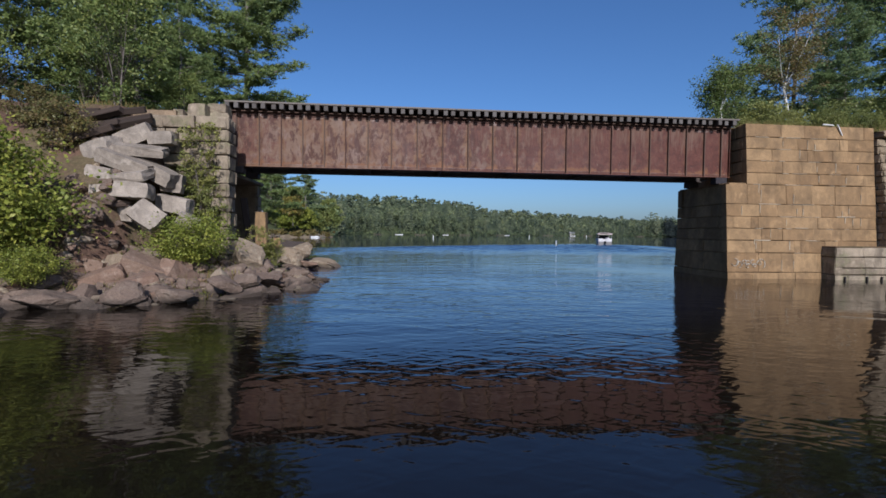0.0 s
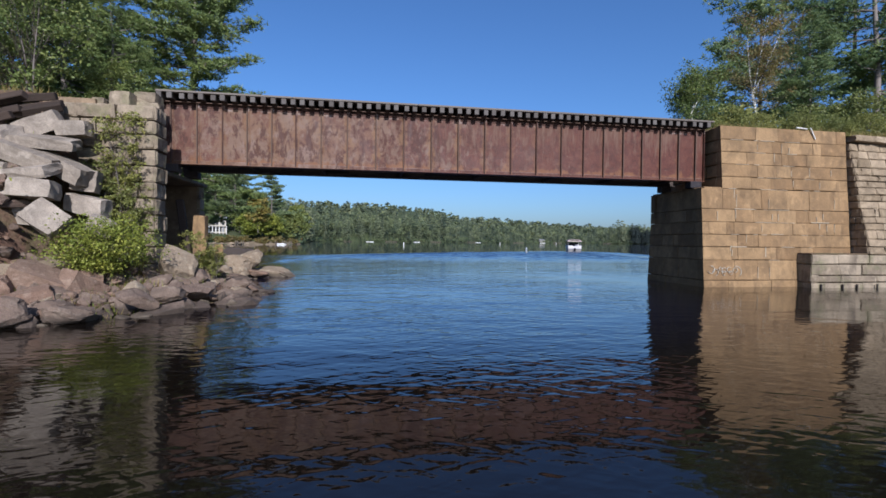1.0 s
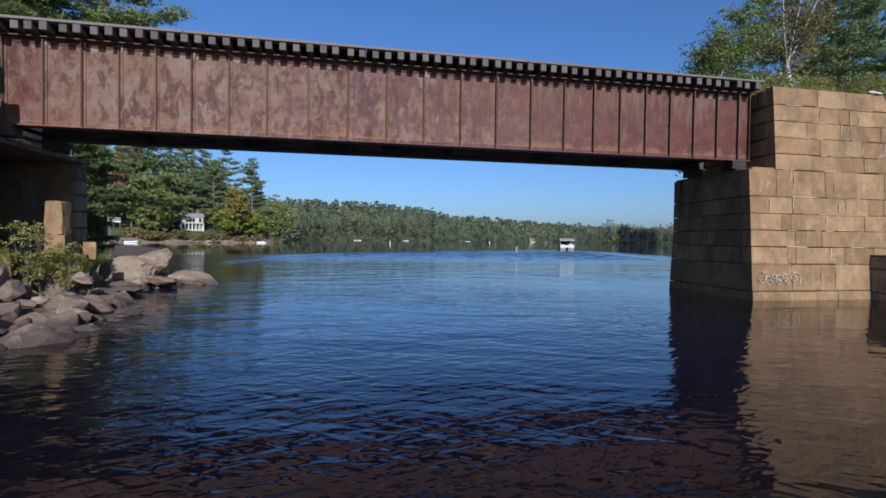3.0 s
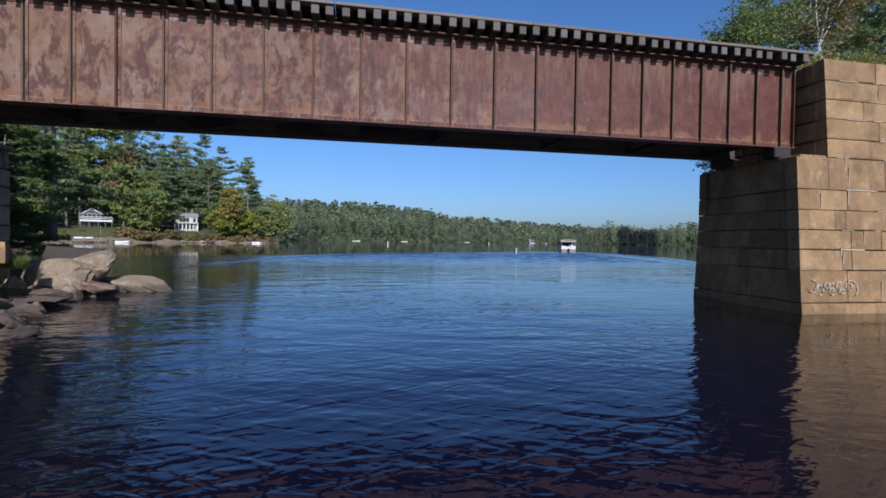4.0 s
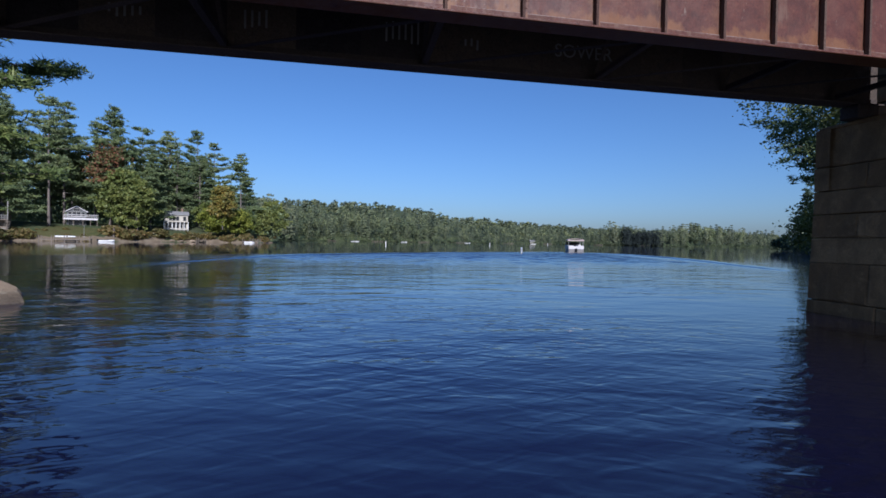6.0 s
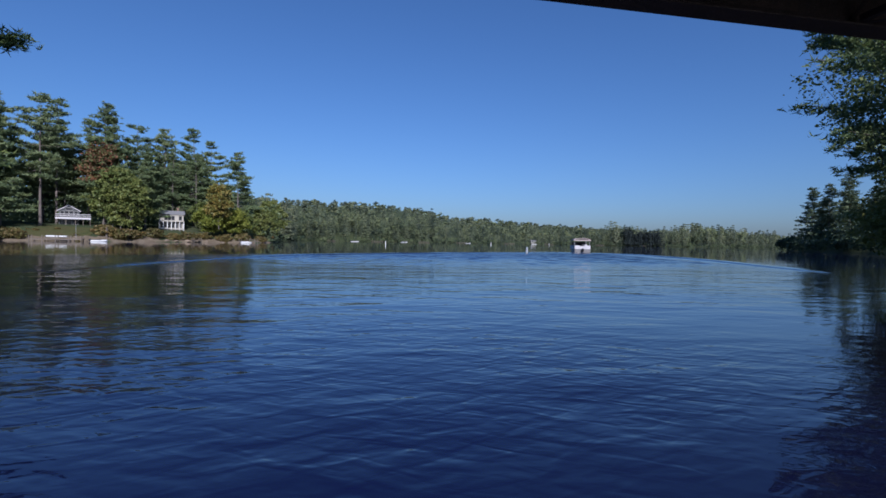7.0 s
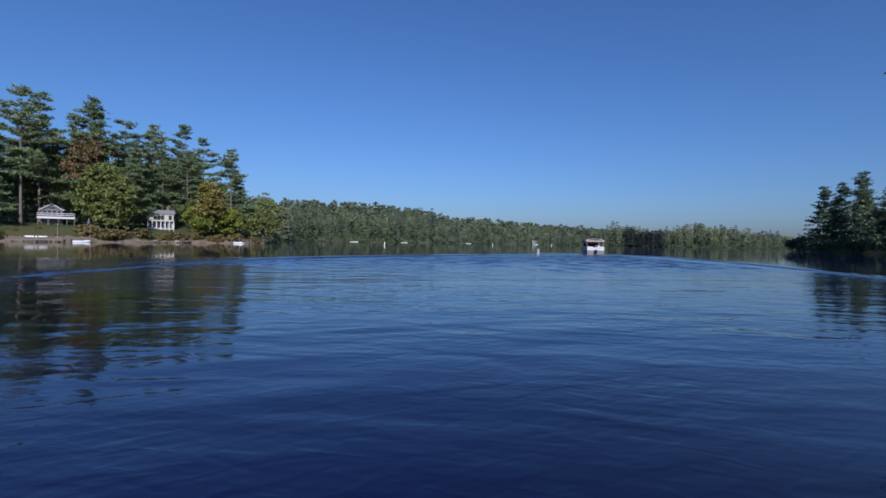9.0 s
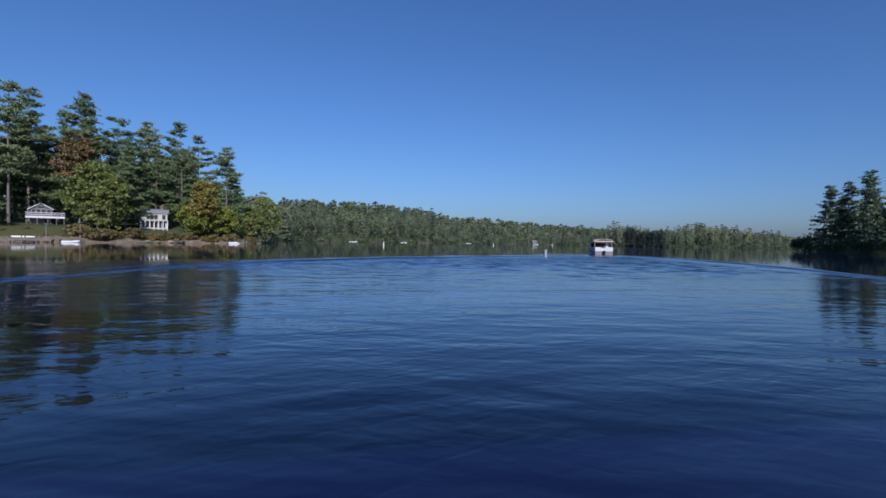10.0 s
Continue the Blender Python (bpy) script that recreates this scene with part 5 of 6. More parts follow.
copy_thing(s1, put_at(-20.3, -1.3, 0.95, 300, 0.38))
v1 = leafy("climbing_plant", "straggling plant growing over the granite wall", 207, 2.6, 1.5, 40, 70, 0.040, M_LEAF_OLIVE, put_at(-21.25, -2.52, 3.2), 5, 0.05, group="wall plants", category="plant")
copy_thing(v1, put_at(-21.5, -2.55, 1.5, 100, 0.85))
copy_thing(v1, put_at(-20.9, -2.5, 2.0, 210, 0.6))
copy_thing(v1, put_at(-21.9, -2.6, 2.2, 20, 0.8))
copy_thing(v1, put_at(-21.1, -2.6, 0.9, 140, 0.9))
copy_thing(v1, put_at(-19.85, -0.8, 0.55, 60, 0.62))
copy_thing(v1, put_at(-19.3, -0.3, 0.40, 230, 0.48))
d1 = leafy("dry_bush", "russet dry bush on the bank top", 208, 1.5, 2.0, 40, 130, 0.04, M_LEAF_RUSSET, put_at(-25.2, -3.4, 4.4), 4, 0.05, group="shrubs", category="shrub")
copy_thing(d1, put_at(-26.4, -2.8, 5.2, 140, 0.9))

# right bank
o1 = pine("pine_tree", "broad dark green pine over the embankment and water", 211, 22.5, 0.10, 7.9, 26, 26, 0.24, 0.34, M_PINE_DEEP, put_at(14.9, 12.8, 0.6), slim=0.16, whorl=0.75, low=0.35)
copy_thing(o1, put_at(22.5, 12.0, 2.0, 130, 1.1))
pine("pine_tree", "tall dark pine among broad-leaved trees", 212, 26.0, 0.2, 5.6, 22, 26, 0.20, 0.42, M_PINE_DEEP, put_at(20.5, 9.0, 3.0), slim=0.2)


def birch(name, label, seed, height, width, fork_at, mat, at):
    """A slender birch: a pale stem that forks twice, fine rising twigs and a thin crown of small leaves about their ends."""
    ob = thing(name, label, "tree", "birches", at=at)
    r, g = random.Random(seed), np.random.default_rng(seed)
    r0 = 0.009 * height
    fork = Vector((-0.035 * height, 0.02 * height, fork_at * height))
    stem = [((0, 0, 0), r0), ((0.02 * height, 0, 0.5 * fork_at * height), r0 * 0.9), (tuple(fork), r0 * 0.75)]
    limbs, twigs, cents = [], [], []
    for sx, top in ((-0.13, 0.90), (0.0, 1.0), (0.07, 0.95)):
        tip = Vector((sx * height, r.uniform(-0.06, 0.06) * height, top * height))
        way = [fork.lerp(tip, q) + Vector((sx * 0.22 * height * q * (1 - q), 0, 0)) for q in (0, 0.33, 0.66, 1)]
        limbs.append([(tuple(p), r0 * w) for p, w in zip(way, (0.42, 0.30, 0.18, 0.06))])
    for i in range(84):
        line = limbs[i % 3] if i < 58 else [(p, w) for p, w in stem]
        k = r.randrange(len(line) - 1)
        s0 = Vector(line[k][0]).lerp(Vector(line[k + 1][0]), r.random())
        if s0.z < 0.36 * height:
            continue
        az, ln = r.uniform(0, 6.28), width * r.uniform(0.18, 0.48) * (1.0 - 0.35 * s0.z / height)
        end = s0 + Vector((math.cos(az) * ln, math.sin(az) * ln, ln * r.uniform(0.15, 0.8)))
        twigs.append([(tuple(s0), 0.014), (tuple(s0.lerp(end, 0.5) + Vector((0, 0, 0.08 * ln))), 0.010), (tuple(end), 0.004)])
        q = g.uniform(0.35, 1.12, (9, 1))
        cents.append(np.array(s0) * (1 - q) + np.array(end) * q + g.normal(size=(9, 3)) * 0.16)
    c = np.repeat(np.concatenate(cents), 15, 0)
    c = c + g.normal(size=c.shape) * np.array([0.17, 0.17, 0.13])
    sticks("trunk", [stem], M_BIRCH, ob, 7)
    for line in limbs:
        sticks("limb", [line], M_BIRCH, ob, 5)
    tagged(sticks("branchwork", twigs, M_TWIG, ob, 4), kind="stuff")
    part("crown", leaf_mesh("crown", leaves(g, c, 0.055, 0.25, 0.62)), mat, ob)
    return ob


birch("birch_tree", "slender forked birch with thinning russet leaves", 213, 11.2, 5.6, 0.60, M_LEAF_RUSSET, put_at(9.3, 6.6, 4.0))
birch("birch_tree", "small forked birch with pale stems beside the wall", 217, 7.6, 4.2, 0.70, M_LEAF, put_at(5.0, 6.6, 4.0, 20))
copy_thing(o1, put_at(14.6, 8.4, 4.0, 40, 0.58))
leafy("leafy_tree", "dark green broad-leaved tree leaning over the water", 215, 11.0, 7.4, 84, 196, 0.062, M_LEAF_DARK, put_at(7.9, 8.1, 0.3), low=0.40, lobe=(0.07, 0.13))
sh = leafy("shrub", "tangled green shrub on the embankment", 214, 3.6, 4.2, 64, 112, 0.070, M_LEAF_OLIVE, put_at(6.0, 4.6, 5.6), 4, 0.05, group="shrubs", category="shrub")
for i, (x, y, z, s) in enumerate(((9.2, 3.4, 6.2, 0.8), (12.6, 3.0, 6.4, 0.95), (16.5, 2.8, 6.4, 1.0), (21, 3.0, 6.4, 1.1), (27, 3, 6.3, 1.2), (5.0, 5.2, 4.6, 0.7), (20, 12.2, 1.4, 0.9), (2.6, 1.9, 6.55, 0.30), (4.3, 1.5, 6.6, 0.36), (6.4, 1.3, 6.6, 0.40), (8.3, 1.2, 6.6, 0.36), (10.4, 1.3, 6.6, 0.45), (13.5, 1.2, 6.6, 0.42), (7.4, 7.7, 0.3, 0.95), (9.6, 9.2, 0.3, 1.1), (13.0, 11.4, 0.3, 1.2))):
    copy_thing(sh, put_at(x, y, z, 70 * i, s))


def grass_stuff(name, label, mat, spots, seed, height, count):
    """Blades of grass, too many to count, in one mesh."""
    g = np.random.default_rng(seed)
    out = []
    for x0, x1, y0, y1, zf in spots:
        n = int(count * (x1 - x0) * (y1 - y0))
        x, y = g.uniform(x0, x1, n), g.uniform(y0, y1, n)
        z = zf(x[None], y[None])[0]
        h = height * g.uniform(0.4, 1.3, n)
        a = g.uniform(0, 6.28, n)
        w = 0.012
        base = np.stack([x, y, z - 0.02], 1)
        sd = np.stack([np.cos(a), np.sin(a), 0 * a], 1) * w
        bend = np.stack([g.normal(0, 0.3, n) * h, g.normal(0, 0.3, n) * h, h], 1)
        out.append(np.stack([base - sd, base + sd, base + bend + sd * 0.2, base + bend - sd * 0.2], 1))
    ob = part(name, leaf_mesh(name, np.concatenate(out)), mat)
    return tagged(ob, label, "grass", kind="stuff")


top_r = lambda x, y: np.where(y < -0.05, 6.70, bank_right_height(x, np.maximum(y, 0.1)))
grass_stuff("embankment_grass", "dry rough grass along the wall top", M_LEAF_DRY, [(0.8, 24, -0.38, 3.4, top_r)], 5, 0.28, 130)
grass_stuff("bank_grass", "dry grass and weeds on the left bank", M_LEAF_DRY, [(-26, -21.5, -2.2, 2.0, bank_left_height), (-24, -19.4, -7.0, -2.6, bank_left_height)], 6, 0.22, 60)
grass_stuff("shore_weeds", "green weeds between the rocks", M_LEAF_YEL, [(-23.5, -18.8, -7.2, -2.6, bank_left_height), (-20.6, -18.6, -1.6, 4.2, bank_left_height)], 7, 0.22, 55)


# ---- far left shore ----
def far_z(x, y):
    return float(far_height(np.array([[float(x)]]), np.array([[float(y)]]))[0, 0])


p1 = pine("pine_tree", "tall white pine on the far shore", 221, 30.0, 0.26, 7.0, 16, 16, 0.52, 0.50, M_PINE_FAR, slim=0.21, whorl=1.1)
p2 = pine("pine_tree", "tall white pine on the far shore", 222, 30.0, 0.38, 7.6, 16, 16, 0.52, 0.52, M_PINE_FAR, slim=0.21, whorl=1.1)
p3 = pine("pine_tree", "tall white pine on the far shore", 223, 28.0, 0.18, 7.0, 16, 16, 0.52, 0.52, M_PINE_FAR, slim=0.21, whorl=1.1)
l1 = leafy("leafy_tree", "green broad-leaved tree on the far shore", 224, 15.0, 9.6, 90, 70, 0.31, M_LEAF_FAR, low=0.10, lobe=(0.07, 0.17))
PINES = [  # x, y, top
    (-84.4, 129.5, 35.5), (-82.6, 120.3, 34.5), (-89.5, 115.5, 33.2), (-93, 116, 34), (-98, 110, 32), (-74.2, 131, 33.5), (-79, 133, 30.5), (-70.3, 140, 31.8), (-65.2, 145, 31), (-60.8, 155, 34.2),
    (-55.8, 155, 31), (-46.4, 149.5, 26.3), (-90, 134, 31), (-104, 118, 34), (-66, 134, 24), (-62.5, 143, 26), (-57.5, 147, 26), (-53.5, 150, 16), (-106, 105, 31), (-115, 98, 30), (-53, 158, 17), (-84.5, 133, 26)]
rp = random.Random(8)
used = set()
for i, (x, y, top) in enumerate(PINES):
    src = (p1, p2, p3)[i % 3]
    z = far_z(x, y)
    s = (top - z) / (30.0 if src is not p3 else 28.0)
    m = put_at(x, y, z - 0.1, rp.uniform(0, 360), s)
    if src in used:
        copy_thing(src, m)
    else:
        src.matrix_basis = m
        used.add(src)
for x, y, top, a in ((-87.5, 113.0, 27, 10), (-92.5, 108.5, 29, 140), (-97.0, 106.0, 26, 250)):
    copy_thing(p3, put_at(x, y, far_z(x, y) - 0.1, a, (top - far_z(x, y)) / 28.0))
LEAFY = [(-70.5, 127.5, 19, 1.0), (-65.5, 125, 16, 1.0), (-43, 141.5, 10, 1.0), (-41.0, 153, 11, 1.0), (-41, 172, 12, 1), (-55, 142.5, 12, 1), (-50.5, 143, 11, 1), (-68.5, 126, 19, 1),
         (-90, 108.5, 15, 1.0), (-99, 103, 15, 1), (-44, 190, 17, 1), (-47, 215, 18, 1)]
for i, (x, y, top, w) in enumerate(LEAFY):
    z = far_z(x, y)
    m = put_at(x, y, z - 0.2, 80 * i, (top - z) / 15.0)
    if i:
        copy_thing(l1, m)
    else:
        l1.matrix_basis = m
leafy("reddening_tree", "maple turning red at the top", 225, 20.5, 9.5, 80, 98, 0.30, M_LEAF_RED, put_at(-73.6, 129.0, 4.3), low=0.5)
leafy("orange_tree", "tree turning orange-yellow near the shore", 226, 12.0, 6.5, 70, 100, 0.28, M_LEAF_ORG, put_at(-46.8, 130.6, 3.6), low=0.3)
y1 = leafy("yellow_green_tree", "yellow-green leafy tree beside the far shore", 227, 7.0, 8.5, 70, 110, 0.26, M_LEAF_YEL, put_at(-49.6, 133.6, 2.6), low=0.1)
copy_thing(y1, put_at(-44.2, 137.2, 2.6, 100, 0.9))
bs = leafy("shore_bush", "olive-brown bush along the far shore", 228, 2.0, 4.5, 26, 56, 0.24, M_LEAF_RUSSET, put_at(-60.5, 125.2, 1.2), low=0.05, group="shore bushes", category="shrub")
for i, (x, y) in enumerate(((-57, 128), (-54, 130), (-63.5, 120.5), (-65, 118), (-51, 132), (-46, 134), (-42, 137), (-68, 117.5), (-39, 145), (-40, 160), (-84, 107.6), (-87.5, 106), (-91, 104.5), (-95, 103), (-81.5, 109.6))):
    copy_thing(bs, put_at(x, y, far_z(x, y) - 0.1, 50 * i, 0.8 + 0.1 * (i % 4)))
rb = random.Random(12)
for i in range(14):
    x = rb.uniform(-92, -68)
    y = 112.5 - 0.36 * (x + 70) + rb.uniform(-1.0, 5.0) if x > -80 else 116.0 - 0.0 * x + rb.uniform(-5.0, 2.0) + (x + 80) * 0.6
    copy_thing(bs, put_at(x, y, far_z(x, y) - 0.08, 63 * i, rb.uniform(0.16, 0.34)))


# ---- lake houses ----
def gable(bm, x0, x1, y0, y1, z0, z1, along="y", over=0.5, thick=0.18):
    """A two-slope roof slab over the box; the ridge runs along the axis."""
    mid = (x0 + x1) / 2 if along == "y" else (y0 + y1) / 2
    if along == "y":
        prof = [(x0 - over, z0 - (z1 - z0) * over / (mid - x0)), (mid, z1), (x1 + over, z0 - (z1 - z0) * over / (mid - x0))]
        ends = (y0 - over, y1 + over)
        pt = lambda p, e: (p[0], e, p[1])
    else:
        prof = [(y0 - over, z0 - (z1 - z0) * over / (mid - y0)), (mid, z1), (y1 + over, z0 - (z1 - z0) * over / (mid - y0))]
        ends = (x0 - over, x1 + over)
        pt = lambda p, e: (e, p[0], p[1])
    for a, b in ((0, 1), (1, 2)):
        ring = [pt(prof[a], ends[0]), pt(prof[b], ends[0]), pt(prof[b], ends[1]), pt(prof[a], ends[1])]
        lo = [bm.verts.new(p) for p in ring]
        hi = [bm.verts.new((p[0], p[1], p[2] + thick)) for p in ring]
        for i in range(4):
            bm.faces.new((lo[i], lo[(i + 1) % 4], hi[(i + 1) % 4], hi[i]))
        bm.faces.new(hi)
        bm.faces.new(list(reversed(lo)))
    bmesh.ops.recalc_face_normals(bm, faces=bm.faces[:])
    return bm


def window(parent, x0, x1, y, z0, z1, frame_mat=None):
    """A window set on a wall that faces -y: a frame with a pane behind it."""
    w = part("window", boxes(((x0 - 0.1, y - 0.07, z0 - 0.1), (x1 + 0.1, y - 0.01, z0)), ((x0 - 0.1, y - 0.07, z1), (x1 + 0.1, y - 0.01, z1 + 0.1)),
                             ((x0 - 0.1, y - 0.07, z0), (x0, y - 0.01, z1)), ((x1, y - 0.07, z0), (x1 + 0.1, y - 0.01, z1))), frame_mat or M_SIDING, parent)
    part("pane", boxes(((x0, y - 0.03, z0), (x1, y - 0.005, z1))), M_DARK, w)
    return w


def lake_house_one():
    """The gabled house with the long white deck."""
    h = thing("lake_house", "grey two-storey gabled lake house with white deck", "house", at=pose(-79.2, 125, 0, 0, 0, 20) @ Matrix.Diagonal((0.68, 0.68, 1, 1)))
    z0 = 3.4
    part("wall", prism([(-2.9, 0, z0 - 1), (2.9, 0, z0 - 1), (2.9, 7, z0 - 1), (-2.9, 7, z0 - 1)], [(-2.9, 0, 7.3), (2.9, 0, 7.3), (2.9, 7, 7.3), (-2.9, 7, 7.3)]), M_GREYSIDE, h)
    part("gable_wall", prism([(-2.9, 0.0, 7.3), (2.9, 0.0, 7.3), (2.9, 0.2, 7.3), (-2.9, 0.2, 7.3)], [(-0.05, 0.0, 8.5), (0.05, 0.0, 8.5), (0.05, 0.2, 8.5), (-0.05, 0.2, 8.5)]), M_GREYSIDE, h)
    part("roof", gable(bmesh.new(), -2.9, 2.9, 0, 7, 7.3, 8.55, "y", 0.5), M_DARKROOF, h)
    for x in (-1, 1):
        bm = bmesh.new()
        d = Vector((2.9 + 0.5, 0, -1.47))
        box(bm, (0, -0.06, -0.08), (d.length, 0.06, 0.08), turn=Matrix.Translation((0, -0.5, 8.62)) @ (Matrix.Rotation(math.pi, 4, "Z") if x < 0 else Matrix.Identity(4)) @ Matrix.Rotation(math.atan2(1.47, 3.4), 4, "Y"))
        part("bargeboard", bm, M_HULL, h)
    for a, b in ((-2.4, -1.5), (-1.2, -0.2), (0.1, 1.1), (1.5, 2.4)):
        window(h, a, b, 0, 6.0, 7.15)
    window(h, -0.9, 0.9, 0, 7.45, 7.95)
    for a, b in ((-2.3, -1.2), (-0.7, 0.7), (1.3, 2.4)):
        window(h, a, b, 0, 3.9, 5.1)
    part("deck", boxes(((-3.4, -3.0, 5.35), (6.6, -0.02, 5.55))), M_SIDING, h, "white painted deck")
    part("deck_fascia", boxes(((-3.4, -3.06, 5.2), (6.6, -3.0, 5.62))), M_HULL, h)
    for z in (5.95, 6.35):
        part("rail", boxes(((-3.4, -3.02, z), (6.6, -2.94, z + 0.1))), M_HULL, h)
    for i in range(21):
        part("baluster", boxes(((-3.4 + 0.5 * i - 0.04, -3.0, 5.55), (-3.4 + 0.5 * i + 0.04, -2.94, 6.4))), M_SIDING, h)
    for x in (-3.2, -0.5, 2.2, 4.4, 6.4):
        part("deck_post", boxes(((x - 0.09, -2.9, 2.2), (x + 0.09, -2.72, 5.36))), M_DOCK, h)


def stepped_deck_house():
    """The brown house at the water's edge with an upper and a lower deck."""
    h = thing("lake_house", "weathered brown house with stepped timber decks at the water", "house", at=pose(-87.2, 109.6, 0.3, 0, 0, 24))
    part("wall", boxes(((-2.6, 2.2, 0.4), (2.0, 7.5, 6.9))), M_DOCK, h)
    part("roof", gable(bmesh.new(), -2.6, 2.0, 2.2, 7.5, 6.9, 8.6, "y", 0.4), M_DARKROOF, h)
    window(h, -1.9, -0.5, 2.2, 4.6, 6.3)
    window(h, 0.2, 1.4, 2.2, 4.6, 6.3)
    for z, y0, y1 in ((4.1, -0.2, 2.18), (1.2, -3.2, 1.8)):
        part("deck", boxes(((-2.9, y0, z), (2.6, y1, z + 0.16))), M_DOCK, h, "weathered timber deck")
        for k in (0.55, 1.0):
            part("rail", boxes(((-2.9, y0, z + k), (2.6, y0 + 0.08, z + k + 0.1))), M_SIDING, h)
        for i in range(12):
            part("baluster", boxes(((-2.86 + 0.49 * i - 0.03, y0 + 0.01, z + 0.16), (-2.86 + 0.49 * i + 0.03, y0 + 0.07, z + 1.02))), M_SIDING, h)
        for x in (-2.7, 0.0, 2.4):
            part("deck_post", boxes(((x - 0.09, y0 + 0.1, -0.9), (x + 0.09, y0 + 0.28, z))), M_DOCK, h)
    part("corner_post", boxes(((2.42, -0.1, 4.26), (2.58, 0.06, 8.2))), M_SIDING, h)
    for i in range(8):
        part("stair_tread", boxes(((2.0, -0.25 - 0.3 * i, 3.75 - 0.33 * i), (2.95, 0.05 - 0.3 * i, 3.83 - 0.33 * i))), M_DOCK, h)


stepped_deck_house()


def lake_house_two():
    """The white house with the long eaves and rows of windows."""
    h = thing("lake_house", "cream two-storey lake house with rows of windows", "house", at=pose(-60.6, 137, 0, 0, 0, 20) @ Matrix.Diagonal((0.85, 0.85, 1, 1)))
    part("wall", boxes(((-3.4, 0, 2.4), (3.4, 6.5, 7.6))), M_CREAM, h)
    part("roof", gable(bmesh.new(), -3.4, 3.4, 0, 6.5, 7.6, 8.5, "x", 0.4), M_ROOF, h)
    part("porch_roof", boxes(((-3.6, -1.2, 5.55), (3.6, -0.02, 5.72))), M_CREAM, h)
    for i in range(6):
        x = -3.0 + i * 1.02
        if i in (1, 2, 3, 5):
            window(h, x, x + 0.75, 0, 6.0, 7.1)
        window(h, x, x + 0.7, 0, 3.9, 5.3)
    for i in range(7):
        x = -3.45 + i * 1.15
        part("porch_post", boxes(((x - 0.08, -1.15, 2.6), (x + 0.08, -1.0, 5.56))), M_WHITE, h)
    part("porch_deck", boxes(((-3.6, -1.3, 3.4), (3.6, -0.02, 3.6))), M_CREAM, h)
    part("chimney", boxes(((1.5, 3.8, 8.2), (2.1, 4.4, 9.6))), M_REDROCK, h)


lake_house_one()
lake_house_two()


def dock(x, y, ln, turn, label="weathered grey timber dock on thin posts"):
    d = thing("dock", label, "dock", "docks", at=pose(x, y, 0, 0, 0, turn))
    for i in range(int(ln / 0.6)):
        part("plank", boxes(((i * 0.6 + 0.02, -0.9, 0.50), (i * 0.6 + 0.57, 0.9, 0.56))), M_DOCK, d)
    for s in (-0.8, 0.8):
        part("beam", boxes(((0, s - 0.06, 0.34), (ln, s + 0.06, 0.5))), M_DOCK, d)
    for i in range(int(ln / 2.2) + 1):
        for s in (-0.85, 0.85):
            part("dock_post", boxes(((i * 2.2 - 0.07, s - 0.07, -1.0), (i * 2.2 + 0.07, s + 0.07, 1.25))), M_DOCK, d)
    return d


dock(-77.0, 107.6, 9.0, 14)
dock(-51.8, 128.6, 3.6, -60)
dock(-42.0, 134.2, 4.5, -10)
dock(-33, 379, 6, 0)


def loft(rings):
    """A skin over rings of points, closed at the ends."""
    bm = bmesh.new()
    rows = [[bm.verts.new(p) for p in ring] for ring in rings]
    for a, b in zip(rows, rows[1:]):
        for i in range(len(a) - 1):
            bm.faces.new((a[i], a[i + 1], b[i + 1], b[i]))
    bm.faces.new(rows[0])
    bm.faces.new(list(reversed(rows[-1])))
    for a, b in zip(rows, rows[1:]):
        bm.faces.new((a[-1], a[0], b[0], b[-1]))
    bmesh.ops.recalc_face_normals(bm, faces=bm.faces[:])
    return bm


def small_boat(x, y, z, turn, label, ln=4.6, wide=1.7, flip=False):
    b = thing("boat", label, "boat", "moored boats", at=pose(x, y, z, 180 if flip else 0, 0, turn) @ Matrix.Diagonal((1, 1, 0.45 if flip else 0.65, 1)))
    rings = []
    for k in range(8):
        u = k / 7
        w = wide / 2 * min(1, (1 - u) * 2.2) ** 0.6 if u > 0.5 else wide / 2
        w = max(w, 0.05)
        rings.append([(u * ln - ln / 2, -w, 0.75 + 0.2 * u * u), (u * ln - ln / 2, -w * 0.8, 0.12), (u * ln - ln / 2, 0, 0.0 + 0.12 * u * u), (u * ln - ln / 2, w * 0.8, 0.12), (u * ln - ln / 2, w, 0.75 + 0.2 * u * u)])
    smooth(part("hull", loft(rings), M_WHITE, b))
    part("gunwale", boxes(((-ln / 2, -wide / 2 - 0.03, 0.72), (ln * 0.1, -wide / 2 + 0.06, 0.8)), ((-ln / 2, wide / 2 - 0.06, 0.72), (ln * 0.1, wide / 2 + 0.03, 0.8))), M_ALU, b)
    if not flip:
        part("outboard", boxes(((-ln / 2 - 0.4, -0.16, 0.35), (-ln / 2 - 0.02, 0.16, 1.15)), bevel=0.06), M_DARK, b)
        part("windscreen", boxes(((0.2, -wide / 2 + 0.15, 0.8), (0.28, wide / 2 - 0.15, 1.15))), M_DARK, b)
    return b


small_boat(-66.3, 112.0, -0.12, 20, "small white motorboat tied at the dock", 2.9, 1.5)
small_boat(-73.5, 109.9, 1.25, 12, "upturned white boat on the grassy shore", 3.7, 1.0, True)
small_boat(-12, 381, -0.1, 5, "white boat moored on the far shore", 6.5, 2.2)
small_boat(-40.2, 133.4, -0.1, -8, "pale rowing boat beside a dock", 2.8, 1.2)
p = part("flag_pole", mesh_of("flag_pole", *stick_arrays([[((0, 0, 0), 0.035), ((0, 0, 3.4), 0.025)]])), M_ALU)
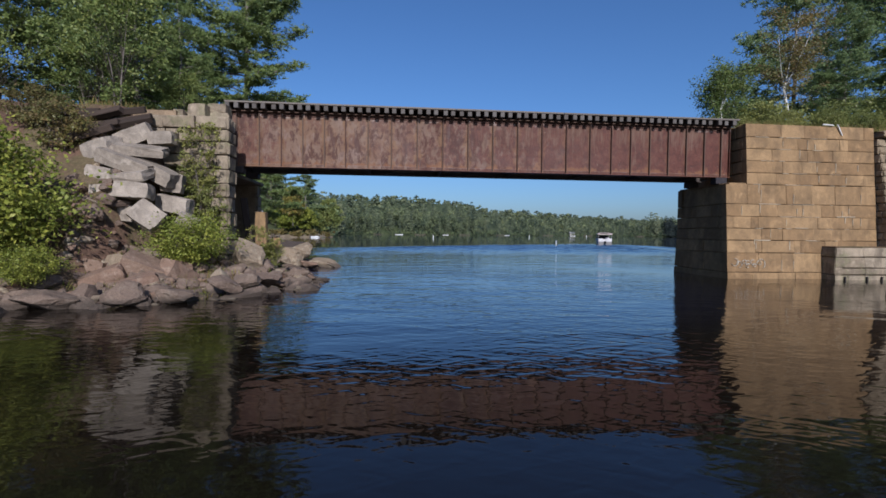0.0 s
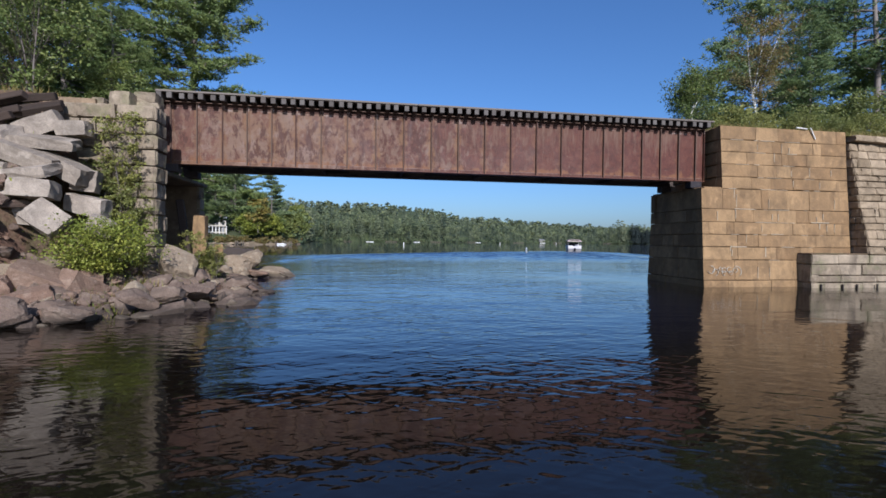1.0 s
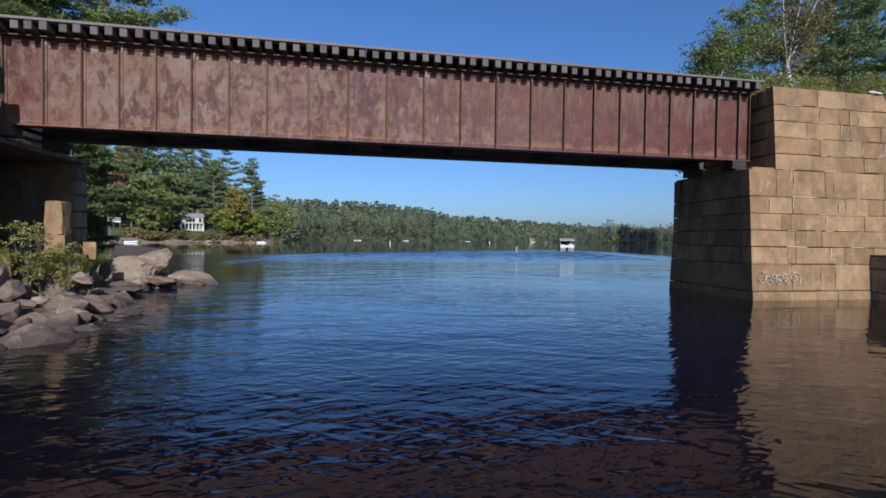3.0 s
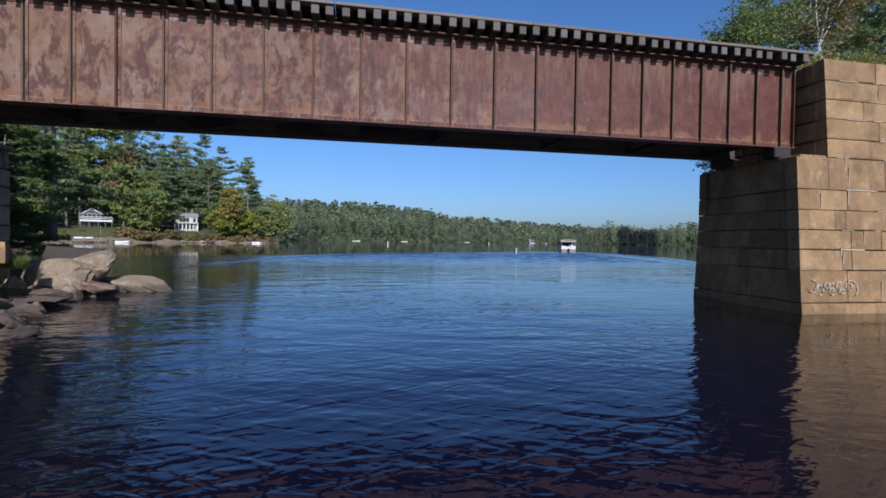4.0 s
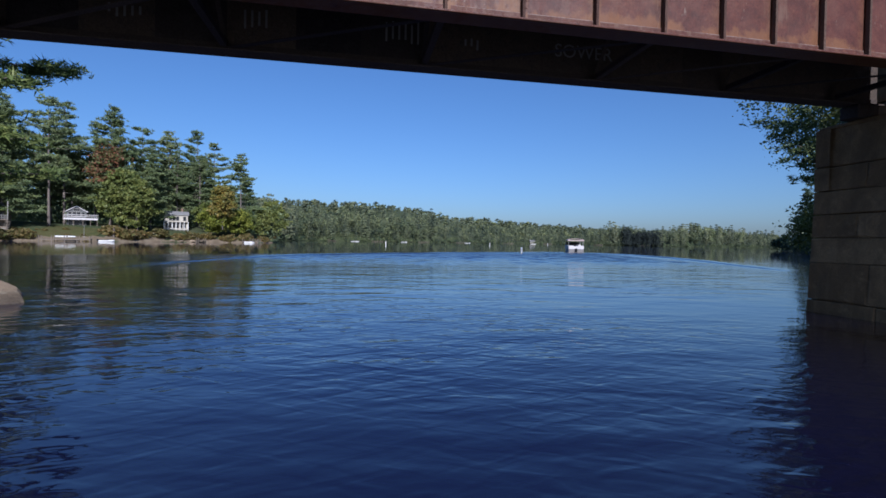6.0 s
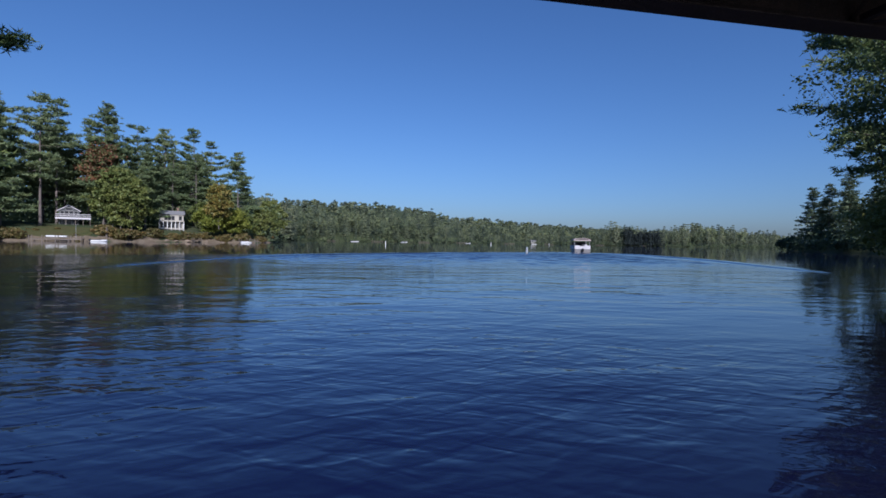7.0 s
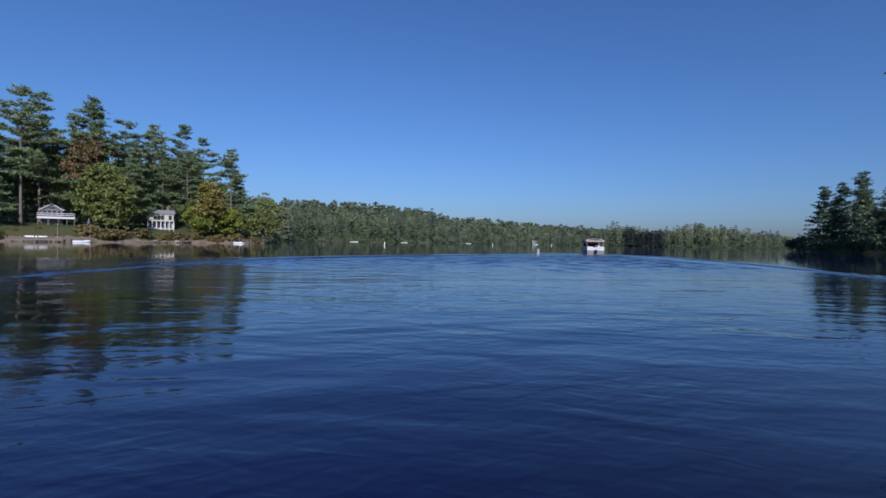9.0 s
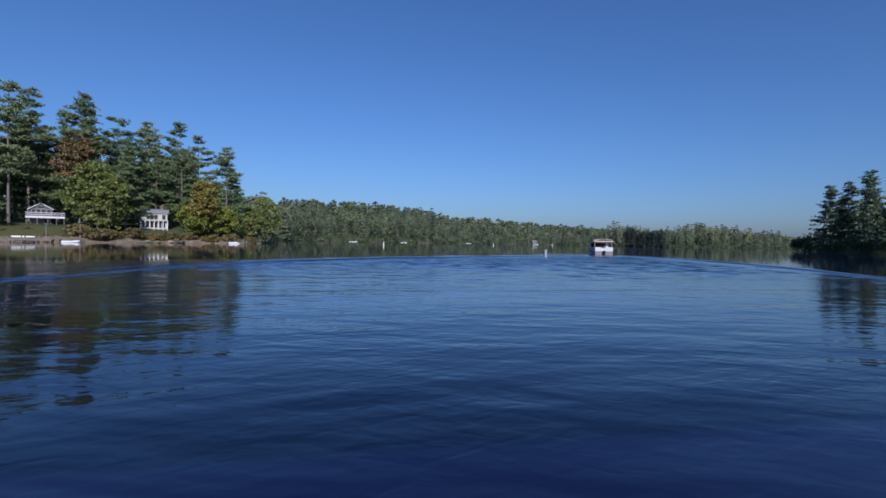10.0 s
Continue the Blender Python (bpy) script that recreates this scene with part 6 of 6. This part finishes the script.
p.matrix_basis = pose(-71.6, 113.4, far_z(-71.6, 113.4) - 0.2)
tagged(p, "thin white pole on the lawn", "pole")
p = part("dead_trunk", mesh_of("dead_trunk", *stick_arrays([[((0, 0, 0), 0.26), ((0.06, 0, 1.4), 0.22), ((0, 0, 3.0), 0.20)]], 8)), M_TIE)
p.matrix_basis = pose(-66.9, 116.4, far_z(-66.9, 116.4) - 0.2)
tagged(p, "bleached dead trunk standing by the shore", "tree trunk")
for i, (x, y, s) in enumerate(((-60, 123.0, 1.6), (-57.5, 125.6, 2.2), (-55.8, 127, 1.5), (-53.5, 128.4, 1.8), (-62, 120.4, 1.2), (-49.5, 130.6, 1.3))):
    rock("pale", i, (x, y, 0.25), (s * 1.5, s, s * 0.9), (0, 0, 50 * i), "grey boulder along the far shore", "far boulders")


def far_cottage(x, y, turn, wall_mat, label):
    """A small gabled cottage at the water across the lake."""
    z = far_z(x, y)
    h = thing("lake_cottage", label, "house", at=put_at(x, y, z - 0.3, turn, 0.7))
    part("wall", boxes(((-3.5, 0, 0), (3.5, 5.5, 3.4))), wall_mat, h)
    part("roof", gable(bmesh.new(), -3.5, 3.5, 0, 5.5, 3.4, 5.2, "x", 0.5), M_ROOF, h)
    for a in (-2.6, -0.5, 1.6):
        window(h, a, a + 1.0, 0, 1.3, 2.6, M_WHITE)


far_cottage(178, 477, -4, M_CREAM, "small cream cottage at the far shore")
for x, y, ln, a in ((2, 388.5, 9, 8), (44, 408.5, 10, 14), (84, 434, 9, 18), (140, 461, 11, 8), (190, 474, 10, 8), (250, 475, 9, -6), (300, 462, 9, -10)):
    dock(x, y, ln, a)
small_boat(30, 400.5, -0.1, 20, "white boat moored on the far shore", 6.0, 2.2)
small_boat(97, 443.5, -0.1, 25, "white boat moored on the far shore", 6.5, 2.2)
small_boat(176, 470, -0.1, 5, "white boat moored on the far shore", 6.0, 2.2)


# ---- pontoon boat and buoys ----
def pontoon():
    b = thing("pontoon_boat", "white pontoon boat with faded arched canopy on the lake", "boat", at=pose(25.8, 67.9, 0, 0, 0, -19))
    for s in (-0.85, 0.85):
        smooth(part("pontoon", mesh_of("pontoon", *stick_arrays([[((s, -3.0, 0.16), 0.30), ((s, 2.4, 0.16), 0.30), ((s, 3.0, 0.26), 0.05)]], 10)), M_ALU, b))
    part("deck", boxes(((-1.2, -3.0, 0.46), (1.2, 2.9, 0.56)), bevel=0.02), M_ALU, b)
    for lo, hi in (((-1.2, -3.0, 0.56), (-1.14, 2.8, 1.12)), ((1.14, -3.0, 0.56), (1.2, 2.8, 1.12)), ((-1.2, -3.02, 0.56), (-0.4, -2.96, 1.12)), ((0.4, -3.02, 0.56), (1.2, -2.96, 1.12)), ((-1.2, 2.76, 0.56), (1.2, 2.82, 1.12)), ((-0.39, -2.99, 0.58), (0.39, -2.95, 1.02))):
        part("fence_panel", boxes((lo, hi)), M_HULL, b)
    part("seat", boxes(((-1.1, -2.8, 0.56), (-0.45, 0.0, 0.95)), ((0.45, -2.8, 0.56), (1.1, -1.2, 0.95)), bevel=0.05), M_HULL, b)
    part("stern_skirt", boxes(((-1.18, -3.04, 0.02), (-0.01, -2.98, 0.54))), M_DIMCHALK, b)
    part("stern_skirt", boxes(((0.01, -3.04, 0.02), (1.18, -2.98, 0.54))), M_DIMCHALK, b)
    # dark sheet added in place of the dim interior under the canopy
    part("dark_screen", boxes(((-1.1, 1.4, 0.6), (1.1, 1.5, 1.7))), M_DARK, b)
    part("outboard", boxes(((-0.16, -3.4, 0.1), (0.16, -3.06, 0.66)), bevel=0.07), M_DARK, b)
    part("console", boxes(((0.3, -0.9, 0.56), (1.0, -0.3, 1.3)), bevel=0.05), M_HULL, b)
    for x in (-1.15, 1.15):
        for y in (-2.4, 1.2):
            part("canopy_post", boxes(((x - 0.025, y - 0.025, 1.1), (x + 0.025, y + 0.025, 2.05))), M_ALU, b)
    rings = []
    for k in range(7):
        a = math.pi * k / 6
        rings.append((1.28 * -math.cos(a), 1.98 + 0.30 * math.sin(a)))
    smooth(part("canopy", loft([[(x, y, z) for x, z in rings] + [(x * 0.96, y, z - 0.06) for x, z in reversed(rings)] for y in (-2.7, -0.6, 1.5)]), M_CANOPY, b))
    part("canopy_valance", boxes(((-1.3, -2.74, 1.86), (1.3, -2.7, 2.02))), M_CANOPY, b)


pontoon()


def buoy(x, y, h, lab="white spar buoy floating on the lake"):
    b = thing("buoy", lab, "buoy", "buoys", at=pose(x, y, 0))
    smooth(part("float", mesh_of("float", *stick_arrays([[((0, 0, -0.3), 0.12), ((0, 0, 0.05), 0.13), ((0, 0, h * 0.96), 0.12), ((0, 0, h), 0.06)]], 10)), M_WHITE, b))
    smooth(part("band", mesh_of("band", *stick_arrays([[((0, 0, h * 0.66), 0.133), ((0, 0, h * 0.72), 0.132)]], 10)), M_CANOPY, b))


buoy(10.8, 52.3, 0.85)
buoy(-1.0, 150, 1.1)
buoy(58, 230, 1.2)
buoy(120, 300, 1.4)


# ---- the boat's wake: low ridges in the water ----
def wake(points, width, height, crests, label):
    """A train of low parallel waves along a line, the middle one highest."""
    pts = [Vector((x, y, 0)) for x, y in points]
    fine = []
    for a, b in zip(pts, pts[1:]):
        n = max(2, int((b - a).length / 0.7))
        fine += [a.lerp(b, i / n) for i in range(n)]
    fine.append(pts[-1])
    for _ in range(6):      # round off the bends
        fine = [fine[0]] + [(p + 2 * q + r) / 4 for p, q, r in zip(fine, fine[1:], fine[2:])] + [fine[-1]]
    verts, faces = [], []
    cols = crests * 6 + 1
    for i, p in enumerate(fine):
        d = (fine[min(i + 1, len(fine) - 1)] - fine[max(0, i - 1)]).normalized()
        s = Vector((-d.y, d.x, 0))
        fade = math.sin(math.pi * min(1, max(0.0, i / (len(fine) - 1)))) ** 0.5
        wob = 0.25 * noise.noise(Vector((i * 0.12, points[0][0], 0)))
        for c in range(cols):
            u = (c / (cols - 1) - 0.5) * 2
            part_on = 0.55 + 0.9 * noise.noise(Vector((i * 0.16, u * 3.0, 3)))
            z = height * fade * math.cos(u * math.pi * crests / 2) ** 2 * ((1 - abs(u)) ** 1.6 * 0.8 + 0.2 * (1 - u * u)) * (1.0 if abs(u) < 1.2 / crests else part_on)
            q = p + s * (u * width / 2 + wob)
            verts.append((q.x, q.y, 0.004 * (1 - u * u) - 0.002 + max(0, z)))
    for i in range(len(fine) - 1):
        for c in range(cols - 1):
            k = i * cols + c
            faces.append((k, k + 1, k + cols + 1, k + cols))
    ob = smooth(part("wake", mesh_of("wake", verts, faces), M_WATER))
    return tagged(ob, label, "wake", kind="structure")


wake([(25.0, 63.5), (8, 54), (-7, 44), (-14.5, 36.5), (-18.3, 29), (-20.4, 22.2), (-21.4, 16)], 11.0, 0.13, 13, "low boat wake ridges crossing the lake")
wake([(25.8, 63.5), (26, 52), (23, 38), (20, 30), (17, 23), (15.7, 18)], 6.0, 0.15, 7, "low boat wake ridges trailing the pontoon boat")


def stirred_water():
    """Short steep wavelets between the arms of the wake, sinking into the lake at the edges."""
    g = np.random.default_rng(77)
    gx, gy = np.meshgrid(np.arange(-22, 29, 0.30), np.arange(19, 67, 0.20))
    z = np.zeros(gx.shape)
    for _ in range(26):
        a = g.normal(math.pi / 2, 0.55)
        ln = g.uniform(0.7, 2.6)
        z += 0.006 * ln ** 0.8 * np.sin((gx * math.cos(a) + gy * math.sin(a)) * 6.2832 / ln + g.uniform(0, 6.28))
    port = 0.56 * gx + 50.5 - gy
    star = 0.5 * gy + 24.0 - 2.0 * gx
    rim = np.minimum(np.minimum(port, star), np.minimum((gx + 22) * 1.5, (gy - 19) * 0.7))
    mask = smoothstep(0.0, 9.0, rim) * (0.55 + 0.45 * smoothstep(-0.3, 0.3, rumple(gx[::8, ::8], gy[::8, ::8], 0.12, 6.0)).repeat(8, 0).repeat(8, 1)[:gx.shape[0], :gx.shape[1]])
    z = z * mask + 0.003 + 0.030 * smoothstep(0.0, 4.0, rim)
    w = gx.shape[1]
    ok = (rim > 0.0).ravel()
    v = np.stack([gx, gy, np.where(rim > 0, z, -0.02)], -1).reshape(-1, 3)
    idx = np.arange(len(v)).reshape(gx.shape)
    q = np.stack([idx[:-1, :-1], idx[:-1, 1:], idx[1:, 1:], idx[1:, :-1]], -1).reshape(-1, 4)
    q = q[ok[q].all(1)]
    used, inv = np.unique(q, return_inverse=True)
    ob = smooth(part("stirred_water", mesh_of("stirred_water", v[used].tolist(), inv.reshape(-1, 4).tolist()), M_WATER))
    tagged(ob, "short wavelets stirred up behind the pontoon boat", "water", kind="structure")


stirred_water()


# ---- far woods ----
def far_tree(seed, conifer, n, leaf, slender=1.0):
    """One far tree of unit height as loose leaf clumps."""
    g = np.random.default_rng(seed)
    if conifer:
        tiers = g.integers(8, 12)
        z = g.uniform(0.06, 0.94, n) ** 0.9
        lay = np.round(z * tiers) / tiers
        wide = g.uniform(0.25, 0.36) * slender
        a = g.uniform(0, 6.28, n)
        gap = 0.78 + 0.4 * np.sin(a * 3 + lay * 40)        # limbs with gaps between them
        rad = wide * np.minimum(1, 0.55 + 1.6 * z) * (1.0 - z) ** 0.62 * np.sqrt(g.uniform(0.25, 1, n)) * gap + 0.010
        c = np.stack([rad * np.cos(a), rad * np.sin(a), lay - 0.12 * rad + g.normal(0, 0.010, n)], 1)
        out = np.stack([np.cos(a), np.sin(a), 0.55 + 0 * a], 1)
        return facing_leaves(g, c, out, leaf, 0.45)
    blobs = g.normal(size=(9, 3)) * np.array([0.15, 0.15, 0.19]) + np.array([0, 0, 0.55])
    pick = g.integers(0, 9, n)
    out = g.normal(size=(n, 3)) + np.array([0, 0, 0.3])
    out /= np.linalg.norm(out, axis=1, keepdims=True)
    c = blobs[pick] + out * g.uniform(0.06, 0.14, (n, 1))
    c[:, 2] = np.clip(c[:, 2], 0.04, 1.0)
    return facing_leaves(g, c, out, leaf, 0.7)


def woods(name, label, ring, count, seed, heights, hf, mat, inside=(1, 400), window_box=None, share=0.6, n=70, leaf=0.05, along=False, wide=1.0, slender=1.0):
    """Far trees scattered over a ring's inside, within a range of distance from its edge."""
    g = np.random.default_rng(seed)
    kinds = [far_tree(seed + k, k < 4, n, leaf, slender) for k in range(7)]
    x0, x1, y0, y1 = window_box
    out, made = [], 0
    xs, ys = g.uniform(x0, x1, count * 12), g.uniform(y0, y1, count * 12)
    if along:       # strung out along the ring's edge
        seg = np.array([(*p, *q) for p, q in zip(ring, ring[1:])])
        ln = np.hypot(seg[:, 2] - seg[:, 0], seg[:, 3] - seg[:, 1])
        mid = (seg[:, :2] + seg[:, 2:]) / 2
        ln = ln * ((mid[:, 0] > x0) & (mid[:, 0] < x1) & (mid[:, 1] > y0) & (mid[:, 1] < y1))
        pick = g.choice(len(seg), count * 6, p=ln / ln.sum())
        q, off = g.random(count * 6), g.uniform(-inside[1], inside[1], count * 6)
        ux, uy = (seg[pick, 2] - seg[pick, 0]), (seg[pick, 3] - seg[pick, 1])
        k = np.hypot(ux, uy)
        xs, ys = seg[pick, 0] + ux * q - uy / k * off, seg[pick, 1] + uy * q + ux / k * off
    d = edge_distance(xs, ys, ring)
    ok = (d > inside[0]) & (d < inside[1])
    xs, ys = xs[ok][:count], ys[ok][:count]
    zs = hf(xs[None], ys[None])[0]
    for x, y, z in zip(xs, ys, zs):
        k = g.integers(0, 4) if g.random() < share else g.integers(4, 7)
        h = heights[0] + (heights[1] - heights[0]) * g.beta(1.6, 1.8)
        h *= 1.0 + 0.45 * noise.noise(Vector((x * 0.022, y * 0.022, 5.0)))
        a = g.uniform(0, 6.28)
        rot = np.array([[math.cos(a), -math.sin(a), 0], [math.sin(a), math.cos(a), 0], [0, 0, 1]])
        out.append((kinds[k] @ rot.T) * (h * wide * g.uniform(0.85, 1.15), h * wide, h) + (x, y, z - 0.3))
    ob = part(name, leaf_mesh(name, np.concatenate(out)), mat)
    return tagged(ob, label, "woods", kind="stuff")


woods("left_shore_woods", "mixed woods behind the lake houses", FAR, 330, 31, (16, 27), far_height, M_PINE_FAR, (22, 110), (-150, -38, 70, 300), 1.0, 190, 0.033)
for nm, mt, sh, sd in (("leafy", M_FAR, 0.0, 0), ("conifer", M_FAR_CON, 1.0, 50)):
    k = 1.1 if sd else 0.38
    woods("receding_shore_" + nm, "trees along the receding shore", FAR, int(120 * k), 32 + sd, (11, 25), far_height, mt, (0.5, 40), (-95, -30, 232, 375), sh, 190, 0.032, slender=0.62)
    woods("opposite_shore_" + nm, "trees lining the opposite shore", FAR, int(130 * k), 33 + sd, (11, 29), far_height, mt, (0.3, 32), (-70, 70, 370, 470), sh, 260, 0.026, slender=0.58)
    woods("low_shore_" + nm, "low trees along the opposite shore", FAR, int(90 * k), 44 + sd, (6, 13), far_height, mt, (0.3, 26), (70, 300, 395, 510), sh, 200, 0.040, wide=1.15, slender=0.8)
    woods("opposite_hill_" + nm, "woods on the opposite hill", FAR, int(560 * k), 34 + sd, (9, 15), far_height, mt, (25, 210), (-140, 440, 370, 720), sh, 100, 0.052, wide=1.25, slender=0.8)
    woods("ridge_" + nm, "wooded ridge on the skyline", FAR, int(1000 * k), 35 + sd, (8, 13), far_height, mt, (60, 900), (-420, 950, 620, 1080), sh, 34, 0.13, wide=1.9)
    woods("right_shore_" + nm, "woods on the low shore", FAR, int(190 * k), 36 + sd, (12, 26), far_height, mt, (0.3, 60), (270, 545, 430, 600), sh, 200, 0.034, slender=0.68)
woods("near_cove_trees", "mixed young trees along the cove", FAR, 34, 43, (8, 16), far_height, M_PINE_FAR, (0.5, 18), (-66, -34, 158, 240), 0.7, 300, 0.03)
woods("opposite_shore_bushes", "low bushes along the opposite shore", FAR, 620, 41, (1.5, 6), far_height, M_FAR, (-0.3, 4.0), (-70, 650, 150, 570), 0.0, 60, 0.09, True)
woods("shaded_conifers", "conifers at the water's edge with shade in their dark colour", FAR, 70, 37, (12, 21), far_height, M_FAR_SHADE, (-1.5, 9), (284, 316, 436, 500), 1.0, 260, 0.04)
woods("point_fringe", "dark bushes and young trees on the point", POINT_R, 420, 39, (2, 8), point_height, M_POINT_DARK, (-0.6, 4), (60, 300, 20, 230), 0.0, 110, 0.06, True)
woods("point_woods", "dark pines on the wooded point", POINT_R, 200, 38, (12, 24), point_height, M_POINT_DARK, (2, 60), (95, 300, 20, 240), 1.0, 180, 0.036)
p4 = pine("pine_tree", "tall dark pine on the wooded point", 231, 28.0, 0.10, 6.2, 15, 13, 0.50, 0.62, M_POINT_DARK, slim=0.22, whorl=0.85)
for i, (x, y, top) in enumerate(((174.0, 158.5, 26.5), (172.5, 150, 29.8), (171, 141.5, 33), (182, 160, 25), (180, 148, 27), (166, 137, 24), (162, 126, 25), (155, 118, 26), (152, 108, 24), (170, 120, 28), (146, 98, 25), (160, 102, 27))):
    z = float(point_height(np.array([[x]]), np.array([[y]]))[0, 0])
    m = put_at(x, y, z - 0.2, 75 * i, (top - z) / 28.0)
    if i:
        copy_thing(p4, m)
    else:
        p4.matrix_basis = m
